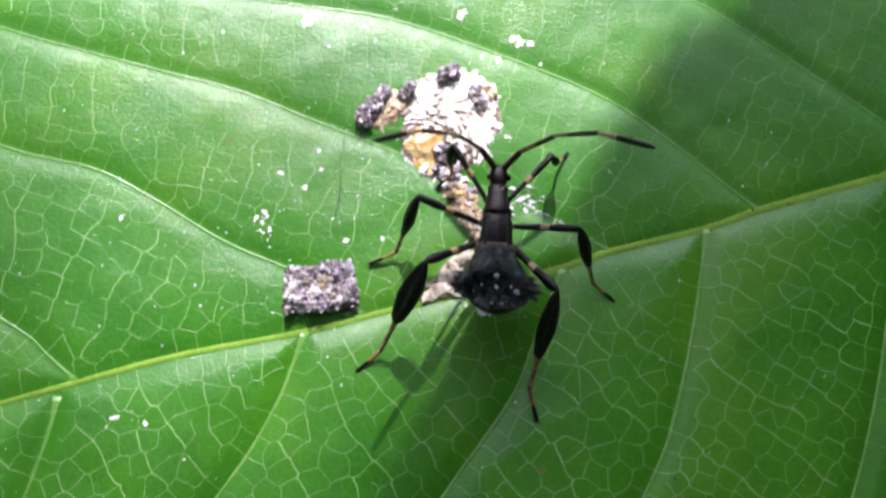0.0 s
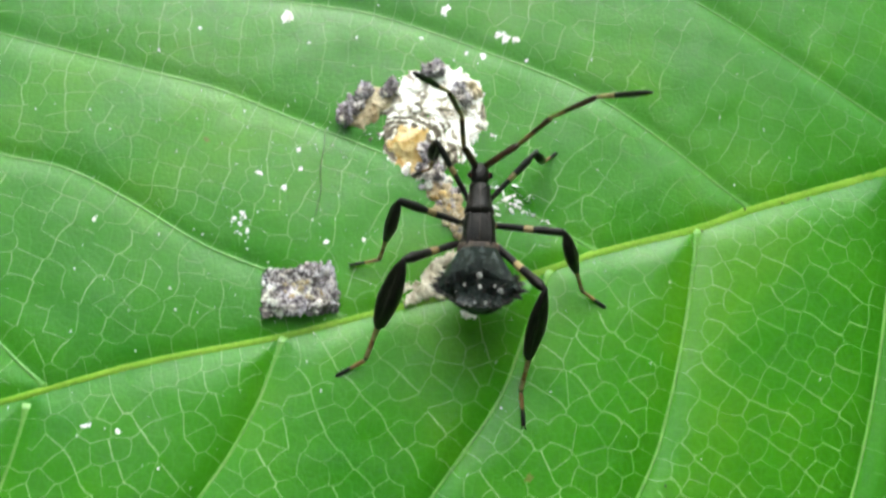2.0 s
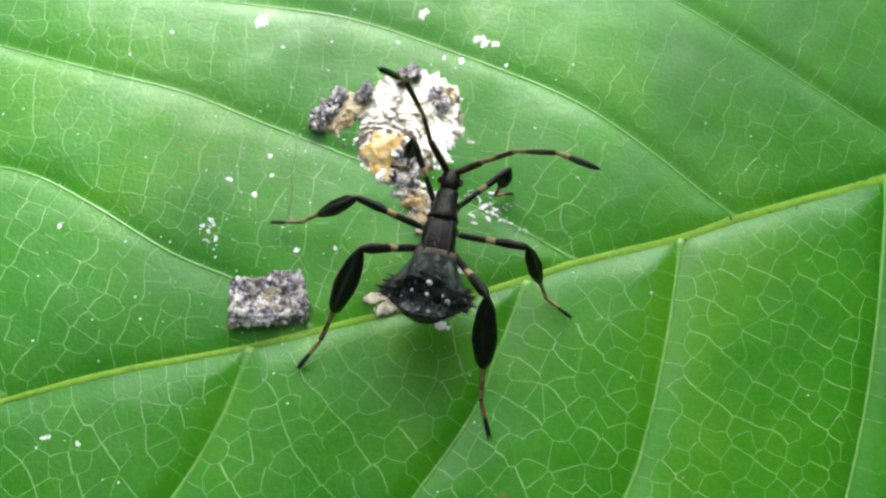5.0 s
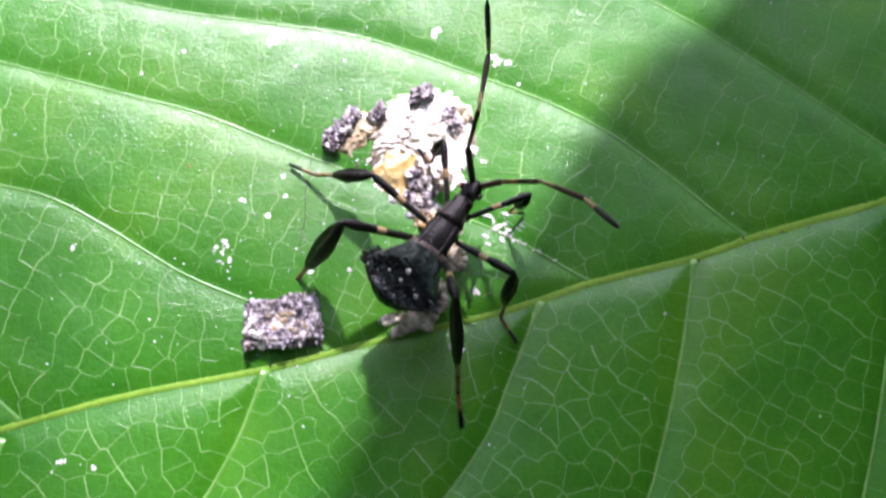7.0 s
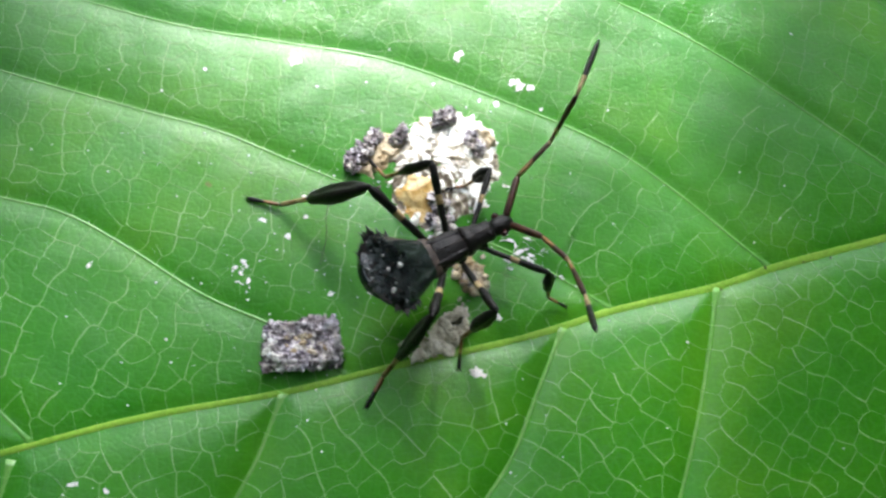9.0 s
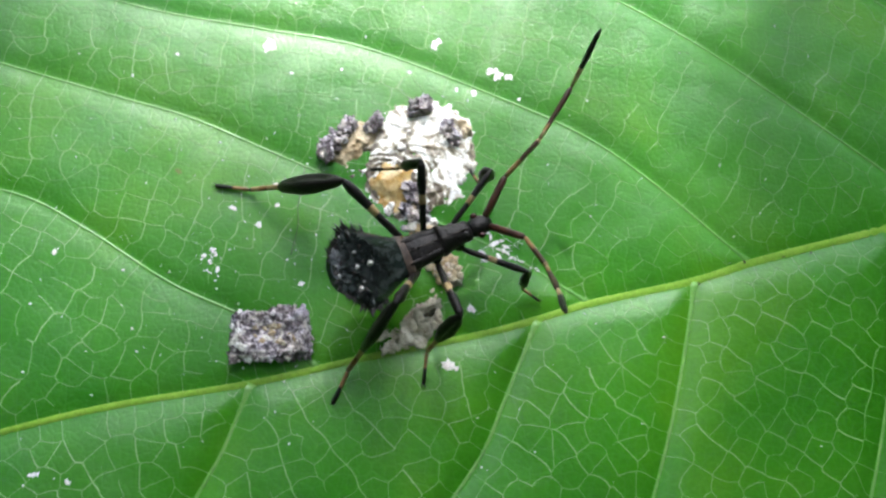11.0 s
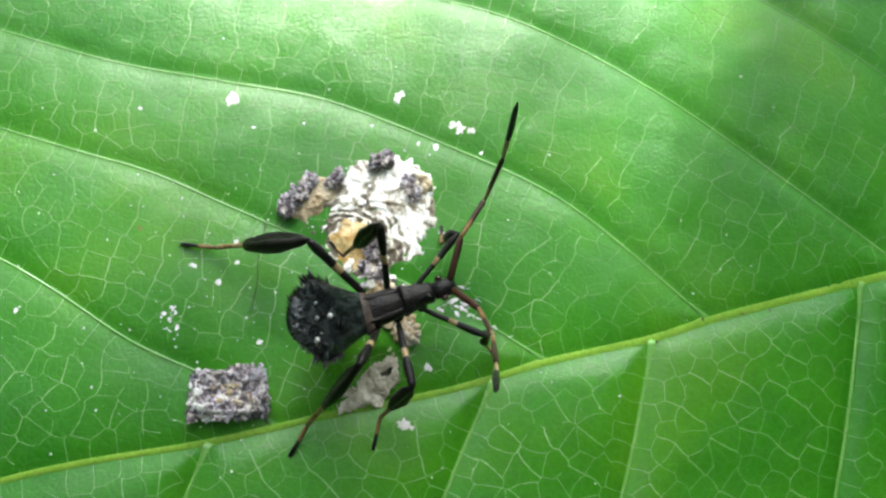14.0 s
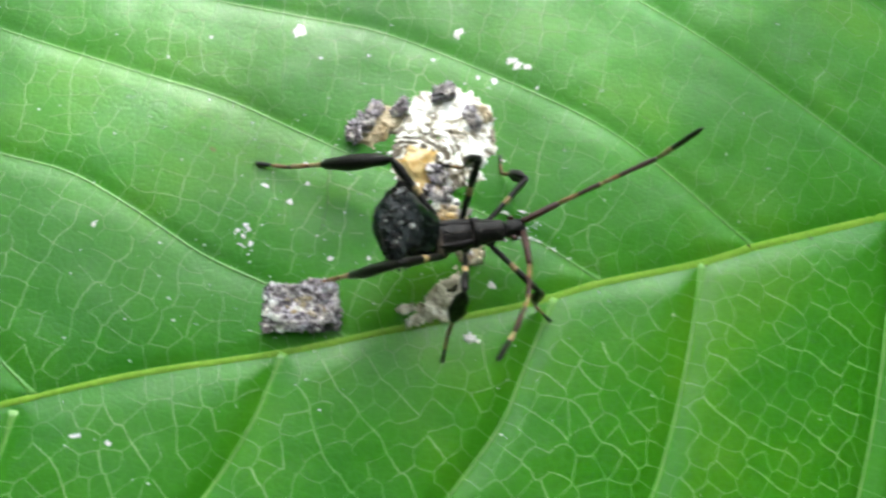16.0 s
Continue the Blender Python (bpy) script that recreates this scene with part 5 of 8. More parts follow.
def motions():
    shades()
    walk(bug, [(0.00, mm(6.58, -4.49, 4.81, 0.5, 1.8, 85.9)), (0.50, mm(6.50, -4.44, 5.01, 0.7, 2.1, 84.2)),
        (1.00, mm(6.44, -4.38, 4.74, 0.6, 2.4, 84.0)), (1.50, mm(6.48, -4.38, 5.02, -1.0, 1.7, 85.5)),
        (2.00, mm(6.50, -4.30, 4.50, -1.1, 2.7, 87.1)), (2.50, mm(6.82, -4.86, 4.49, -1.3, 0.5, 86.4)),
        (3.00, mm(6.54, -4.40, 4.04, -3.0, 0.9, 86.0)), (3.50, mm(6.17, -5.06, 5.33, -2.5, 1.8, 83.6)),
        (4.00, mm(6.12, -4.93, 4.94, -3.8, 2.3, 86.8)), (4.50, mm(5.55, -5.01, 5.08, -3.1, 1.7, 84.6)),
        (5.00, mm(5.03, -4.35, 5.05, -1.9, 2.3, 78.8)), (5.50, mm(4.50, -3.70, 5.02, -0.8, 3.0, 73.0)),
        (6.00, mm(3.98, -3.05, 5.00, 0.4, 3.6, 67.1)), (6.50, mm(3.46, -2.40, 4.97, 1.6, 4.2, 61.3)),
        (7.00, mm(2.93, -1.74, 4.94, 2.7, 4.9, 55.5)), (7.50, mm(2.12, -1.82, 4.90, 1.0, 5.3, 48.4)),
        (8.00, mm(1.53, -0.68, 5.57, -1.6, 7.4, 34.1)), (8.50, mm(0.95, -0.04, 4.77, -4.3, 7.3, 30.5)),
        (9.00, mm(0.94, -0.31, 5.42, -2.4, 4.4, 28.0)), (9.50, mm(1.00, -0.50, 5.38, -1.6, 3.9, 27.4)),
        (10.00, mm(1.06, -0.69, 5.34, -0.9, 3.4, 26.8)), (10.50, mm(1.12, -0.89, 5.30, -0.1, 2.8, 26.2)),
        (11.00, mm(1.19, -1.08, 5.27, 0.6, 2.3, 25.6)), (11.50, mm(1.25, -1.27, 5.23, 1.4, 1.8, 25.0)),
        (12.00, mm(1.33, -0.47, 5.43, -2.0, 5.0, 22.3)), (12.50, mm(0.99, -0.10, 5.01, -1.2, 4.6, 19.3)),
        (13.00, mm(1.77, 0.30, 5.06, -2.0, 5.7, 18.5)), (13.50, mm(1.58, 0.68, 4.89, -0.8, 2.8, 15.7)),
        (14.00, mm(1.77, -0.36, 4.78, -1.4, 2.5, 20.6)), (14.50, mm(1.67, 0.52, 4.82, 1.4, 1.8, 11.0)),
        (15.00, mm(1.72, -1.16, 5.77, 0.0, 3.2, 11.5)), (15.50, mm(1.72, -0.73, 4.37, 2.9, 1.6, 8.1)),
        (16.00, mm(1.76, -1.40, 4.80, 1.9, 0.7, 10.7))])
    walk(limb["abdomen"], [(0.0, mm(0, 0, 0)), (4.7, mm(0, 0, 0, 0, 2)), (7.0, mm(0, 0, 0, 0, 2, -4)), (9.0, mm(0, 0, 0, 0, 0, -2)), (12.5, mm(0, 0, 0, 0, -4, -6)),
        (14.5, mm(0, 0, 0, 0, 2, -8)), (15.5, mm(0, 0, 0, 0, 14, -14)), (16.0, mm(0, 0, 0, 0, 16, -16))])
    walk(limb['FL_femur'], [(0.00, mm(5.00, 0.95, -0.75, -76.5, -9.1, 35.4)), (0.50, mm(5.00, 0.95, -0.75, -74.9, -13.0, 38.1)),
        (1.00, mm(5.00, 0.95, -0.75, -91.6, -11.3, 37.8)), (1.50, mm(5.00, 0.95, -0.75, -74.7, -10.5, 37.1)),
        (2.00, mm(5.00, 0.95, -0.75, -73.4, -18.4, 33.3)), (2.50, mm(5.00, 0.95, -0.75, -80.4, -14.2, 33.7)),
        (3.00, mm(5.00, 0.95, -0.75, -74.5, -18.5, 35.6)), (3.50, mm(5.00, 0.95, -0.75, -68.0, -12.4, 35.1)),
        (4.00, mm(5.00, 0.95, -0.75, -78.4, -20.1, 33.1)), (4.50, mm(5.00, 0.95, -0.75, -74.6, -13.3, 29.1)),
        (5.00, mm(5.00, 0.95, -0.75, -74.7, -19.3, 30.3)), (5.50, mm(5.00, 0.95, -0.75, -74.6, -22.7, 31.8)),
        (6.00, mm(5.00, 0.95, -0.75, -75.5, -21.6, 33.9)), (6.50, mm(5.00, 0.95, -0.75, -77.5, -16.4, 36.4)),
        (7.00, mm(5.00, 0.95, -0.75, -79.4, -9.2, 38.7)), (7.50, mm(5.00, 0.95, -0.75, -68.7, -7.6, 38.1)),
        (8.00, mm(5.00, 0.95, -0.75, -55.7, -2.0, 47.7)), (8.50, mm(5.00, 0.95, -0.75, -73.1, -21.5, 53.2)),
        (9.00, mm(5.00, 0.95, -0.75, -65.0, -2.6, 45.1)), (9.50, mm(5.00, 0.95, -0.75, -70.9, -11.7, 39.8)),
        (10.00, mm(5.00, 0.95, -0.75, -76.9, -18.5, 36.0)), (10.50, mm(5.00, 0.95, -0.75, -80.0, -20.1, 32.9)),
        (11.00, mm(5.00, 0.95, -0.75, -80.3, -15.9, 30.1)), (11.50, mm(5.00, 0.95, -0.75, -80.7, -8.5, 27.7)),
        (12.00, mm(5.00, 0.95, -0.75, -79.7, -8.5, 26.5)), (12.50, mm(5.00, 0.95, -0.75, -79.7, -12.9, 30.0)),
        (13.00, mm(5.00, 0.95, -0.75, -81.9, -14.3, 32.0)), (13.50, mm(5.00, 0.95, -0.75, -71.2, -7.9, 34.4)),
        (14.00, mm(5.00, 0.95, -0.75, -73.8, -11.4, 32.7)), (14.50, mm(5.00, 0.95, -0.75, -70.7, -2.4, 40.1)),
        (15.00, mm(5.00, 0.95, -0.75, -61.1, -1.5, 39.8)), (15.50, mm(5.00, 0.95, -0.75, -46.0, 0.0, 38.9)),
        (16.00, mm(5.00, 0.95, -0.75, -52.7, 2.8, 40.1))])
    walk(limb['FL_tibia'], [(0.00, mm(10.44, 4.83, 0.32, 58.4, 63.9, -171.3)), (0.50, mm(10.19, 5.02, 0.77, 54.1, 64.3, -171.6)),
        (1.00, mm(10.25, 5.01, 0.58, 102.1, 82.3, -130.5)), (1.50, mm(10.31, 4.96, 0.48, 48.9, 66.7, -178.8)),
        (2.00, mm(10.36, 4.48, 1.38, 34.7, 70.8, 164.9)), (2.50, mm(10.46, 4.59, 0.90, 53.3, 74.3, -179.6)),
        (3.00, mm(10.22, 4.69, 1.40, 36.2, 71.7, 168.3)), (3.50, mm(10.41, 4.75, 0.70, 34.5, 63.6, 167.5)),
        (4.00, mm(10.32, 4.42, 1.58, 14.6, 78.7, 142.0)), (4.50, mm(10.76, 4.15, 0.81, 38.3, 70.8, 162.6)),
        (5.00, mm(10.51, 4.17, 1.49, 37.2, 71.7, 164.2)), (5.50, mm(10.31, 4.24, 1.86, 34.6, 72.7, 163.7)),
        (6.00, mm(10.22, 4.46, 1.74, 35.9, 73.3, 166.5)), (6.50, mm(10.22, 4.80, 1.17, 40.1, 74.2, 171.2)),
        (7.00, mm(10.22, 5.12, 0.33, 39.6, 76.3, 170.8)), (7.50, mm(10.28, 5.09, 0.15, 17.6, 67.8, 150.0)),
        (8.00, mm(9.55, 5.95, -0.51, 18.3, 53.6, 161.5)), (8.50, mm(8.77, 5.99, 1.73, 38.5, 69.8, -170.2)),
        (9.00, mm(9.77, 5.74, -0.45, 17.8, 63.7, 156.0)), (9.50, mm(10.09, 5.19, 0.63, 13.6, 70.8, 148.2)),
        (10.00, mm(10.19, 4.72, 1.40, 7.4, 77.5, 137.8)), (10.50, mm(10.33, 4.41, 1.57, 3.1, 80.6, 129.6)),
        (11.00, mm(10.63, 4.22, 1.11, -7.8, 80.6, 114.9)), (11.50, mm(10.92, 4.06, 0.25, -34.9, 78.7, 83.7)),
        (12.00, mm(10.99, 3.94, 0.25, 20.2, 79.1, 138.6)), (12.50, mm(10.71, 4.25, 0.76, 15.6, 79.6, 138.1)),
        (13.00, mm(10.56, 4.42, 0.92, 47.7, 78.3, 172.2)), (13.50, mm(10.53, 4.73, 0.17, 37.9, 66.1, 167.5)),
        (14.00, mm(10.58, 4.54, 0.58, 22.0, 72.9, 149.0)), (14.50, mm(10.17, 5.30, -0.46, 37.8, 65.3, 171.4)),
        (15.00, mm(10.20, 5.28, -0.57, -2.1, 61.1, 128.3)), (15.50, mm(10.27, 5.20, -0.75, 4.2, 45.8, 134.7)),
        (16.00, mm(10.17, 5.30, -1.08, 1.7, 52.7, 130.1))])
    walk(limb['FL_tarsus'], [(0.00, mm(8.62, 4.55, -3.46, -1.3, 29.2, 127.9)), (0.50, mm(8.39, 4.75, -3.01, -3.4, 52.2, 84.0)),
        (1.00, mm(9.88, 4.59, -3.58, -1.4, 19.9, 132.4)), (1.50, mm(8.65, 4.93, -3.37, -2.2, 33.8, 96.5)),
        (2.00, mm(9.03, 4.84, -2.58, -3.6, 37.0, 99.9)), (2.50, mm(9.32, 4.59, -3.14, -1.3, 28.5, 122.8)),
        (3.00, mm(8.92, 4.95, -2.59, -2.5, 23.6, 118.4)), (3.50, mm(8.59, 5.15, -3.06, -1.8, 50.8, 74.6)),
        (4.00, mm(9.67, 4.93, -2.54, -3.3, 44.8, 87.7)), (4.50, mm(9.44, 4.56, -3.15, -2.0, 33.6, 88.0)),
        (5.00, mm(9.25, 4.53, -2.50, -2.5, 31.9, 82.9)), (5.50, mm(9.10, 4.59, -2.15, -3.2, 28.9, 77.7)),
        (6.00, mm(9.05, 4.75, -2.28, -3.9, 24.8, 73.2)), (6.50, mm(9.09, 4.98, -2.87, -4.8, 20.2, 70.0)),
        (7.00, mm(9.24, 5.28, -3.75, -5.7, 15.7, 68.3)), (7.50, mm(8.91, 5.88, -3.74, -5.4, 7.7, 71.4)),
        (8.00, mm(7.19, 6.74, -3.89, -7.4, 10.1, 83.4)), (8.50, mm(7.34, 5.74, -2.21, -9.3, 28.5, 99.4)),
        (9.00, mm(8.07, 6.49, -4.21, -3.7, 8.1, 162.1)), (9.50, mm(8.92, 5.92, -3.34, -3.5, 13.8, 149.6)),
        (10.00, mm(9.52, 5.33, -2.70, -3.3, 21.1, 130.5)), (10.50, mm(9.90, 4.94, -2.57, -3.1, 27.0, 106.5)),
        (11.00, mm(10.34, 4.84, -3.03, -2.7, 29.0, 84.8)), (11.50, mm(11.01, 4.88, -3.87, -2.5, 28.7, 69.8)),
        (12.00, mm(10.39, 4.46, -3.87, -3.8, 6.2, 65.6)), (12.50, mm(10.15, 4.76, -3.37, -3.9, 13.0, 67.5)),
        (13.00, mm(9.72, 4.54, -3.19, -5.0, 13.0, 71.8)), (13.50, mm(8.87, 5.10, -3.66, -2.3, 14.1, 63.7)),
        (14.00, mm(9.52, 5.18, -3.43, -1.7, 15.8, 63.5)), (14.50, mm(8.44, 5.57, -4.28, -2.2, 8.0, 73.2)),
        (15.00, mm(8.94, 6.88, -4.24, -3.4, 22.3, 75.1)), (15.50, mm(8.21, 7.28, -3.76, -2.5, 17.9, 74.2)),
        (16.00, mm(8.53, 7.25, -4.42, -1.0, 11.6, 80.3))])
    walk(limb['FR_femur'], [(0.00, mm(5.00, -0.95, -0.75, -96.9, -8.5, -40.8)), (0.50, mm(5.00, -0.95, -0.75, -98.5, -5.8, -37.3)),
        (1.00, mm(5.00, -0.95, -0.75, -92.8, -8.3, -36.4)), (1.50, mm(5.00, -0.95, -0.75, -97.2, -4.1, -39.1)),
        (2.00, mm(5.00, -0.95, -0.75, -98.1, -11.2, -42.5)), (2.50, mm(5.00, -0.95, -0.75, -98.2, -9.1, -39.9)),
        (3.00, mm(5.00, -0.95, -0.75, -104.1, -14.7, -39.4)), (3.50, mm(5.00, -0.95, -0.75, -100.7, -2.9, -33.8)),
        (4.00, mm(5.00, -0.95, -0.75, -104.6, -5.5, -44.0)), (4.50, mm(5.00, -0.95, -0.75, -96.5, -2.9, -42.1)),
        (5.00, mm(5.00, -0.95, -0.75, -95.2, -5.4, -41.5)), (5.50, mm(5.00, -0.95, -0.75, -94.0, -8.1, -40.8)),
        (6.00, mm(5.00, -0.95, -0.75, -92.7, -11.1, -40.0)), (6.50, mm(5.00, -0.95, -0.75, -91.6, -14.4, -38.8)),
        (7.00, mm(5.00, -0.95, -0.75, -90.4, -17.9, -37.3)), (7.50, mm(5.00, -0.95, -0.75, -77.2, -23.9, -44.3)),
        (8.00, mm(5.00, -0.95, -0.75, -103.0, -7.2, -52.6)), (8.50, mm(5.00, -0.95, -0.75, -99.8, -9.5, -52.9)),
        (9.00, mm(5.00, -0.95, -0.75, -99.9, -4.1, -49.7)), (9.50, mm(5.00, -0.95, -0.75, -98.5, -4.9, -48.6)),
        (10.00, mm(5.00, -0.95, -0.75, -97.1, -5.6, -47.5)), (10.50, mm(5.00, -0.95, -0.75, -95.7, -6.1, -46.5)),
        (11.00, mm(5.00, -0.95, -0.75, -94.3, -6.5, -45.4)), (11.50, mm(5.00, -0.95, -0.75, -92.9, -6.7, -44.4)),
        (12.00, mm(5.00, -0.95, -0.75, -89.4, -7.4, -46.0)), (12.50, mm(5.00, -0.95, -0.75, -92.6, -10.2, -42.3)),
        (13.00, mm(5.00, -0.95, -0.75, -94.7, -11.4, -43.8)), (13.50, mm(5.00, -0.95, -0.75, -97.8, -9.0, -40.6)),
        (14.00, mm(5.00, -0.95, -0.75, -82.1, -9.7, -45.0)), (14.50, mm(5.00, -0.95, -0.75, -97.3, -9.9, -32.9)),
        (15.00, mm(5.00, -0.95, -0.75, -92.3, -7.3, -34.8)), (15.50, mm(5.00, -0.95, -0.75, -113.4, -14.3, -39.6)),
        (16.00, mm(5.00, -0.95, -0.75, -88.9, -7.6, -56.0))])
    walk(limb['FR_tibia'], [(0.00, mm(10.07, -5.32, 0.26, -107.7, 67.1, -58.2)), (0.50, mm(10.36, -5.03, -0.07, -111.9, 66.6, -58.4)),
        (1.00, mm(10.39, -4.92, 0.22, -98.5, 70.9, -44.8)), (1.50, mm(10.23, -5.21, -0.26, -109.6, 68.2, -58.0)),
        (2.00, mm(9.89, -5.44, 0.56, -110.7, 67.1, -63.3)), (2.50, mm(10.13, -5.23, 0.32, -108.3, 63.2, -57.6)),
        (3.00, mm(10.06, -5.10, 0.97, -124.2, 65.2, -74.7)), (3.50, mm(10.61, -4.71, -0.41, 147.8, 77.3, -157.2)),
        (4.00, mm(9.84, -5.63, -0.10, 122.5, 62.2, 163.9)), (4.50, mm(10.01, -5.49, -0.41, 106.2, 66.1, 152.4)),
        (5.00, mm(10.04, -5.42, -0.11, 102.4, 65.0, 149.3)), (5.50, mm(10.07, -5.33, 0.21, 99.3, 65.0, 147.0)),
        (6.00, mm(10.09, -5.22, 0.56, 96.6, 66.1, 145.5)), (6.50, mm(10.11, -5.06, 0.93, 94.1, 68.3, 144.6)),
        (7.00, mm(10.13, -4.85, 1.33, 91.3, 71.6, 143.9)), (7.50, mm(9.42, -5.27, 1.99, -35.5, 75.6, 14.6)),
        (8.00, mm(9.08, -6.29, 0.09, -131.0, 70.1, -93.5)), (8.50, mm(9.02, -6.28, 0.36, -114.2, 65.8, -76.9)),
        (9.00, mm(9.37, -6.10, -0.27, -120.5, 70.2, -79.4)), (9.50, mm(9.46, -6.01, -0.17, -120.1, 72.9, -78.4)),
        (10.00, mm(9.55, -5.92, -0.09, -119.6, 75.5, -77.0)), (10.50, mm(9.63, -5.83, -0.03, -118.7, 78.1, -75.3)),
        (11.00, mm(9.72, -5.74, 0.02, -117.3, 80.7, -72.9)), (11.50, mm(9.80, -5.65, 0.04, -114.8, 83.2, -69.4)),
        (12.00, mm(9.66, -5.77, 0.12, -86.8, 79.9, -42.8)), (12.50, mm(9.93, -5.43, 0.45, -101.5, 76.9, -54.0)),
        (13.00, mm(9.79, -5.54, 0.59, -116.8, 79.7, -71.2)), (13.50, mm(10.08, -5.30, 0.31, -138.4, 79.7, -89.7)),
        (14.00, mm(9.72, -5.67, 0.39, -22.8, 81.6, 23.3)), (14.50, mm(10.60, -4.57, 0.41, -141.6, 80.8, -85.3)),
        (15.00, mm(10.51, -4.78, 0.11, -106.9, 82.1, -51.9)), (15.50, mm(10.06, -5.13, 0.92, -139.4, 59.5, -90.8)),
        (16.00, mm(8.75, -6.51, 0.14, -84.7, 77.7, -50.7))])
    walk(limb['FR_tarsus'], [(0.00, mm(10.93, -6.71, -3.61, 0.7, 15.3, -36.4)), (0.50, mm(11.23, -6.45, -3.92, 0.9, 10.0, -41.5)),
        (1.00, mm(11.37, -5.89, -3.74, 1.6, 6.7, -56.2)), (1.50, mm(11.06, -6.53, -4.16, 1.9, 12.8, -45.3)),
        (2.00, mm(10.63, -6.90, -3.31, 2.8, 16.8, -44.8)), (2.50, mm(11.14, -6.83, -3.43, 1.5, 26.8, -40.2)),
        (3.00, mm(10.52, -6.80, -2.84, 3.8, 37.0, -30.5)), (3.50, mm(9.77, -5.07, -4.50, 3.2, 16.6, -39.4)),
        (4.00, mm(7.96, -5.09, -3.81, 5.0, 29.5, -41.3)), (4.50, mm(8.50, -4.70, -4.25, 2.9, 21.0, -67.1)),
        (5.00, mm(8.52, -4.51, -3.92, 3.2, 22.7, -62.1)), (5.50, mm(8.58, -4.37, -3.60, 3.2, 24.4, -57.2)),
        (6.00, mm(8.68, -4.25, -3.28, 3.0, 26.2, -52.5)), (6.50, mm(8.84, -4.16, -2.97, 2.5, 28.1, -48.0)),
        (7.00, mm(9.06, -4.07, -2.66, 1.7, 29.9, -43.8)), (7.50, mm(10.44, -5.01, -2.07, -9.3, 55.2, 80.8)),
        (8.00, mm(8.99, -7.71, -3.85, 7.9, 16.5, -67.3)), (8.50, mm(9.41, -7.95, -3.47, 8.8, 16.5, -61.2)),
        (9.00, mm(9.63, -7.50, -4.22, 5.1, 15.6, -49.2)), (9.50, mm(9.71, -7.22, -4.18, 4.2, 14.7, -51.0)),
        (10.00, mm(9.78, -6.94, -4.15, 3.3, 13.8, -52.7)), (10.50, mm(9.85, -6.66, -4.13, 2.5, 12.8, -54.4)),
        (11.00, mm(9.92, -6.39, -4.13, 1.6, 11.7, -56.1)), (11.50, mm(9.98, -6.11, -4.13, 0.8, 10.6, -57.7)),
        (12.00, mm(10.20, -6.27, -4.01, 5.3, 14.4, -49.7)), (12.50, mm(10.49, -6.20, -3.64, 4.2, 11.3, -44.7)),
        (13.00, mm(10.03, -6.25, -3.54, 5.3, 12.3, -38.7)), (13.50, mm(10.08, -6.05, -3.82, 2.7, 12.1, -50.7)),
        (14.00, mm(10.28, -5.42, -3.76, 3.0, 15.6, -69.0)), (14.50, mm(10.65, -5.24, -3.73, -0.2, 10.0, -33.6)),
        (15.00, mm(10.87, -5.23, -4.05, 3.0, 25.1, -55.2)), (15.50, mm(10.02, -7.26, -2.70, -0.2, 21.0, -57.5)),
        (16.00, mm(9.31, -7.21, -3.96, -0.6, 6.8, -52.4))])
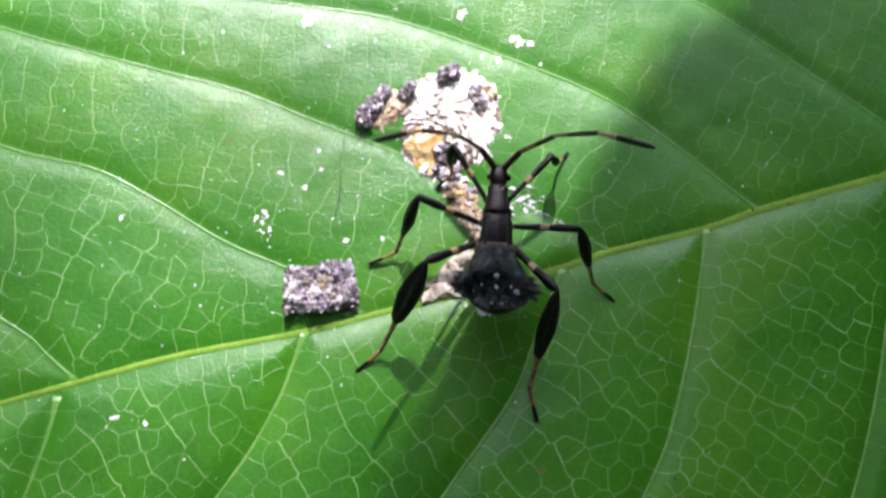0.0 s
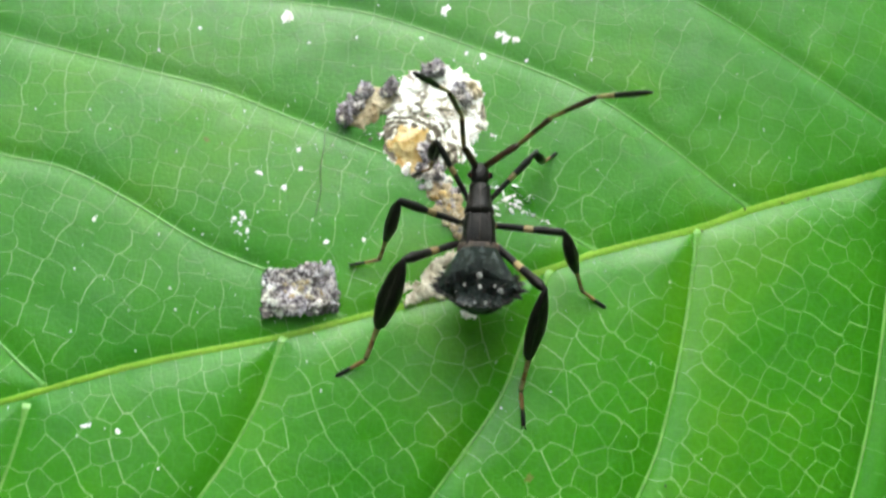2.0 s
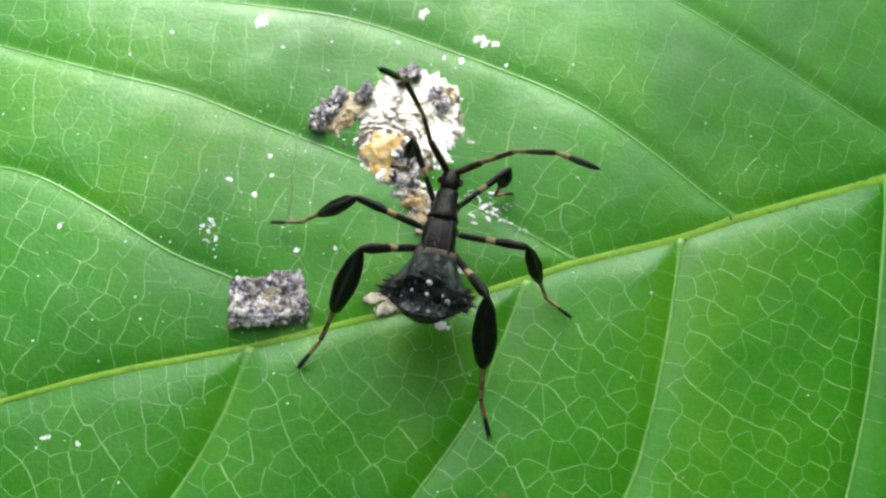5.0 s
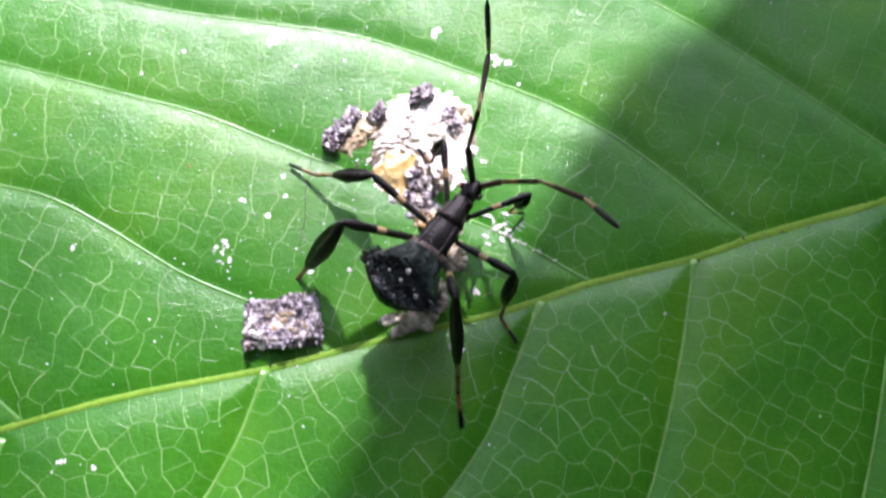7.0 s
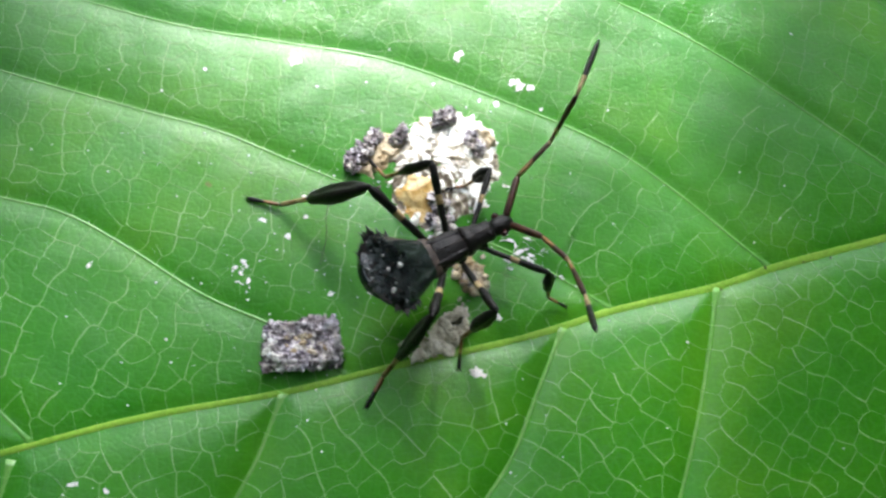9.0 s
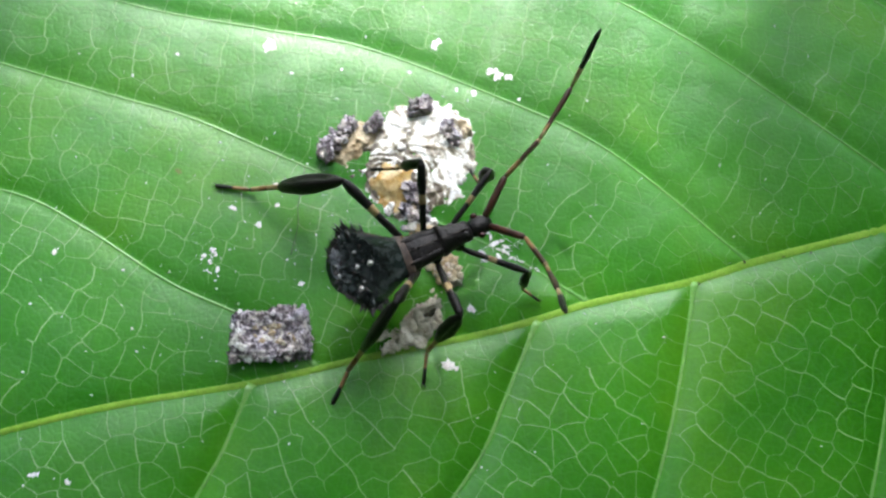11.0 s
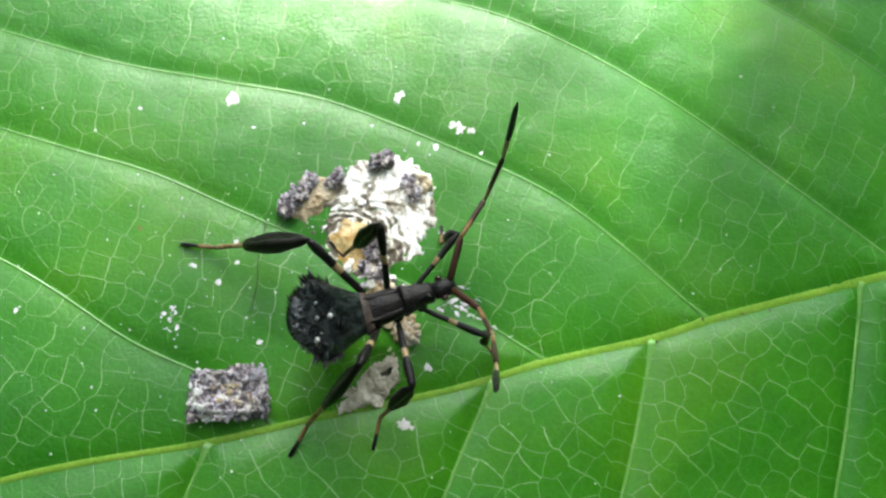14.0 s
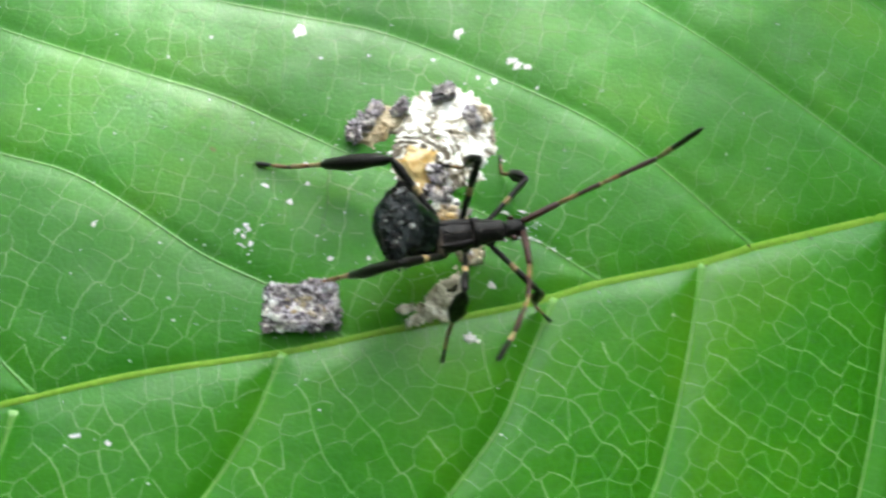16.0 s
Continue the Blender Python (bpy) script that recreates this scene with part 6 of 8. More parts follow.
    walk(limb['ML_femur'], [(0.00, mm(2.60, 1.45, -0.90, -49.7, -16.8, 76.2)), (0.50, mm(2.60, 1.45, -0.90, -56.4, -20.4, 83.3)),
        (1.00, mm(2.60, 1.45, -0.90, -53.5, -22.6, 84.0)), (1.50, mm(2.60, 1.45, -0.90, -56.8, -24.3, 84.3)),
        (2.00, mm(2.60, 1.45, -0.90, -50.1, -24.0, 81.1)), (2.50, mm(2.60, 1.45, -0.90, -44.3, -18.1, 76.0)),
        (3.00, mm(2.60, 1.45, -0.90, -38.3, -20.8, 76.8)), (3.50, mm(2.60, 1.45, -0.90, -56.5, -23.3, 84.1)),
        (4.00, mm(2.60, 1.45, -0.90, -51.9, -23.5, 76.0)), (4.50, mm(2.60, 1.45, -0.90, -63.5, -11.7, 81.7)),
        (5.00, mm(2.60, 1.45, -0.90, -63.0, -16.7, 80.8)), (5.50, mm(2.60, 1.45, -0.90, -62.6, -19.0, 80.6)),
        (6.00, mm(2.60, 1.45, -0.90, -62.8, -17.7, 81.2)), (6.50, mm(2.60, 1.45, -0.90, -63.6, -12.9, 82.7)),
        (7.00, mm(2.60, 1.45, -0.90, -64.5, -5.0, 85.0)), (7.50, mm(2.60, 1.45, -0.90, -65.7, -18.9, 83.8)),
        (8.00, mm(2.60, 1.45, -0.90, -54.9, -14.7, 95.5)), (8.50, mm(2.60, 1.45, -0.90, -78.6, -40.1, 99.6)),
        (9.00, mm(2.60, 1.45, -0.90, -61.1, -25.6, 78.1)), (9.50, mm(2.60, 1.45, -0.90, -62.2, -34.3, 74.9)),
        (10.00, mm(2.60, 1.45, -0.90, -65.0, -41.1, 72.6)), (10.50, mm(2.60, 1.45, -0.90, -70.8, -44.1, 72.3)),
        (11.00, mm(2.60, 1.45, -0.90, -78.0, -42.3, 73.5)), (11.50, mm(2.60, 1.45, -0.90, -83.8, -36.8, 74.0)),
        (12.00, mm(2.60, 1.45, -0.90, -87.9, -45.2, 83.4)), (12.50, mm(2.60, 1.45, -0.90, -95.8, -41.5, 84.2)),
        (13.00, mm(2.60, 1.45, -0.90, -99.2, -39.7, 92.4)), (13.50, mm(2.60, 1.45, -0.90, -86.2, -51.5, 94.6)),
        (14.00, mm(2.60, 1.45, -0.90, -82.0, -43.7, 82.4)), (14.50, mm(2.60, 1.45, -0.90, -90.1, -41.4, 99.2)),
        (15.00, mm(2.60, 1.45, -0.90, -83.1, -19.7, 79.8)), (15.50, mm(2.60, 1.45, -0.90, -91.0, -27.7, 60.0)),
        (16.00, mm(2.60, 1.45, -0.90, -81.6, -45.0, 68.8))])
    walk(limb['ML_tibia'], [(0.00, mm(4.23, 8.10, 1.17, -16.4, 49.8, 158.9)), (0.50, mm(3.39, 8.11, 1.59, -25.0, 55.1, 156.7)),
        (1.00, mm(3.29, 8.02, 1.85, -23.0, 53.3, 162.0)), (1.50, mm(3.25, 7.94, 2.04, -31.1, 54.4, 152.8)),
        (2.00, mm(3.61, 7.91, 2.01, -24.8, 49.8, 158.7)), (2.50, mm(4.25, 8.05, 1.32, -18.5, 44.2, 157.9)),
        (3.00, mm(4.12, 7.97, 1.64, -18.0, 39.5, 164.0)), (3.50, mm(3.28, 7.99, 1.93, -26.1, 55.6, 158.1)),
        (4.00, mm(4.19, 7.82, 1.96, -30.9, 48.7, 144.8)), (4.50, mm(3.61, 8.39, 0.55, -57.5, 35.5, 107.8)),
        (5.00, mm(3.69, 8.22, 1.16, -57.3, 36.5, 110.1)), (5.50, mm(3.71, 8.13, 1.43, -57.1, 36.6, 111.3)),
        (6.00, mm(3.64, 8.19, 1.28, -56.9, 37.0, 111.5)), (6.50, mm(3.49, 8.37, 0.70, -56.9, 37.6, 110.7)),
        (7.00, mm(3.23, 8.55, -0.27, -57.4, 37.2, 108.5)), (7.50, mm(3.33, 8.18, 1.41, -53.7, 48.9, 121.1)),
        (8.00, mm(1.94, 8.34, 0.92, -35.5, 46.8, 151.2)), (8.50, mm(1.69, 6.85, 3.71, -66.9, 67.3, 128.4)),
        (9.00, mm(3.93, 7.77, 2.19, -39.7, 55.5, 136.4)), (9.50, mm(4.14, 7.16, 3.14, -44.3, 57.4, 132.3)),
        (10.00, mm(4.21, 6.59, 3.81, -51.1, 59.6, 124.4)), (10.50, mm(4.16, 6.35, 4.08, -58.4, 63.2, 114.7)),
        (11.00, mm(4.10, 6.52, 3.92, -65.0, 68.6, 105.2)), (11.50, mm(4.18, 6.96, 3.39, -87.3, 60.7, -179.6)),
        (12.00, mm(3.18, 6.46, 4.18, -94.4, 63.8, 176.7)), (12.50, mm(3.14, 6.78, 3.85, -92.0, 63.5, -178.2)),
        (13.00, mm(2.37, 6.95, 3.68, -93.6, 64.6, -178.8)), (13.50, mm(2.24, 5.89, 4.70, -90.9, 61.7, -173.6)),
        (14.00, mm(3.29, 6.58, 4.04, -92.7, 61.4, 180.0)), (14.50, mm(1.74, 6.75, 3.83, -86.5, 60.3, -165.0)),
        (15.00, mm(3.80, 8.08, 1.52, -88.6, 62.0, -167.3)), (15.50, mm(5.77, 6.94, 2.43, -93.9, 77.2, 55.8)),
        (16.00, mm(4.43, 6.17, 4.16, -62.6, 77.0, 101.7))])
    walk(limb['ML_tarsus'], [(0.00, mm(-0.07, 9.76, -4.28, -1.4, 10.3, 116.6)), (0.50, mm(-0.37, 9.73, -4.26, -1.5, 15.4, 119.8)),
        (1.00, mm(-0.76, 9.34, -3.88, -2.2, 17.7, 106.6)), (1.50, mm(-0.45, 9.85, -3.76, -2.0, 18.1, 110.8)),
        (2.00, mm(-0.68, 9.59, -3.45, -3.0, 14.0, 99.9)), (2.50, mm(-0.50, 9.98, -3.66, -0.9, 7.9, 105.7)),
        (3.00, mm(-1.18, 9.49, -2.90, -1.5, 7.2, 99.9)), (3.50, mm(-0.47, 9.50, -3.97, -2.5, 14.1, 106.9)),
        (4.00, mm(0.33, 10.53, -3.41, -3.3, 9.3, 104.0)), (4.50, mm(1.84, 13.92, -3.60, -2.1, 6.8, 97.5)),
        (5.00, mm(1.72, 13.61, -3.09, -2.6, 9.1, 97.3)), (5.50, mm(1.63, 13.47, -2.83, -3.1, 11.4, 96.9)),
        (6.00, mm(1.56, 13.50, -3.02, -3.6, 13.5, 96.3)), (6.50, mm(1.50, 13.67, -3.66, -4.2, 15.5, 95.7)),
        (7.00, mm(1.42, 13.94, -4.60, -4.7, 17.3, 95.3)), (7.50, mm(0.90, 12.21, -3.97, -5.6, 19.5, 90.4)),
        (8.00, mm(-2.34, 10.70, -4.29, -8.3, 23.1, 96.3)), (8.50, mm(-0.02, 9.00, -2.88, -9.2, 22.6, 120.1)),
        (9.00, mm(0.99, 10.56, -3.69, -5.0, 19.7, 95.5)), (9.50, mm(1.55, 10.00, -2.88, -4.7, 25.3, 104.5)),
        (10.00, mm(2.17, 9.58, -2.35, -4.0, 30.6, 115.3)), (10.50, mm(2.81, 9.27, -2.29, -2.8, 35.0, 127.9)),
        (11.00, mm(3.42, 9.04, -2.73, -1.2, 37.7, 141.4)), (11.50, mm(0.68, 6.94, -2.84, -2.1, 44.2, 100.5)),
        (12.00, mm(0.03, 6.64, -2.23, -8.7, 52.1, 97.5)), (12.50, mm(-0.05, 6.68, -2.55, -6.0, 37.5, 103.9)),
        (13.00, mm(-0.69, 6.89, -2.78, -7.1, 32.2, 104.4)), (13.50, mm(-1.12, 5.51, -1.60, -4.9, 53.3, 107.3)),
        (14.00, mm(-0.13, 6.58, -2.24, -3.5, 38.1, 104.0)), (14.50, mm(-1.68, 5.83, -2.38, -1.5, 47.1, 114.8)),
        (15.00, mm(0.52, 7.34, -4.79, -2.9, 10.1, 114.9)), (15.50, mm(6.66, 8.25, -4.54, 3.0, -1.4, -177.4)),
        (16.00, mm(4.10, 7.74, -2.80, 1.5, 48.4, 139.5))])
    walk(limb['MR_femur'], [(0.00, mm(2.60, -1.45, -0.90, -123.6, -17.6, -93.4)), (0.50, mm(2.60, -1.45, -0.90, -124.1, -16.9, -93.8)),
        (1.00, mm(2.60, -1.45, -0.90, -120.4, -20.6, -97.0)), (1.50, mm(2.60, -1.45, -0.90, -118.6, -16.4, -98.9)),
        (2.00, mm(2.60, -1.45, -0.90, -124.2, -15.5, -99.4)), (2.50, mm(2.60, -1.45, -0.90, -127.7, -16.9, -93.9)),
        (3.00, mm(2.60, -1.45, -0.90, -129.4, -14.8, -95.0)), (3.50, mm(2.60, -1.45, -0.90, -111.5, -13.4, -95.5)),
        (4.00, mm(2.60, -1.45, -0.90, -111.9, -10.0, -101.8)), (4.50, mm(2.60, -1.45, -0.90, -111.4, -7.3, -98.8)),
        (5.00, mm(2.60, -1.45, -0.90, -109.6, -17.9, -96.2)), (5.50, mm(2.60, -1.45, -0.90, -108.6, -25.6, -94.6)),
        (6.00, mm(2.60, -1.45, -0.90, -107.7, -29.6, -93.9)), (6.50, mm(2.60, -1.45, -0.90, -106.5, -29.5, -93.9)),
        (7.00, mm(2.60, -1.45, -0.90, -105.5, -26.4, -94.3)), (7.50, mm(2.60, -1.45, -0.90, -103.3, -32.8, -88.8)),
        (8.00, mm(2.60, -1.45, -0.90, -80.5, -21.2, -89.9)), (8.50, mm(2.60, -1.45, -0.90, -100.8, -25.4, -90.3)),
        (9.00, mm(2.60, -1.45, -0.90, -110.3, -28.7, -94.7)), (9.50, mm(2.60, -1.45, -0.90, -113.4, -34.0, -94.7)),
        (10.00, mm(2.60, -1.45, -0.90, -115.3, -36.8, -95.1)), (10.50, mm(2.60, -1.45, -0.90, -115.0, -36.1, -96.8)),
        (11.00, mm(2.60, -1.45, -0.90, -112.9, -32.1, -99.7)), (11.50, mm(2.60, -1.45, -0.90, -110.4, -26.2, -102.7)),
        (12.00, mm(2.60, -1.45, -0.90, -104.8, -18.3, -103.3)), (12.50, mm(2.60, -1.45, -0.90, -104.2, -24.4, -100.7)),
        (13.00, mm(2.60, -1.45, -0.90, -111.4, -19.2, -98.0)), (13.50, mm(2.60, -1.45, -0.90, -117.4, -19.9, -90.9)),
        (14.00, mm(2.60, -1.45, -0.90, -113.8, -20.7, -99.3)), (14.50, mm(2.60, -1.45, -0.90, -111.6, -27.8, -91.0)),
        (15.00, mm(2.60, -1.45, -0.90, -98.3, -20.7, -98.0)), (15.50, mm(2.60, -1.45, -0.90, -87.1, -45.7, -108.5)),
        (16.00, mm(2.60, -1.45, -0.90, -91.2, -43.4, -109.6))])
    walk(limb['MR_tibia'], [(0.00, mm(2.20, -8.26, 1.27, -141.5, 47.6, -147.7)), (0.50, mm(2.14, -8.28, 1.18, -141.8, 46.9, -147.8)),
        (1.00, mm(1.79, -8.10, 1.62, -136.1, 49.0, -146.8)), (1.50, mm(1.54, -8.23, 1.12, -135.9, 50.3, -146.1)),
        (2.00, mm(1.48, -8.25, 1.01, -139.5, 44.5, -149.1)), (2.50, mm(2.14, -8.28, 1.18, -145.9, 45.0, -152.8)),
        (3.00, mm(1.99, -8.34, 0.93, -146.3, 42.4, -152.2)), (3.50, mm(1.93, -8.38, 0.76, -130.8, 56.9, -136.6)),
        (4.00, mm(1.16, -8.35, 0.35, -129.6, 54.9, -139.9)), (4.50, mm(1.51, -8.46, 0.02, -126.2, 52.1, -131.7)),
        (5.00, mm(1.87, -8.22, 1.30, -125.0, 56.1, -132.6)), (5.50, mm(2.09, -7.88, 2.20, -124.1, 59.1, -133.0)),
        (6.00, mm(2.18, -7.66, 2.63, -124.7, 62.4, -134.3)), (6.50, mm(2.17, -7.66, 2.62, -128.1, 66.3, -137.9)),
        (7.00, mm(2.11, -7.84, 2.28, -134.3, 70.0, -143.9)), (7.50, mm(2.72, -7.47, 2.97, -121.4, 68.1, -125.6)),
        (8.00, mm(2.61, -8.12, 1.69, -60.2, 72.0, -57.9)), (8.50, mm(2.57, -7.92, 2.17, -144.6, 78.0, -148.9)),
        (9.00, mm(2.08, -7.70, 2.54, -177.7, 72.3, 167.6)), (9.50, mm(2.12, -7.36, 3.11, -159.7, 69.5, -176.7)),
        (10.00, mm(2.09, -7.16, 3.39, -149.1, 66.5, -167.7)), (10.50, mm(1.91, -7.19, 3.31, -144.4, 65.1, -163.9)),
        (11.00, mm(1.58, -7.43, 2.90, -142.9, 65.6, -162.6)), (11.50, mm(1.18, -7.71, 2.26, -141.7, 66.5, -161.3)),
        (12.00, mm(1.04, -8.06, 1.35, -136.6, 70.4, -152.9)), (12.50, mm(1.39, -7.85, 2.06, -127.6, 68.6, -142.3)),
        (13.00, mm(1.66, -8.14, 1.46, -139.2, 62.9, -151.3)), (13.50, mm(2.50, -8.18, 1.54, -143.2, 57.3, -149.3)),
        (14.00, mm(1.51, -8.06, 1.63, -147.2, 63.4, -162.4)), (14.50, mm(2.49, -7.78, 2.44, -128.3, 58.4, -135.4)),
        (15.00, mm(1.67, -8.08, 1.64, -134.5, 78.8, -144.9)), (15.50, mm(1.02, -6.19, 4.22, -85.7, 61.6, -102.7)),
        (16.00, mm(0.85, -6.35, 4.01, -92.2, 66.0, -112.5))])
    walk(limb['MR_tarsus'], [(0.00, mm(-1.87, -10.84, -4.01, 1.8, 12.2, -124.1)), (0.50, mm(-1.99, -10.88, -4.04, 2.2, 15.0, -117.1)),
        (1.00, mm(-2.13, -10.67, -3.77, 2.5, 15.7, -114.6)), (1.50, mm(-2.25, -10.78, -4.38, 1.2, 16.1, -114.0)),
        (2.00, mm(-2.89, -10.87, -4.00, 1.9, 15.8, -119.0)), (2.50, mm(-2.36, -10.59, -3.87, -0.1, 15.3, -116.3)),
        (3.00, mm(-2.67, -10.80, -3.89, -0.5, 14.9, -116.6)), (3.50, mm(-0.90, -11.06, -5.23, 0.3, 12.1, -119.2)),
        (4.00, mm(-1.98, -11.00, -5.49, 0.2, 7.0, -119.1)), (4.50, mm(-1.41, -11.74, -5.62, 0.0, 3.5, -118.3)),
        (5.00, mm(-0.83, -11.15, -4.63, 1.2, 2.5, -117.7)), (5.50, mm(-0.42, -10.57, -3.93, 2.3, 1.5, -117.1)),
        (6.00, mm(-0.14, -10.03, -3.70, 3.4, 0.5, -116.6)), (6.50, mm(0.04, -9.59, -3.92, 4.5, -0.6, -116.1)),
        (7.00, mm(0.14, -9.28, -4.43, 5.6, -1.7, -115.4)), (7.50, mm(1.17, -9.63, -3.66, 5.6, 15.9, -100.1)),
        (8.00, mm(3.78, -9.99, -5.10, 7.5, 4.1, -86.1)), (8.50, mm(1.30, -8.68, -4.82, 6.3, 12.4, -101.7)),
        (9.00, mm(-0.04, -7.24, -4.26, 3.0, 30.6, -119.6)), (9.50, mm(-0.38, -7.50, -3.58, 2.8, 26.8, -119.6)),
        (10.00, mm(-0.69, -7.76, -3.16, 2.7, 23.0, -119.5)), (10.50, mm(-0.98, -8.03, -3.17, 2.5, 19.2, -119.5)),
        (11.00, mm(-1.24, -8.31, -3.60, 2.4, 15.5, -119.4)), (11.50, mm(-1.51, -8.62, -4.29, 2.3, 11.7, -119.3)),
        (12.00, mm(-1.09, -9.15, -5.39, 3.4, 10.5, -119.4)), (12.50, mm(-0.67, -9.45, -4.59, 3.7, 13.4, -114.2)),
        (13.00, mm(-1.19, -9.71, -4.90, 4.3, 13.5, -115.6)), (13.50, mm(-0.82, -10.15, -4.48, 2.3, 10.2, -113.0)),
        (14.00, mm(-1.54, -9.03, -4.76, 1.4, 5.8, -120.5)), (14.50, mm(-0.18, -10.41, -3.64, 2.2, 14.0, -107.1)),
        (15.00, mm(0.54, -8.87, -5.37, 2.9, 5.9, -116.9)), (15.50, mm(0.27, -9.51, -2.06, 2.8, 30.0, -104.9)),
        (16.00, mm(-0.26, -9.03, -2.52, 1.5, 36.6, -104.7))])
    walk(limb['HL_femur'], [(0.00, mm(0.60, 1.60, -0.80, -68.1, -33.5, 123.8)), (0.50, mm(0.60, 1.60, -0.80, -69.7, -30.7, 127.2)),
        (1.00, mm(0.60, 1.60, -0.80, -69.4, -31.9, 125.8)), (1.50, mm(0.60, 1.60, -0.80, -69.2, -30.1, 124.9)),
        (2.00, mm(0.60, 1.60, -0.80, -61.8, -33.0, 120.8)), (2.50, mm(0.60, 1.60, -0.80, -62.6, -36.4, 115.9)),
        (3.00, mm(0.60, 1.60, -0.80, -67.0, -42.2, 122.5)), (3.50, mm(0.60, 1.60, -0.80, -70.3, -33.3, 124.4)),
        (4.00, mm(0.60, 1.60, -0.80, -63.8, -36.1, 116.9)), (4.50, mm(0.60, 1.60, -0.80, -69.5, -41.7, 124.9)),
        (5.00, mm(0.60, 1.60, -0.80, -67.0, -44.7, 121.6)), (5.50, mm(0.60, 1.60, -0.80, -66.5, -44.7, 119.5)),
        (6.00, mm(0.60, 1.60, -0.80, -68.1, -40.7, 119.4)), (6.50, mm(0.60, 1.60, -0.80, -70.3, -33.0, 120.6)),
        (7.00, mm(0.60, 1.60, -0.80, -71.7, -23.4, 122.3)), (7.50, mm(0.60, 1.60, -0.80, -66.8, -21.5, 123.4)),
        (8.00, mm(0.60, 1.60, -0.80, -52.1, -22.5, 126.3)), (8.50, mm(0.60, 1.60, -0.80, -80.7, -32.9, 121.6)),
        (9.00, mm(0.60, 1.60, -0.80, -68.9, -24.5, 116.8)), (9.50, mm(0.60, 1.60, -0.80, -67.3, -22.8, 116.3)),
        (10.00, mm(0.60, 1.60, -0.80, -65.8, -20.9, 115.9)), (10.50, mm(0.60, 1.60, -0.80, -64.2, -19.1, 115.6)),
        (11.00, mm(0.60, 1.60, -0.80, -62.6, -17.1, 115.3)), (11.50, mm(0.60, 1.60, -0.80, -61.0, -15.0, 115.2)),
        (12.00, mm(0.60, 1.60, -0.80, -64.3, -19.0, 118.9)), (12.50, mm(0.60, 1.60, -0.80, -63.7, -22.4, 121.2)),
        (13.00, mm(0.60, 1.60, -0.80, -62.1, -17.0, 126.6)), (13.50, mm(0.60, 1.60, -0.80, -67.8, -23.2, 132.5)),
        (14.00, mm(0.60, 1.60, -0.80, -61.5, -22.7, 122.1)), (14.50, mm(0.60, 1.60, -0.80, -57.8, -17.3, 133.2)),
        (15.00, mm(0.60, 1.60, -0.80, -53.7, -9.3, 126.6)), (15.50, mm(0.60, 1.60, -0.80, -42.8, -10.9, 123.6)),
        (16.00, mm(0.60, 1.60, -0.80, -39.8, -9.7, 120.0))])
    walk(limb['HL_tibia'], [(0.00, mm(-3.02, 7.01, 3.51, -64.7, 43.3, 154.2)), (0.50, mm(-3.46, 6.95, 3.19, -64.2, 46.8, 157.2)),
        (1.00, mm(-3.27, 6.98, 3.33, -64.0, 47.1, 156.7)), (1.50, mm(-3.27, 7.14, 3.12, -64.0, 45.5, 154.9)),
        (2.00, mm(-2.75, 7.22, 3.46, -59.0, 39.8, 158.1)), (2.50, mm(-2.15, 7.25, 3.83, -60.3, 41.7, 153.8)),
        (3.00, mm(-2.51, 6.48, 4.44, -68.4, 38.0, 152.1)), (3.50, mm(-3.09, 6.99, 3.48, -64.9, 48.4, 154.8)),
        (4.00, mm(-2.25, 7.22, 3.80, -59.5, 45.3, 155.9)), (4.50, mm(-2.73, 6.38, 4.39, -67.8, 46.2, 155.2)),
        (5.00, mm(-2.30, 6.33, 4.69, -65.2, 48.5, 157.2)), (5.50, mm(-2.13, 6.43, 4.69, -63.2, 51.0, 157.9)),
        (6.00, mm(-2.31, 6.76, 4.29, -61.0, 54.4, 158.3)), (6.50, mm(-2.74, 7.23, 3.45, -58.0, 57.8, 159.6)),
        (7.00, mm(-3.23, 7.66, 2.30, -54.4, 60.3, 161.6)), (7.50, mm(-3.40, 7.67, 2.06, -46.2, 58.0, 171.5)),
        (8.00, mm(-3.67, 7.41, 2.19, -31.4, 48.4, -166.3)), (8.50, mm(-2.84, 7.18, 3.44, -79.4, 42.5, 134.0)),
        (9.00, mm(-2.61, 7.94, 2.44, -63.7, 42.1, 144.3)), (9.50, mm(-2.59, 8.05, 2.22, -61.9, 41.1, 144.9)),
        (10.00, mm(-2.58, 8.16, 1.99, -60.0, 40.1, 145.4)), (10.50, mm(-2.58, 8.26, 1.75, -58.1, 39.0, 145.9)),
        (11.00, mm(-2.59, 8.34, 1.49, -56.2, 37.8, 146.3)), (11.50, mm(-2.62, 8.42, 1.22, -54.3, 36.6, 146.6)),
        (12.00, mm(-2.96, 8.06, 1.75, -57.5, 40.3, 150.1)), (12.50, mm(-3.13, 7.78, 2.17, -56.8, 41.6, 155.3)),
        (13.00, mm(-3.85, 7.60, 1.48, -54.3, 40.0, 160.1)), (13.50, mm(-4.24, 6.89, 2.28, -62.1, 42.1, 161.1)),
        (14.00, mm(-3.23, 7.70, 2.22, -57.5, 35.0, 154.0)), (14.50, mm(-4.50, 7.04, 1.53, -50.6, 36.9, 170.0)),
        (15.00, mm(-4.00, 7.78, 0.47, -44.1, 35.5, 164.4)), (15.50, mm(-3.64, 7.99, 0.68, -33.5, 30.2, 172.4)),
        (16.00, mm(-3.25, 8.26, 0.52, -31.9, 26.9, 167.4))])
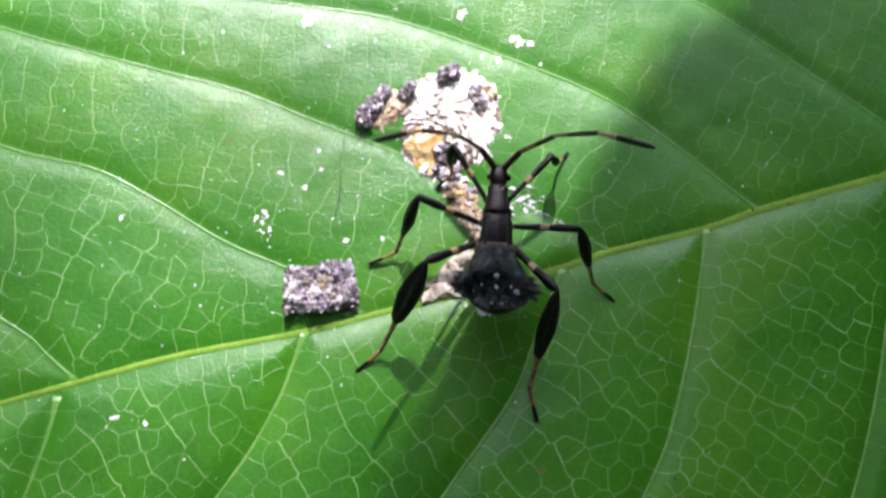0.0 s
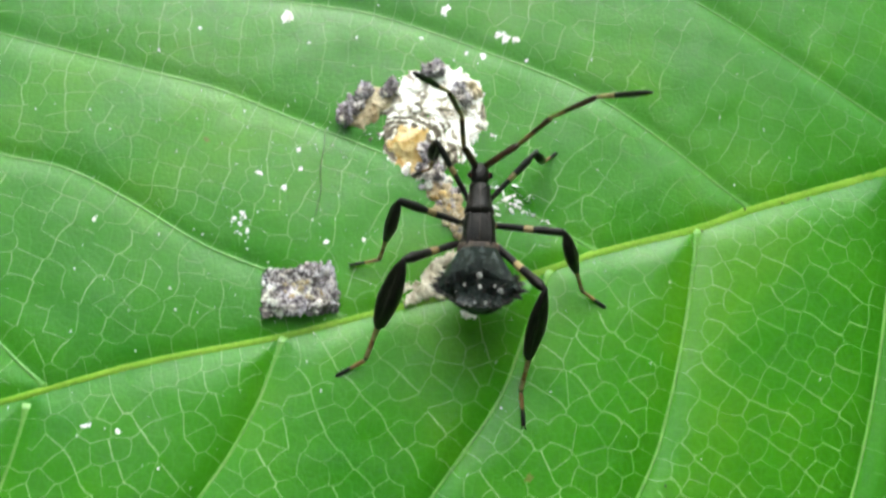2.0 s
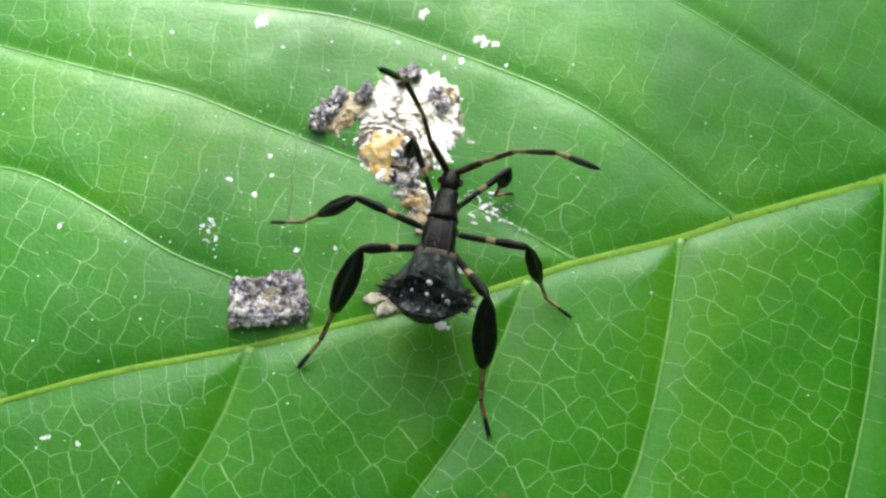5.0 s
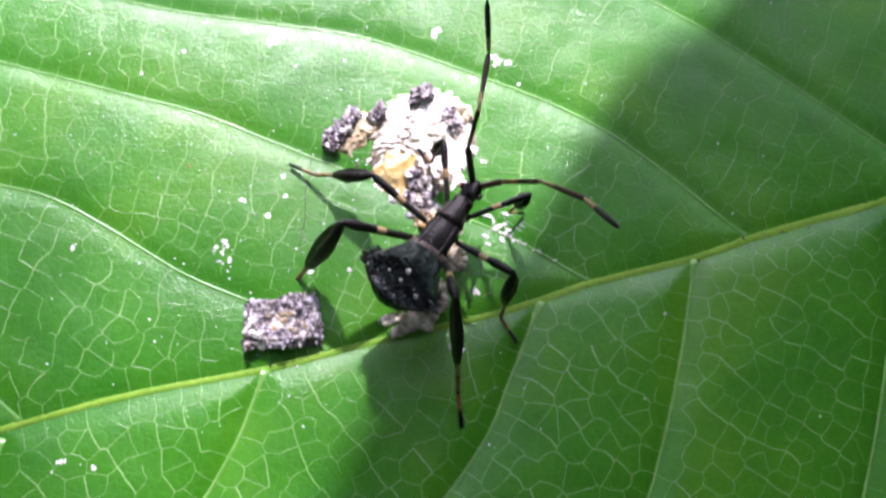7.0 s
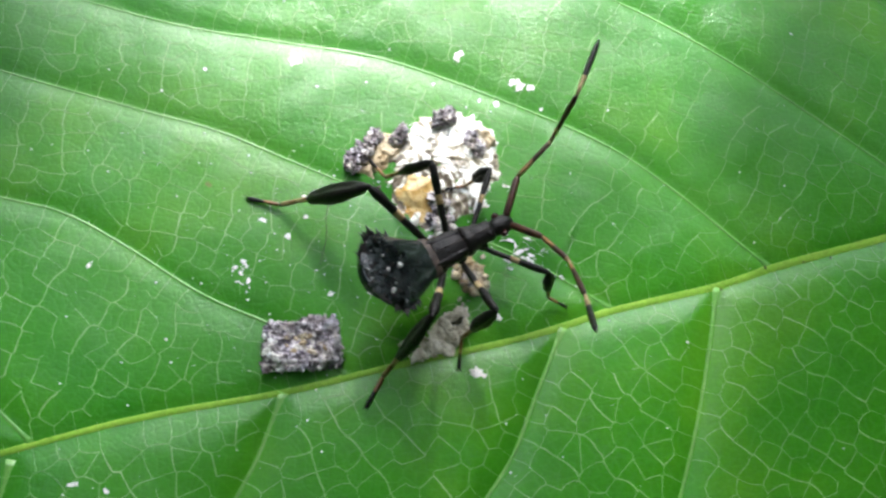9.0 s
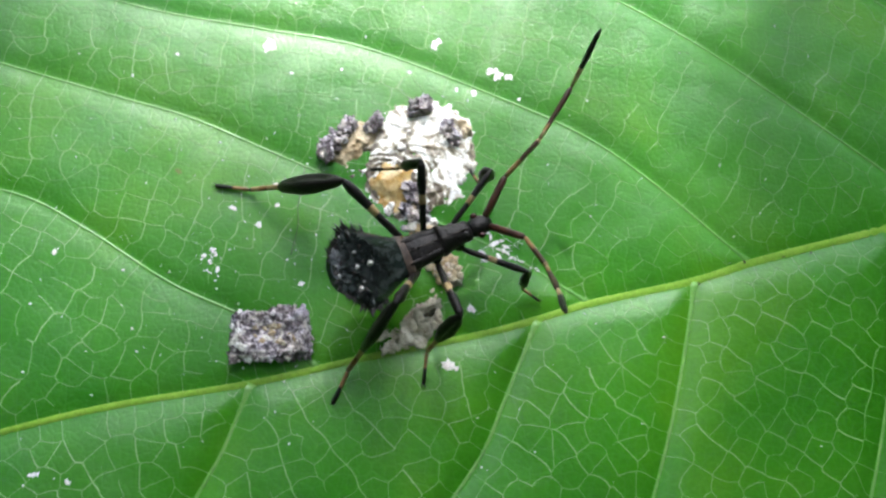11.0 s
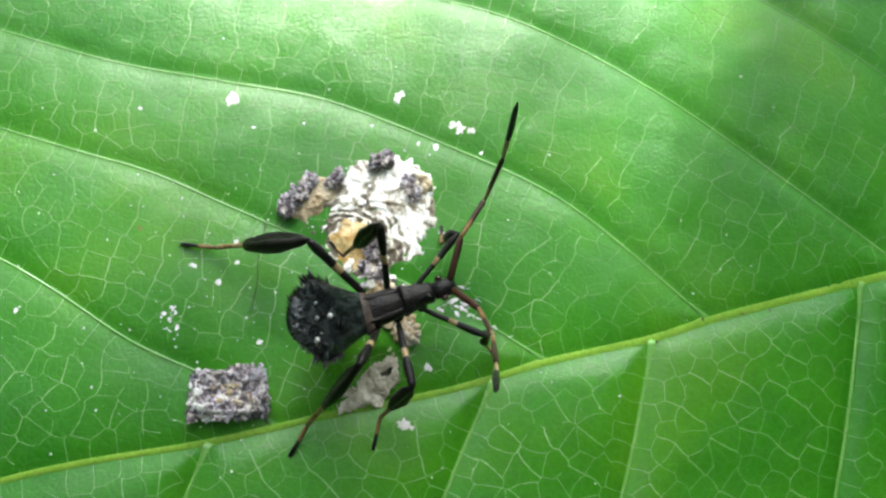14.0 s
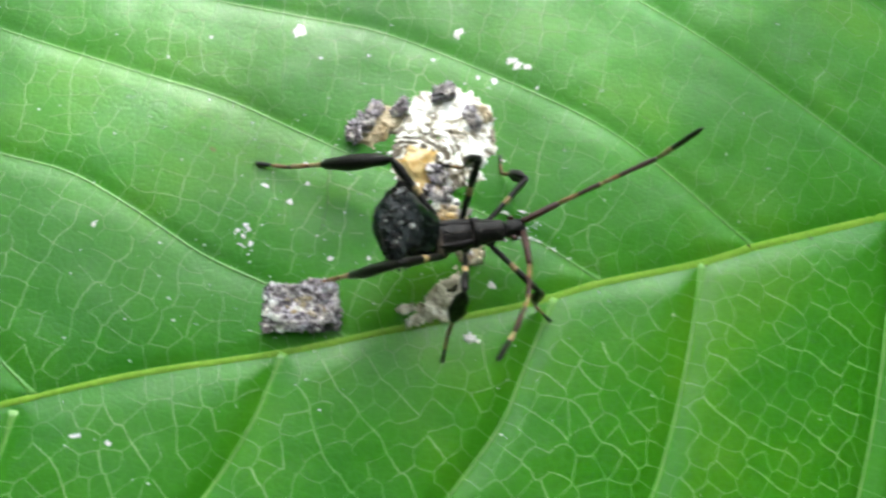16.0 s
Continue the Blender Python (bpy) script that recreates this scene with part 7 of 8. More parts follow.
    walk(limb['HL_tarsus'], [(0.00, mm(-10.41, 10.58, -4.23, -1.0, 16.8, 133.5)), (0.50, mm(-10.57, 9.93, -5.03, -1.1, 7.3, 132.8)),
        (1.00, mm(-10.32, 10.02, -4.93, -1.1, 5.6, 138.3)), (1.50, mm(-10.42, 10.49, -4.92, -1.9, 1.6, 132.9)),
        (2.00, mm(-10.78, 10.45, -3.77, -3.0, 16.4, 118.8)), (2.50, mm(-9.71, 10.96, -3.66, -1.3, 8.4, 133.9)),
        (3.00, mm(-10.36, 10.63, -2.50, -3.0, 16.0, 138.4)), (3.50, mm(-9.86, 10.18, -4.95, -3.1, 1.6, 143.1)),
        (4.00, mm(-9.48, 10.46, -4.21, -4.4, 3.7, 136.1)), (4.50, mm(-9.82, 9.65, -3.75, -3.6, 16.0, 139.1)),
        (5.00, mm(-9.20, 9.22, -3.74, -2.8, 9.7, 151.8)), (5.50, mm(-8.70, 9.09, -4.07, -1.5, 1.7, 164.9)),
        (6.00, mm(-8.41, 9.18, -4.87, 0.3, -7.4, 178.1)), (6.50, mm(-8.37, 9.33, -6.09, 2.5, -16.8, -169.1)),
        (7.00, mm(-8.53, 9.42, -7.50, 5.0, -25.6, -157.0)), (7.50, mm(-9.31, 8.55, -7.50, 3.9, -29.2, -153.4)),
        (8.00, mm(-10.95, 5.64, -6.23, -4.8, 14.8, 153.6)), (8.50, mm(-8.61, 13.16, -4.18, -8.3, 12.5, 137.3)),
        (9.00, mm(-9.39, 12.82, -5.13, -4.8, 8.0, 138.7)), (9.50, mm(-9.54, 12.94, -5.20, -3.8, 7.7, 141.1)),
        (10.00, mm(-9.68, 13.05, -5.27, -2.7, 7.3, 143.4)), (10.50, mm(-9.84, 13.17, -5.34, -1.7, 6.8, 145.6)),
        (11.00, mm(-10.00, 13.29, -5.41, -0.7, 6.3, 147.8)), (11.50, mm(-10.17, 13.41, -5.49, 0.3, 5.7, 150.0)),
        (12.00, mm(-10.42, 12.35, -5.54, -4.0, 7.5, 153.3)), (12.50, mm(-10.79, 11.29, -5.32, -2.8, 6.6, 158.3)),
        (13.00, mm(-11.97, 10.53, -5.77, -4.5, 3.9, 151.0)), (13.50, mm(-12.15, 9.60, -5.28, -1.4, 1.5, 167.3)),
        (14.00, mm(-11.53, 11.75, -4.25, -2.5, 11.8, 152.2)), (14.50, mm(-13.38, 8.60, -5.24, 0.7, 3.3, 160.8)),
        (15.00, mm(-12.83, 10.25, -6.08, -1.1, 6.9, 160.3)), (15.50, mm(-13.29, 9.28, -4.99, 2.5, 3.7, 167.1)),
        (16.00, mm(-13.06, 10.45, -4.58, 1.7, 10.8, 162.4))])
    walk(limb['HR_femur'], [(0.00, mm(0.60, -1.60, -0.80, -122.1, -29.6, -143.1)), (0.50, mm(0.60, -1.60, -0.80, -125.6, -22.0, -139.8)),
        (1.00, mm(0.60, -1.60, -0.80, -122.1, -26.8, -141.6)), (1.50, mm(0.60, -1.60, -0.80, -122.8, -24.7, -143.1)),
        (2.00, mm(0.60, -1.60, -0.80, -124.1, -26.4, -140.6)), (2.50, mm(0.60, -1.60, -0.80, -125.7, -29.7, -144.0)),
        (3.00, mm(0.60, -1.60, -0.80, -115.2, -35.6, -146.6)), (3.50, mm(0.60, -1.60, -0.80, -115.0, -29.8, -143.8)),
        (4.00, mm(0.60, -1.60, -0.80, -116.8, -29.6, -145.7)), (4.50, mm(0.60, -1.60, -0.80, -113.2, -31.4, -144.6)),
        (5.00, mm(0.60, -1.60, -0.80, -108.5, -38.6, -142.9)), (5.50, mm(0.60, -1.60, -0.80, -102.8, -44.3, -142.5)),
        (6.00, mm(0.60, -1.60, -0.80, -95.9, -47.5, -143.3)), (6.50, mm(0.60, -1.60, -0.80, -88.7, -48.0, -144.6)),
        (7.00, mm(0.60, -1.60, -0.80, -82.1, -46.6, -145.3)), (7.50, mm(0.60, -1.60, -0.80, -100.7, -50.0, -147.7)),
        (8.00, mm(0.60, -1.60, -0.80, -108.3, -42.1, -140.0)), (8.50, mm(0.60, -1.60, -0.80, -102.9, -40.7, -139.1)),
        (9.00, mm(0.60, -1.60, -0.80, -103.6, -39.1, -134.4)), (9.50, mm(0.60, -1.60, -0.80, -102.1, -41.8, -136.3)),
        (10.00, mm(0.60, -1.60, -0.80, -100.5, -44.3, -138.5)), (10.50, mm(0.60, -1.60, -0.80, -98.5, -46.8, -140.9)),
        (11.00, mm(0.60, -1.60, -0.80, -96.1, -49.2, -143.7)), (11.50, mm(0.60, -1.60, -0.80, -93.4, -51.4, -146.8)),
        (12.00, mm(0.60, -1.60, -0.80, -92.2, -43.9, -143.4)), (12.50, mm(0.60, -1.60, -0.80, -90.1, -47.3, -140.1)),
        (13.00, mm(0.60, -1.60, -0.80, -85.2, -42.2, -144.0)), (13.50, mm(0.60, -1.60, -0.80, -96.9, -47.9, -132.1)),
        (14.00, mm(0.60, -1.60, -0.80, -104.7, -51.6, -131.3)), (14.50, mm(0.60, -1.60, -0.80, -92.5, -50.0, -130.2)),
        (15.00, mm(0.60, -1.60, -0.80, -116.4, -46.8, -142.0)), (15.50, mm(0.60, -1.60, -0.80, -106.2, -42.3, -157.7)),
        (16.00, mm(0.60, -1.60, -0.80, -107.0, -45.2, -163.2))])
    walk(limb['HR_tibia'], edge_on([(0.00, mm(-4.83, -5.67, 3.06, -128.0, 41.4, 172.3)), (0.50, mm(-4.93, -6.27, 2.12, -136.2, 41.6, 170.5)),
        (1.00, mm(-4.86, -5.92, 2.72, -129.1, 41.2, 174.4)), (1.50, mm(-5.07, -5.86, 2.47, -131.4, 41.9, 171.4)),
        (2.00, mm(-4.81, -6.04, 2.67, -132.3, 41.8, 171.4)), (2.50, mm(-4.89, -5.58, 3.07, -130.4, 38.6, 168.4)),
        (3.00, mm(-4.70, -5.10, 3.75, -117.8, 42.1, 178.7)), (3.50, mm(-4.87, -5.60, 3.08, -124.3, 49.4, 175.7)),
        (4.00, mm(-5.01, -5.42, 3.06, -123.3, 44.3, 175.6)), (4.50, mm(-4.83, -5.46, 3.27, -119.0, 46.0, -178.9)),
        (5.00, mm(-4.26, -5.28, 4.07, -110.9, 46.0, -170.0)), (5.50, mm(-3.83, -5.01, 4.65, -103.1, 46.0, -161.0)),
        (6.00, mm(-3.63, -4.75, 4.95, -95.8, 46.7, -151.9)), (6.50, mm(-3.65, -4.63, 5.00, -88.7, 48.5, -142.6)),
        (7.00, mm(-3.81, -4.65, 4.87, -81.4, 50.7, -132.9)), (7.50, mm(-3.65, -4.28, 5.18, -102.6, 56.7, -166.5)),
        (8.00, mm(-3.83, -5.32, 4.44, -120.2, 62.5, -179.7)), (8.50, mm(-3.87, -5.48, 4.29, -112.0, 63.1, -167.4)),
        (9.00, mm(-3.64, -5.93, 4.13, -117.1, 66.5, -168.2)), (9.50, mm(-3.61, -5.62, 4.40, -112.2, 65.5, -164.9)),
        (10.00, mm(-3.58, -5.30, 4.66, -107.4, 64.3, -161.6)), (10.50, mm(-3.55, -4.97, 4.89, -102.8, 63.0, -158.6)),
        (11.00, mm(-3.51, -4.62, 5.11, -98.4, 61.5, -155.8)), (11.50, mm(-3.48, -4.27, 5.30, -94.3, 59.9, -153.2)),
        (12.00, mm(-3.92, -4.95, 4.61, -93.7, 65.3, -148.3)), (12.50, mm(-3.46, -5.00, 4.93, -90.1, 62.8, -140.2)),
        (13.00, mm(-4.08, -5.00, 4.45, -82.7, 61.0, -134.4)), (13.50, mm(-2.91, -5.49, 4.99, -98.0, 54.2, -143.7)),
        (14.00, mm(-2.60, -5.24, 5.32, -107.2, 57.8, -157.6)), (14.50, mm(-2.64, -5.43, 5.18, -92.7, 54.8, -134.3)),
        (15.00, mm(-3.61, -4.89, 4.89, -124.8, 57.7, 167.7)), (15.50, mm(-4.74, -3.79, 4.46, -116.1, 62.0, 167.9)),
        (16.00, mm(-4.67, -3.19, 4.74, -111.7, 56.1, 166.3))]))
    walk(limb['HR_tarsus'], [(0.00, mm(-13.21, -4.54, -4.40, 1.1, 12.6, -162.2)), (0.50, mm(-13.24, -4.88, -5.37, 1.4, -0.1, -157.5)),
        (1.00, mm(-13.30, -5.10, -4.71, 1.5, 8.6, -158.3)), (1.50, mm(-13.37, -4.60, -5.06, -0.4, 6.7, -161.8)),
        (2.00, mm(-13.12, -4.78, -4.84, -0.8, 6.6, -173.8)), (2.50, mm(-13.52, -3.81, -3.96, -1.0, 11.3, -157.3)),
        (3.00, mm(-13.06, -4.91, -3.81, -2.9, 10.6, -173.4)), (3.50, mm(-12.18, -5.06, -5.48, -1.8, 7.7, -160.2)),
        (4.00, mm(-13.06, -4.80, -4.81, -3.5, 17.3, -170.1)), (4.50, mm(-12.66, -5.61, -4.84, -2.4, 16.0, -160.8)),
        (5.00, mm(-11.97, -6.64, -4.04, -0.8, 17.8, -156.0)), (5.50, mm(-11.24, -7.56, -3.45, 0.8, 19.4, -151.2)),
        (6.00, mm(-10.45, -8.39, -3.25, 2.4, 20.7, -146.2)), (6.50, mm(-9.59, -9.16, -3.44, 4.1, 21.8, -141.2)),
        (7.00, mm(-8.68, -9.88, -3.84, 5.7, 22.6, -136.1)), (7.50, mm(-9.66, -5.73, -4.24, 3.3, 27.1, -155.7)),
        (8.00, mm(-9.05, -5.35, -5.56, 2.5, 29.0, -149.9)), (8.50, mm(-8.86, -6.59, -5.76, 0.8, 18.2, -143.8)),
        (9.00, mm(-8.04, -6.84, -6.20, 0.5, 4.9, -145.3)), (9.50, mm(-8.13, -6.84, -5.85, 1.0, 6.5, -143.7)),
        (10.00, mm(-8.22, -6.84, -5.50, 1.4, 8.2, -142.0)), (10.50, mm(-8.32, -6.84, -5.15, 1.7, 9.8, -140.4)),
        (11.00, mm(-8.42, -6.83, -4.80, 2.0, 11.4, -138.7)), (11.50, mm(-8.52, -6.82, -4.45, 2.3, 13.0, -137.0)),
        (12.00, mm(-7.93, -7.43, -5.63, 1.9, 15.8, -138.0)), (12.50, mm(-7.43, -8.30, -5.09, 2.5, 13.6, -132.8)),
        (13.00, mm(-7.90, -8.90, -5.41, 2.0, 16.5, -141.5)), (13.50, mm(-8.22, -9.38, -4.16, 2.1, 22.1, -123.0)),
        (14.00, mm(-8.16, -7.53, -4.22, 0.6, 19.3, -138.6)), (14.50, mm(-7.18, -10.08, -4.03, 2.3, 10.6, -125.6)),
        (15.00, mm(-9.50, -3.61, -4.63, 0.5, 32.6, -171.3)), (15.50, mm(-9.91, -2.69, -5.50, 3.5, -20.5, -164.6)),
        (16.00, mm(-10.78, -1.71, -4.62, 2.0, 2.3, -171.9))])
    walk(limb['AL_0'], [(0.00, mm(8.35, 0.50, 0.35, 32.6, -61.9, 77.8)), (0.50, mm(8.35, 0.50, 0.35, 29.5, -59.2, 80.9)),
        (1.00, mm(8.35, 0.50, 0.35, 28.5, -58.6, 71.5)), (1.50, mm(8.35, 0.50, 0.35, 40.3, -71.4, 90.5)),
        (2.00, mm(8.35, 0.50, 0.35, 36.7, -69.1, 82.8)), (2.50, mm(8.35, 0.50, 0.35, 40.9, -65.7, 66.1)),
        (3.00, mm(8.35, 0.50, 0.35, 39.3, -68.4, 78.8)), (3.50, mm(8.35, 0.50, 0.35, 30.2, -65.5, 96.1)),
        (4.00, mm(8.35, 0.50, 0.35, 28.0, -68.1, 99.8)), (4.50, mm(8.35, 0.50, 0.35, 25.6, -54.2, 50.7)),
        (5.00, mm(8.35, 0.50, 0.35, 25.5, -57.0, 57.7)), (5.50, mm(8.35, 0.50, 0.35, 25.0, -58.9, 62.8)),
        (6.00, mm(8.35, 0.50, 0.35, 23.3, -60.1, 65.6)), (6.50, mm(8.35, 0.50, 0.35, 19.0, -60.5, 65.8)),
        (7.00, mm(8.35, 0.50, 0.35, 10.2, -59.8, 64.0)), (7.50, mm(8.35, 0.50, 0.35, -7.5, -16.8, 30.6)),
        (8.00, mm(8.35, 0.50, 0.35, -14.9, -46.0, 34.9)), (8.50, mm(8.35, 0.50, 0.35, -11.5, -42.3, 33.0)),
        (9.00, mm(8.35, 0.50, 0.35, -6.4, -7.4, 45.8)), (9.50, mm(8.35, 0.50, 0.35, -7.2, -10.7, 44.3)),
        (10.00, mm(8.35, 0.50, 0.35, -8.2, -14.0, 42.7)), (10.50, mm(8.35, 0.50, 0.35, -9.4, -17.2, 41.1)),
        (11.00, mm(8.35, 0.50, 0.35, -10.7, -20.2, 39.5)), (11.50, mm(8.35, 0.50, 0.35, -12.1, -23.0, 38.0)),
        (12.00, mm(8.35, 0.50, 0.35, -21.2, -55.5, 40.9)), (12.50, mm(8.35, 0.50, 0.35, -9.6, -0.6, 45.1)),
        (13.00, mm(8.35, 0.50, 0.35, -15.2, -43.1, 49.1)), (13.50, mm(8.35, 0.50, 0.35, -12.3, -49.3, 62.2)),
        (14.00, mm(8.35, 0.50, 0.35, -5.4, -13.9, 57.1)), (14.50, mm(8.35, 0.50, 0.35, -8.6, 2.2, 57.2)),
        (15.00, mm(8.35, 0.50, 0.35, -11.8, -0.4, 43.9)), (15.50, mm(8.35, 0.50, 0.35, -23.8, -34.8, 17.2)),
        (16.00, mm(8.35, 0.50, 0.35, -17.2, -6.4, 17.9))])
    walk(limb['AL_1'], [(0.00, mm(8.76, 2.40, 3.99, 24.2, -54.5, 99.9)), (0.50, mm(8.68, 2.59, 3.89, 32.0, -61.3, 68.4)),
        (1.00, mm(9.03, 2.54, 3.87, 36.5, -65.9, 79.1)), (1.50, mm(8.34, 1.82, 4.26, 51.6, -73.4, 71.7)),
        (2.00, mm(8.53, 1.96, 4.20, 80.7, -76.6, 27.9)), (2.50, mm(9.04, 2.05, 4.11, 52.4, -69.4, 38.9)),
        (3.00, mm(8.65, 1.99, 4.19, 77.8, -76.3, 38.9)), (3.50, mm(8.17, 2.20, 4.10, 49.1, -81.7, 104.6)),
        (4.00, mm(8.09, 2.01, 4.18, 63.4, -75.9, 47.6)), (4.50, mm(9.88, 2.37, 3.70, 45.0, -77.9, 96.0)),
        (5.00, mm(9.55, 2.40, 3.81, 69.4, -80.3, 76.5)), (5.50, mm(9.32, 2.39, 3.88, 99.2, -79.5, 49.1)),
        (6.00, mm(9.20, 2.37, 3.93, 40.3, -75.7, 32.5)), (6.50, mm(9.18, 2.36, 3.94, -33.4, -70.7, 26.8)),
        (7.00, mm(9.26, 2.36, 3.92, -31.5, -65.3, 26.5)), (7.50, mm(11.75, 2.51, 1.54, -34.4, -65.0, 11.5)),
        (8.00, mm(10.70, 2.14, 3.32, -12.3, -14.9, 8.6)), (8.50, mm(10.91, 2.16, 3.13, -10.9, -24.8, 7.5)),
        (9.00, mm(11.20, 3.43, 0.88, -11.6, -17.4, 18.5)), (9.50, mm(11.25, 3.33, 1.12, -12.4, -18.3, 19.2)),
        (10.00, mm(11.29, 3.21, 1.35, -13.2, -19.2, 20.0)), (10.50, mm(11.32, 3.09, 1.57, -13.9, -20.0, 20.9)),
        (11.00, mm(11.34, 2.96, 1.78, -14.7, -20.9, 21.9)), (11.50, mm(11.34, 2.84, 1.96, -15.5, -21.7, 22.9)),
        (12.00, mm(10.11, 2.03, 3.75, -12.9, -16.7, 21.8)), (12.50, mm(11.26, 3.42, 0.40, -21.3, -47.2, 21.5)),
        (13.00, mm(10.32, 2.78, 3.17, -13.0, -3.0, 22.8)), (13.50, mm(9.61, 2.88, 3.48, -11.7, -16.6, 40.5)),
        (14.00, mm(10.53, 3.86, 1.34, -8.8, 3.7, 39.5)), (14.50, mm(10.58, 3.96, 0.19, -13.5, 3.9, 36.4)),
        (15.00, mm(11.32, 3.36, 0.38, -15.2, -7.8, 24.9)), (15.50, mm(11.59, 1.50, 2.70, -19.2, -12.4, 18.2)),
        (16.00, mm(12.25, 1.76, 0.81, -19.1, -19.6, 13.9))])
    walk(limb['AL_2'], [(0.00, mm(8.29, 5.09, 7.82, 18.7, -47.5, 116.5)), (0.50, mm(9.52, 4.68, 8.02, 21.9, -53.5, 111.2)),
        (1.00, mm(9.40, 4.42, 8.17, 25.8, -65.2, 119.5)), (1.50, mm(8.76, 3.09, 8.77, 16.1, -71.2, 146.3)),
        (2.00, mm(9.50, 2.47, 8.78, 33.7, -73.4, 106.4)), (2.50, mm(10.32, 3.09, 8.52, 48.4, -75.9, 91.8)),
        (3.00, mm(9.51, 2.69, 8.76, 40.3, -72.6, 90.8)), (3.50, mm(8.00, 2.85, 8.76, 18.9, -73.5, 139.1)),
        (4.00, mm(8.86, 2.86, 8.74, 21.4, -76.1, 128.3)), (4.50, mm(9.78, 3.35, 8.30, 18.8, -70.6, 132.8)),
        (5.00, mm(9.74, 3.17, 8.45, 45.2, -74.9, 92.8)), (5.50, mm(9.89, 3.04, 8.51, 16.7, -60.2, 39.5)),
        (6.00, mm(10.18, 2.99, 8.49, -1.6, -31.6, 25.2)), (6.50, mm(10.57, 3.06, 8.38, -5.2, -11.0, 22.6)),
        (7.00, mm(11.02, 3.24, 8.19, -7.6, 0.1, 23.6)), (7.50, mm(13.70, 2.91, 5.81, -87.1, -82.5, -2.3)),
        (8.00, mm(15.20, 2.82, 4.53, -11.3, -7.3, 16.4)), (8.50, mm(15.14, 2.72, 5.10, -9.2, -14.2, 23.2)),
        (9.00, mm(15.46, 4.86, 2.28, -28.0, -63.8, 30.6)), (9.50, mm(15.47, 4.79, 2.60, -18.7, -51.7, 32.2)),
        (10.00, mm(15.47, 4.73, 2.90, -14.2, -38.3, 33.2)), (10.50, mm(15.45, 4.67, 3.18, -12.1, -24.9, 33.8)),
        (11.00, mm(15.41, 4.61, 3.45, -11.2, -12.9, 34.3)), (11.50, mm(15.37, 4.54, 3.71, -10.9, -2.8, 34.6)),
        (12.00, mm(14.30, 3.70, 5.10, -11.0, -9.1, 32.8)), (12.50, mm(14.24, 4.59, 3.85, -18.9, -47.5, 39.8)),
        (13.00, mm(14.65, 4.60, 3.41, -22.9, -55.1, 42.5)), (13.50, mm(13.04, 5.80, 4.82, -9.9, 3.7, 43.7)),
        (14.00, mm(14.15, 6.85, 1.04, -32.7, -66.1, 47.3)), (14.50, mm(14.36, 6.75, -0.13, -28.9, -60.4, 61.3)),
        (15.00, mm(15.55, 5.32, 1.02, -42.2, -65.3, 34.2)), (15.50, mm(15.95, 2.94, 3.71, -20.0, -17.9, 17.0)),
        (16.00, mm(16.55, 2.83, 2.39, -19.1, -19.2, 13.5))])
    walk(limb['AL_3'], [(0.00, mm(6.55, 8.58, 12.09, 14.6, -33.3, 124.5)), (0.50, mm(8.27, 7.89, 12.67, 16.1, -49.6, 132.7)),
        (1.00, mm(8.20, 6.54, 13.42, 17.5, -53.9, 130.6)), (1.50, mm(7.21, 4.13, 14.25, 25.7, -66.6, 116.7)),
        (2.00, mm(9.03, 4.05, 14.33, 20.6, -57.2, 110.0)), (2.50, mm(10.28, 4.50, 14.13, 24.6, -55.4, 101.5)),
        (3.00, mm(9.49, 4.41, 14.28, 21.3, -61.9, 116.8)), (3.50, mm(6.75, 3.93, 14.31, 12.4, -61.9, 144.1)),
        (4.00, mm(8.00, 3.95, 14.36, 11.2, -64.9, 140.1)), (4.50, mm(8.47, 4.75, 13.76, 13.4, -62.0, 138.3)),
        (5.00, mm(9.66, 4.68, 14.03, 15.5, -62.9, 142.3)), (5.50, mm(12.10, 4.87, 13.53, 11.8, -57.4, 160.3)),
        (6.00, mm(14.64, 5.09, 11.52, 15.8, -61.4, 163.4)), (6.50, mm(15.82, 5.24, 9.48, 42.9, -73.6, 129.5)),
        (7.00, mm(16.32, 5.56, 8.18, 23.4, -67.7, 66.1)), (7.50, mm(14.45, 2.88, 11.54, 17.7, -73.7, -158.2)),
        (8.00, mm(20.70, 4.44, 5.26, -30.7, -65.3, 17.0)), (8.50, mm(20.30, 4.93, 6.52, -21.0, -63.9, 37.4)),
        (9.00, mm(17.66, 6.15, 7.48, -7.5, -8.5, 40.1)), (9.50, mm(18.51, 6.71, 7.14, -8.3, -15.2, 40.6)),
        (10.00, mm(19.27, 7.22, 6.48, -9.9, -26.8, 41.0)), (10.50, mm(19.81, 7.59, 5.62, -13.4, -39.8, 41.0)),
        (11.00, mm(20.07, 7.78, 4.74, -18.5, -48.9, 40.3)), (11.50, mm(20.12, 7.82, 3.99, -23.7, -53.4, 39.3)),
        (12.00, mm(19.11, 6.79, 6.01, -12.1, -29.2, 38.8)), (12.50, mm(17.25, 7.10, 8.11, -11.6, -18.9, 41.0)),
        (13.00, mm(17.09, 6.84, 8.16, -11.3, -17.6, 44.2)), (13.50, mm(17.21, 9.79, 4.44, -14.2, -56.8, 65.8)),
        (14.00, mm(15.74, 8.57, 6.33, -12.5, -60.2, 62.8)), (14.50, mm(15.74, 9.25, 4.90, -8.7, -63.0, 80.8)),
        (15.00, mm(17.55, 6.68, 6.27, -12.8, -4.6, 39.7)), (15.50, mm(21.22, 4.55, 5.49, -83.8, -75.8, 36.5)),
        (16.00, mm(21.86, 4.10, 4.30, -44.6, -64.8, 13.5))])
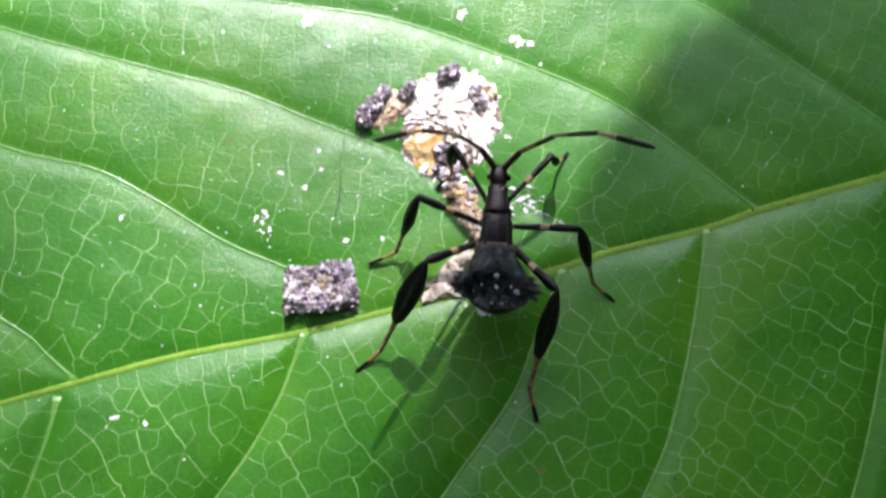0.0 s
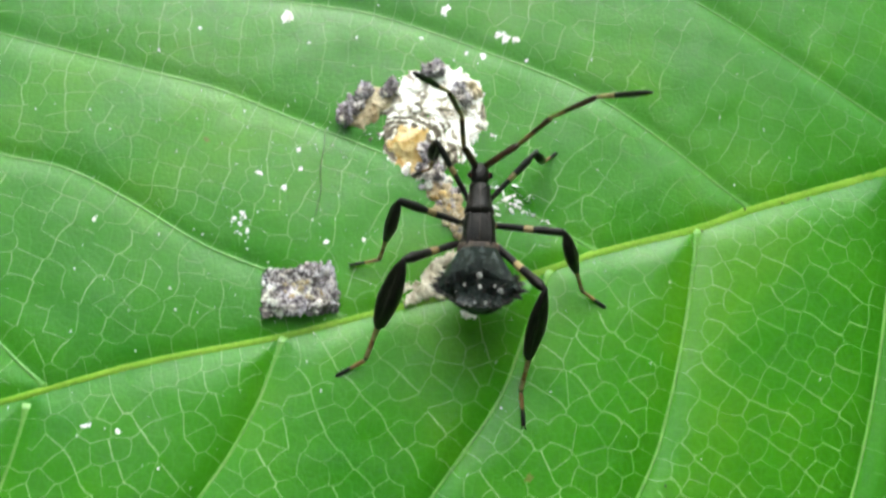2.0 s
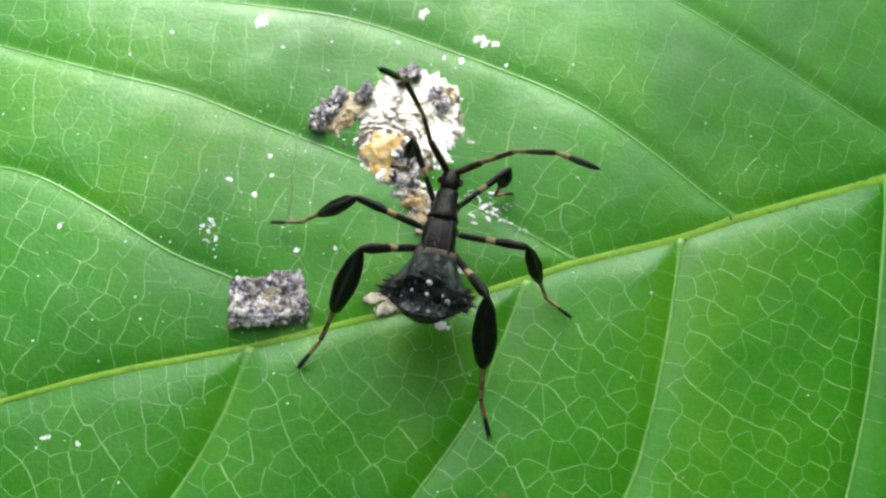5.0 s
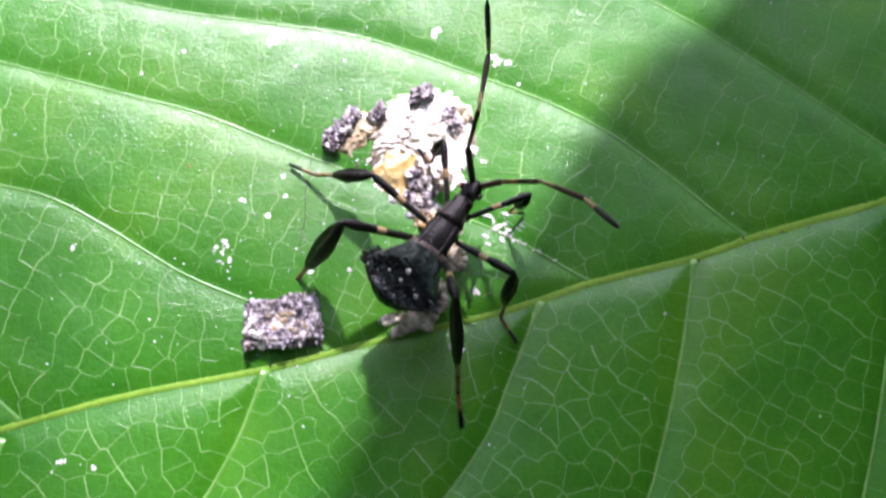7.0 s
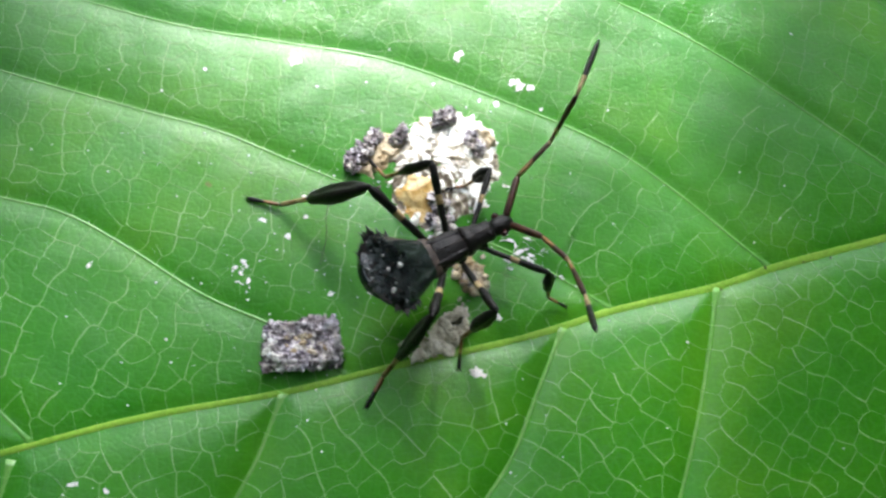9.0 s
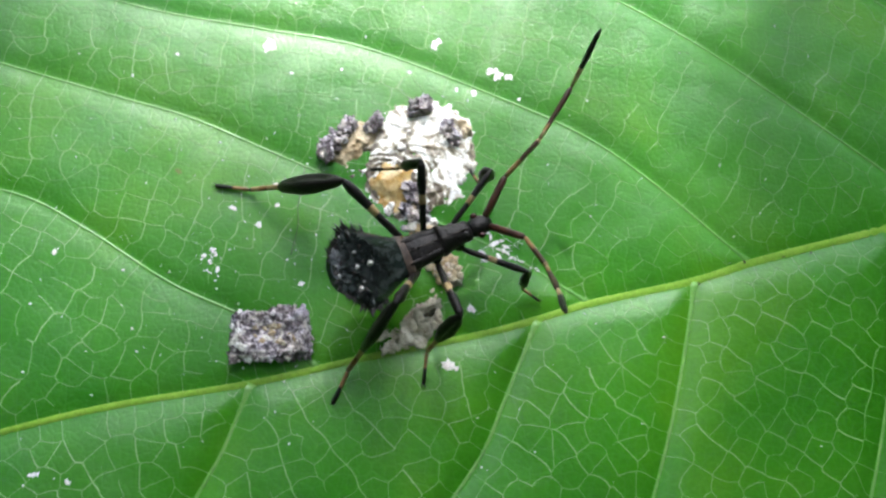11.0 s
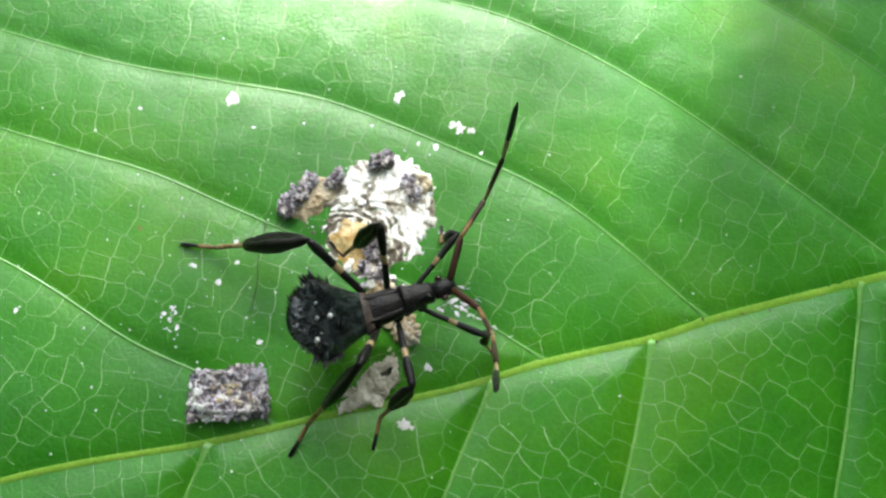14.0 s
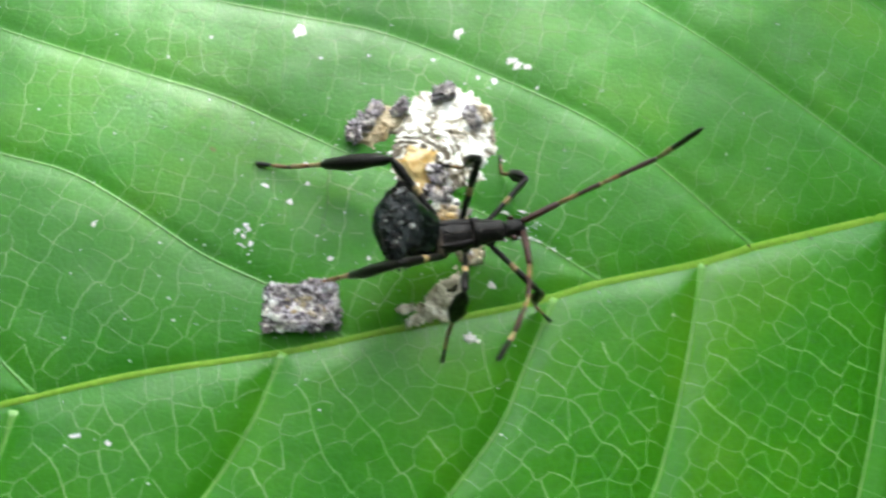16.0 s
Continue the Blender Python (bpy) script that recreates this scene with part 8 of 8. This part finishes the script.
    walk(limb['AR_0'], [(0.00, mm(8.35, -0.50, 0.35, -49.9, -74.9, -75.1)), (0.50, mm(8.35, -0.50, 0.35, -7.8, -78.9, -157.6)),
        (1.00, mm(8.35, -0.50, 0.35, -43.6, -77.4, -91.5)), (1.50, mm(8.35, -0.50, 0.35, -15.9, -37.8, -45.1)),
        (2.00, mm(8.35, -0.50, 0.35, -17.3, -38.1, -65.9)), (2.50, mm(8.35, -0.50, 0.35, -29.0, -55.6, -55.7)),
        (3.00, mm(8.35, -0.50, 0.35, -39.5, -65.1, -70.6)), (3.50, mm(8.35, -0.50, 0.35, -18.6, -39.7, -63.5)),
        (4.00, mm(8.35, -0.50, 0.35, -26.4, -55.6, -86.3)), (4.50, mm(8.35, -0.50, 0.35, -25.4, -53.8, -85.9)),
        (5.00, mm(8.35, -0.50, 0.35, -24.0, -57.3, -90.4)), (5.50, mm(8.35, -0.50, 0.35, -21.4, -60.2, -94.1)),
        (6.00, mm(8.35, -0.50, 0.35, -18.4, -62.6, -96.2)), (6.50, mm(8.35, -0.50, 0.35, -15.7, -64.9, -96.3)),
        (7.00, mm(8.35, -0.50, 0.35, -13.8, -67.2, -93.5)), (7.50, mm(8.35, -0.50, 0.35, -9.4, -52.3, -90.1)),
        (8.00, mm(8.35, -0.50, 0.35, -3.2, -46.4, -87.1)), (8.50, mm(8.35, -0.50, 0.35, -0.6, -48.5, -94.7)),
        (9.00, mm(8.35, -0.50, 0.35, -8.1, -39.7, -72.1)), (9.50, mm(8.35, -0.50, 0.35, -9.4, -39.4, -68.7)),
        (10.00, mm(8.35, -0.50, 0.35, -10.9, -38.8, -65.3)), (10.50, mm(8.35, -0.50, 0.35, -12.3, -38.2, -61.9)),
        (11.00, mm(8.35, -0.50, 0.35, -13.7, -37.4, -58.5)), (11.50, mm(8.35, -0.50, 0.35, -15.1, -36.4, -55.3)),
        (12.00, mm(8.35, -0.50, 0.35, -6.7, -43.2, -71.0)), (12.50, mm(8.35, -0.50, 0.35, -10.0, -47.0, -59.3)),
        (13.00, mm(8.35, -0.50, 0.35, -7.8, -50.4, -62.3)), (13.50, mm(8.35, -0.50, 0.35, -13.1, -50.8, -54.6)),
        (14.00, mm(8.35, -0.50, 0.35, -8.9, -41.6, -71.1)), (14.50, mm(8.35, -0.50, 0.35, -3.9, -55.3, -84.6)),
        (15.00, mm(8.35, -0.50, 0.35, -1.5, -40.3, -85.6)), (15.50, mm(8.35, -0.50, 0.35, -3.9, -40.4, -81.2)),
        (16.00, mm(8.35, -0.50, 0.35, 0.0, -25.0, -97.5))])
    walk(limb['AR_1'], [(0.00, mm(8.63, -1.54, 4.33, -23.8, -52.6, -83.0)), (0.50, mm(7.62, -0.80, 4.40, -18.3, -36.4, -64.3)),
        (1.00, mm(8.33, -1.40, 4.38, -21.5, -48.2, -76.6)), (1.50, mm(10.65, -2.81, 2.88, -22.8, -48.2, -74.2)),
        (2.00, mm(9.67, -3.46, 2.90, -21.4, -49.5, -63.1)), (2.50, mm(9.66, -2.42, 3.75, -18.1, -33.3, -59.0)),
        (3.00, mm(8.93, -2.14, 4.09, -17.1, -32.3, -61.9)), (3.50, mm(9.77, -3.34, 2.98, -29.9, -63.3, -94.7)),
        (4.00, mm(8.50, -2.82, 3.76, -25.6, -56.9, -101.1)), (4.50, mm(8.52, -2.93, 3.68, -25.6, -55.4, -93.1)),
        (5.00, mm(8.33, -2.73, 3.82, -22.2, -54.2, -91.8)), (5.50, mm(8.20, -2.54, 3.93, -19.3, -52.9, -89.7)),
        (6.00, mm(8.14, -2.39, 4.01, -17.0, -51.7, -87.1)), (6.50, mm(8.16, -2.24, 4.08, -15.1, -50.4, -84.0)),
        (7.00, mm(8.25, -2.10, 4.15, -13.8, -49.3, -80.4)), (7.50, mm(8.34, -3.02, 3.61, -3.4, -26.0, -107.6)),
        (8.00, mm(8.49, -3.34, 3.34, -0.4, -21.0, -97.8)), (8.50, mm(8.13, -3.23, 3.44, 0.1, -38.7, -98.1)),
        (9.00, mm(9.33, -3.52, 2.99, -2.8, -39.3, -94.5)), (9.50, mm(9.51, -3.47, 2.97, -2.9, -39.1, -95.2)),
        (10.00, mm(9.69, -3.42, 2.94, -3.0, -39.0, -95.8)), (10.50, mm(9.88, -3.36, 2.90, -3.1, -38.8, -96.5)),
        (11.00, mm(10.06, -3.30, 2.85, -3.2, -38.6, -97.1)), (11.50, mm(10.24, -3.23, 2.80, -3.2, -38.4, -97.8)),
        (12.00, mm(9.33, -3.34, 3.17, -1.0, -57.7, -93.4)), (12.50, mm(9.78, -2.92, 3.37, -0.3, -58.2, -93.3)),
        (13.00, mm(9.57, -2.83, 3.53, -10.5, -66.6, -62.1)), (13.50, mm(9.86, -2.62, 3.55, -1.4, -43.7, -91.9)),
        (14.00, mm(9.35, -3.42, 3.09, -1.6, -46.1, -98.1)), (14.50, mm(8.57, -2.84, 3.74, 1.9, -52.0, -99.7)),
        (15.00, mm(8.59, -3.64, 3.02, 4.2, -25.3, -105.4)), (15.50, mm(8.83, -3.61, 3.02, 7.0, -32.5, -112.9)),
        (16.00, mm(7.86, -4.21, 2.09, 4.6, -32.7, -111.6))])
    walk(limb['AR_2'], [(0.00, mm(8.97, -4.37, 8.07, -17.6, -55.3, -118.0)), (0.50, mm(9.26, -4.22, 7.19, -17.2, -52.7, -113.1)),
        (1.00, mm(9.05, -4.45, 7.88, -16.4, -57.4, -120.0)), (1.50, mm(11.51, -5.83, 6.39, -21.5, -51.1, -99.1)),
        (2.00, mm(11.06, -6.19, 6.47, -23.5, -55.6, -92.3)), (2.50, mm(11.69, -5.79, 6.34, -30.0, -59.0, -87.5)),
        (3.00, mm(10.80, -5.65, 6.61, -26.7, -54.1, -89.6)), (3.50, mm(9.59, -5.45, 7.19, -18.8, -55.6, -122.2)),
        (4.00, mm(8.01, -5.34, 7.70, -18.0, -42.4, -115.2)), (4.50, mm(8.38, -5.60, 7.55, -19.9, -52.7, -117.5)),
        (5.00, mm(8.25, -5.48, 7.64, -16.2, -51.2, -116.6)), (5.50, mm(8.22, -5.38, 7.69, -13.0, -49.8, -115.0)),
        (6.00, mm(8.29, -5.30, 7.70, -10.3, -48.4, -112.8)), (6.50, mm(8.47, -5.22, 7.71, -7.9, -47.2, -110.0)),
        (7.00, mm(8.76, -5.12, 7.72, -6.0, -46.0, -106.6)), (7.50, mm(7.07, -7.05, 5.68, 2.2, -32.2, -129.7)),
        (8.00, mm(7.89, -7.69, 5.02, 1.0, -23.4, -104.1)), (8.50, mm(7.61, -6.86, 6.38, 3.3, -39.3, -113.9)),
        (9.00, mm(9.04, -7.15, 5.97, 2.4, -39.7, -115.7)), (9.50, mm(9.18, -7.11, 5.94, 2.8, -43.3, -116.8)),
        (10.00, mm(9.32, -7.06, 5.90, 3.3, -47.1, -118.0)), (10.50, mm(9.46, -7.01, 5.85, 4.0, -50.8, -119.4)),
        (11.00, mm(9.60, -6.95, 5.79, 4.9, -54.4, -121.1)), (11.50, mm(9.74, -6.88, 5.72, 6.0, -58.0, -123.1)),
        (12.00, mm(9.18, -5.85, 7.15, 4.8, -45.6, -113.9)), (12.50, mm(9.64, -5.40, 7.37, 4.4, -48.0, -109.0)),
        (13.00, mm(10.45, -4.48, 7.85, 4.6, -52.4, -104.2)), (13.50, mm(9.75, -6.02, 6.80, 6.8, -56.6, -116.0)),
        (14.00, mm(8.89, -6.65, 6.48, 4.8, -53.3, -118.5)), (14.50, mm(8.09, -5.70, 7.45, 3.3, -38.1, -104.9)),
        (15.00, mm(7.46, -7.74, 5.03, 7.5, -30.9, -116.9)), (15.50, mm(7.28, -7.26, 5.55, 10.0, -37.4, -121.5)),
        (16.00, mm(6.41, -7.89, 4.64, 10.4, -39.7, -128.9))])
    walk(limb['AR_3'], [(0.00, mm(7.43, -7.28, 12.83, -12.7, -37.9, -124.0)), (0.50, mm(7.88, -7.44, 11.79, -12.6, -37.1, -121.2)),
        (1.00, mm(7.49, -7.15, 12.76, -13.0, -32.2, -114.4)), (1.50, mm(10.93, -9.41, 10.89, -16.3, -49.5, -122.4)),
        (2.00, mm(10.92, -9.46, 11.24, -17.0, -47.1, -113.3)), (2.50, mm(11.82, -8.77, 11.30, -21.8, -48.5, -102.7)),
        (3.00, mm(10.82, -9.04, 11.29, -21.9, -50.5, -109.2)), (3.50, mm(7.85, -8.21, 11.96, -14.7, -48.4, -130.8)),
        (4.00, mm(6.18, -9.21, 11.60, -15.2, -43.1, -132.0)), (4.50, mm(6.75, -8.71, 12.15, -14.9, -46.4, -132.5)),
        (5.00, mm(6.62, -8.72, 12.15, -11.6, -46.2, -132.2)), (5.50, mm(6.64, -8.77, 12.10, -8.4, -46.0, -131.6)),
        (6.00, mm(6.80, -8.84, 12.03, -5.3, -45.8, -130.9)), (6.50, mm(7.13, -8.92, 11.95, -2.3, -45.7, -129.8)),
        (7.00, mm(7.62, -8.97, 11.88, 0.6, -45.5, -128.4)), (7.50, mm(3.94, -10.82, 8.77, 2.0, -18.2, -129.5)),
        (8.00, mm(6.60, -12.84, 7.32, 3.1, -24.9, -114.0)), (8.50, mm(5.79, -10.96, 10.04, 5.3, -35.1, -125.7)),
        (9.00, mm(7.11, -11.16, 9.66, 5.0, -43.0, -125.7)), (9.50, mm(7.29, -10.86, 9.91, 5.5, -46.4, -126.2)),
        (10.00, mm(7.47, -10.54, 10.13, 6.1, -49.8, -126.9)), (10.50, mm(7.67, -10.19, 10.33, 6.9, -53.2, -127.7)),
        (11.00, mm(7.87, -9.83, 10.49, 7.8, -56.6, -128.6)), (11.50, mm(8.07, -9.45, 10.63, 8.9, -59.9, -129.8)),
        (12.00, mm(7.54, -9.55, 11.29, 7.7, -52.3, -122.4)), (12.50, mm(8.39, -9.06, 11.67, 7.6, -49.5, -119.4)),
        (13.00, mm(9.58, -7.90, 12.43, 14.8, -60.8, -132.7)), (13.50, mm(8.36, -8.88, 11.63, 12.4, -58.1, -131.7)),
        (14.00, mm(7.23, -9.68, 11.12, 7.9, -57.3, -126.8)), (14.50, mm(6.92, -10.10, 11.02, 4.1, -24.3, -108.1)),
        (15.00, mm(5.21, -12.16, 8.00, 8.9, -24.7, -123.3)), (15.50, mm(4.88, -11.18, 9.06, 12.6, -38.8, -129.5)),
        (16.00, mm(3.61, -11.35, 8.33, 14.0, -48.6, -137.0))])


motions()
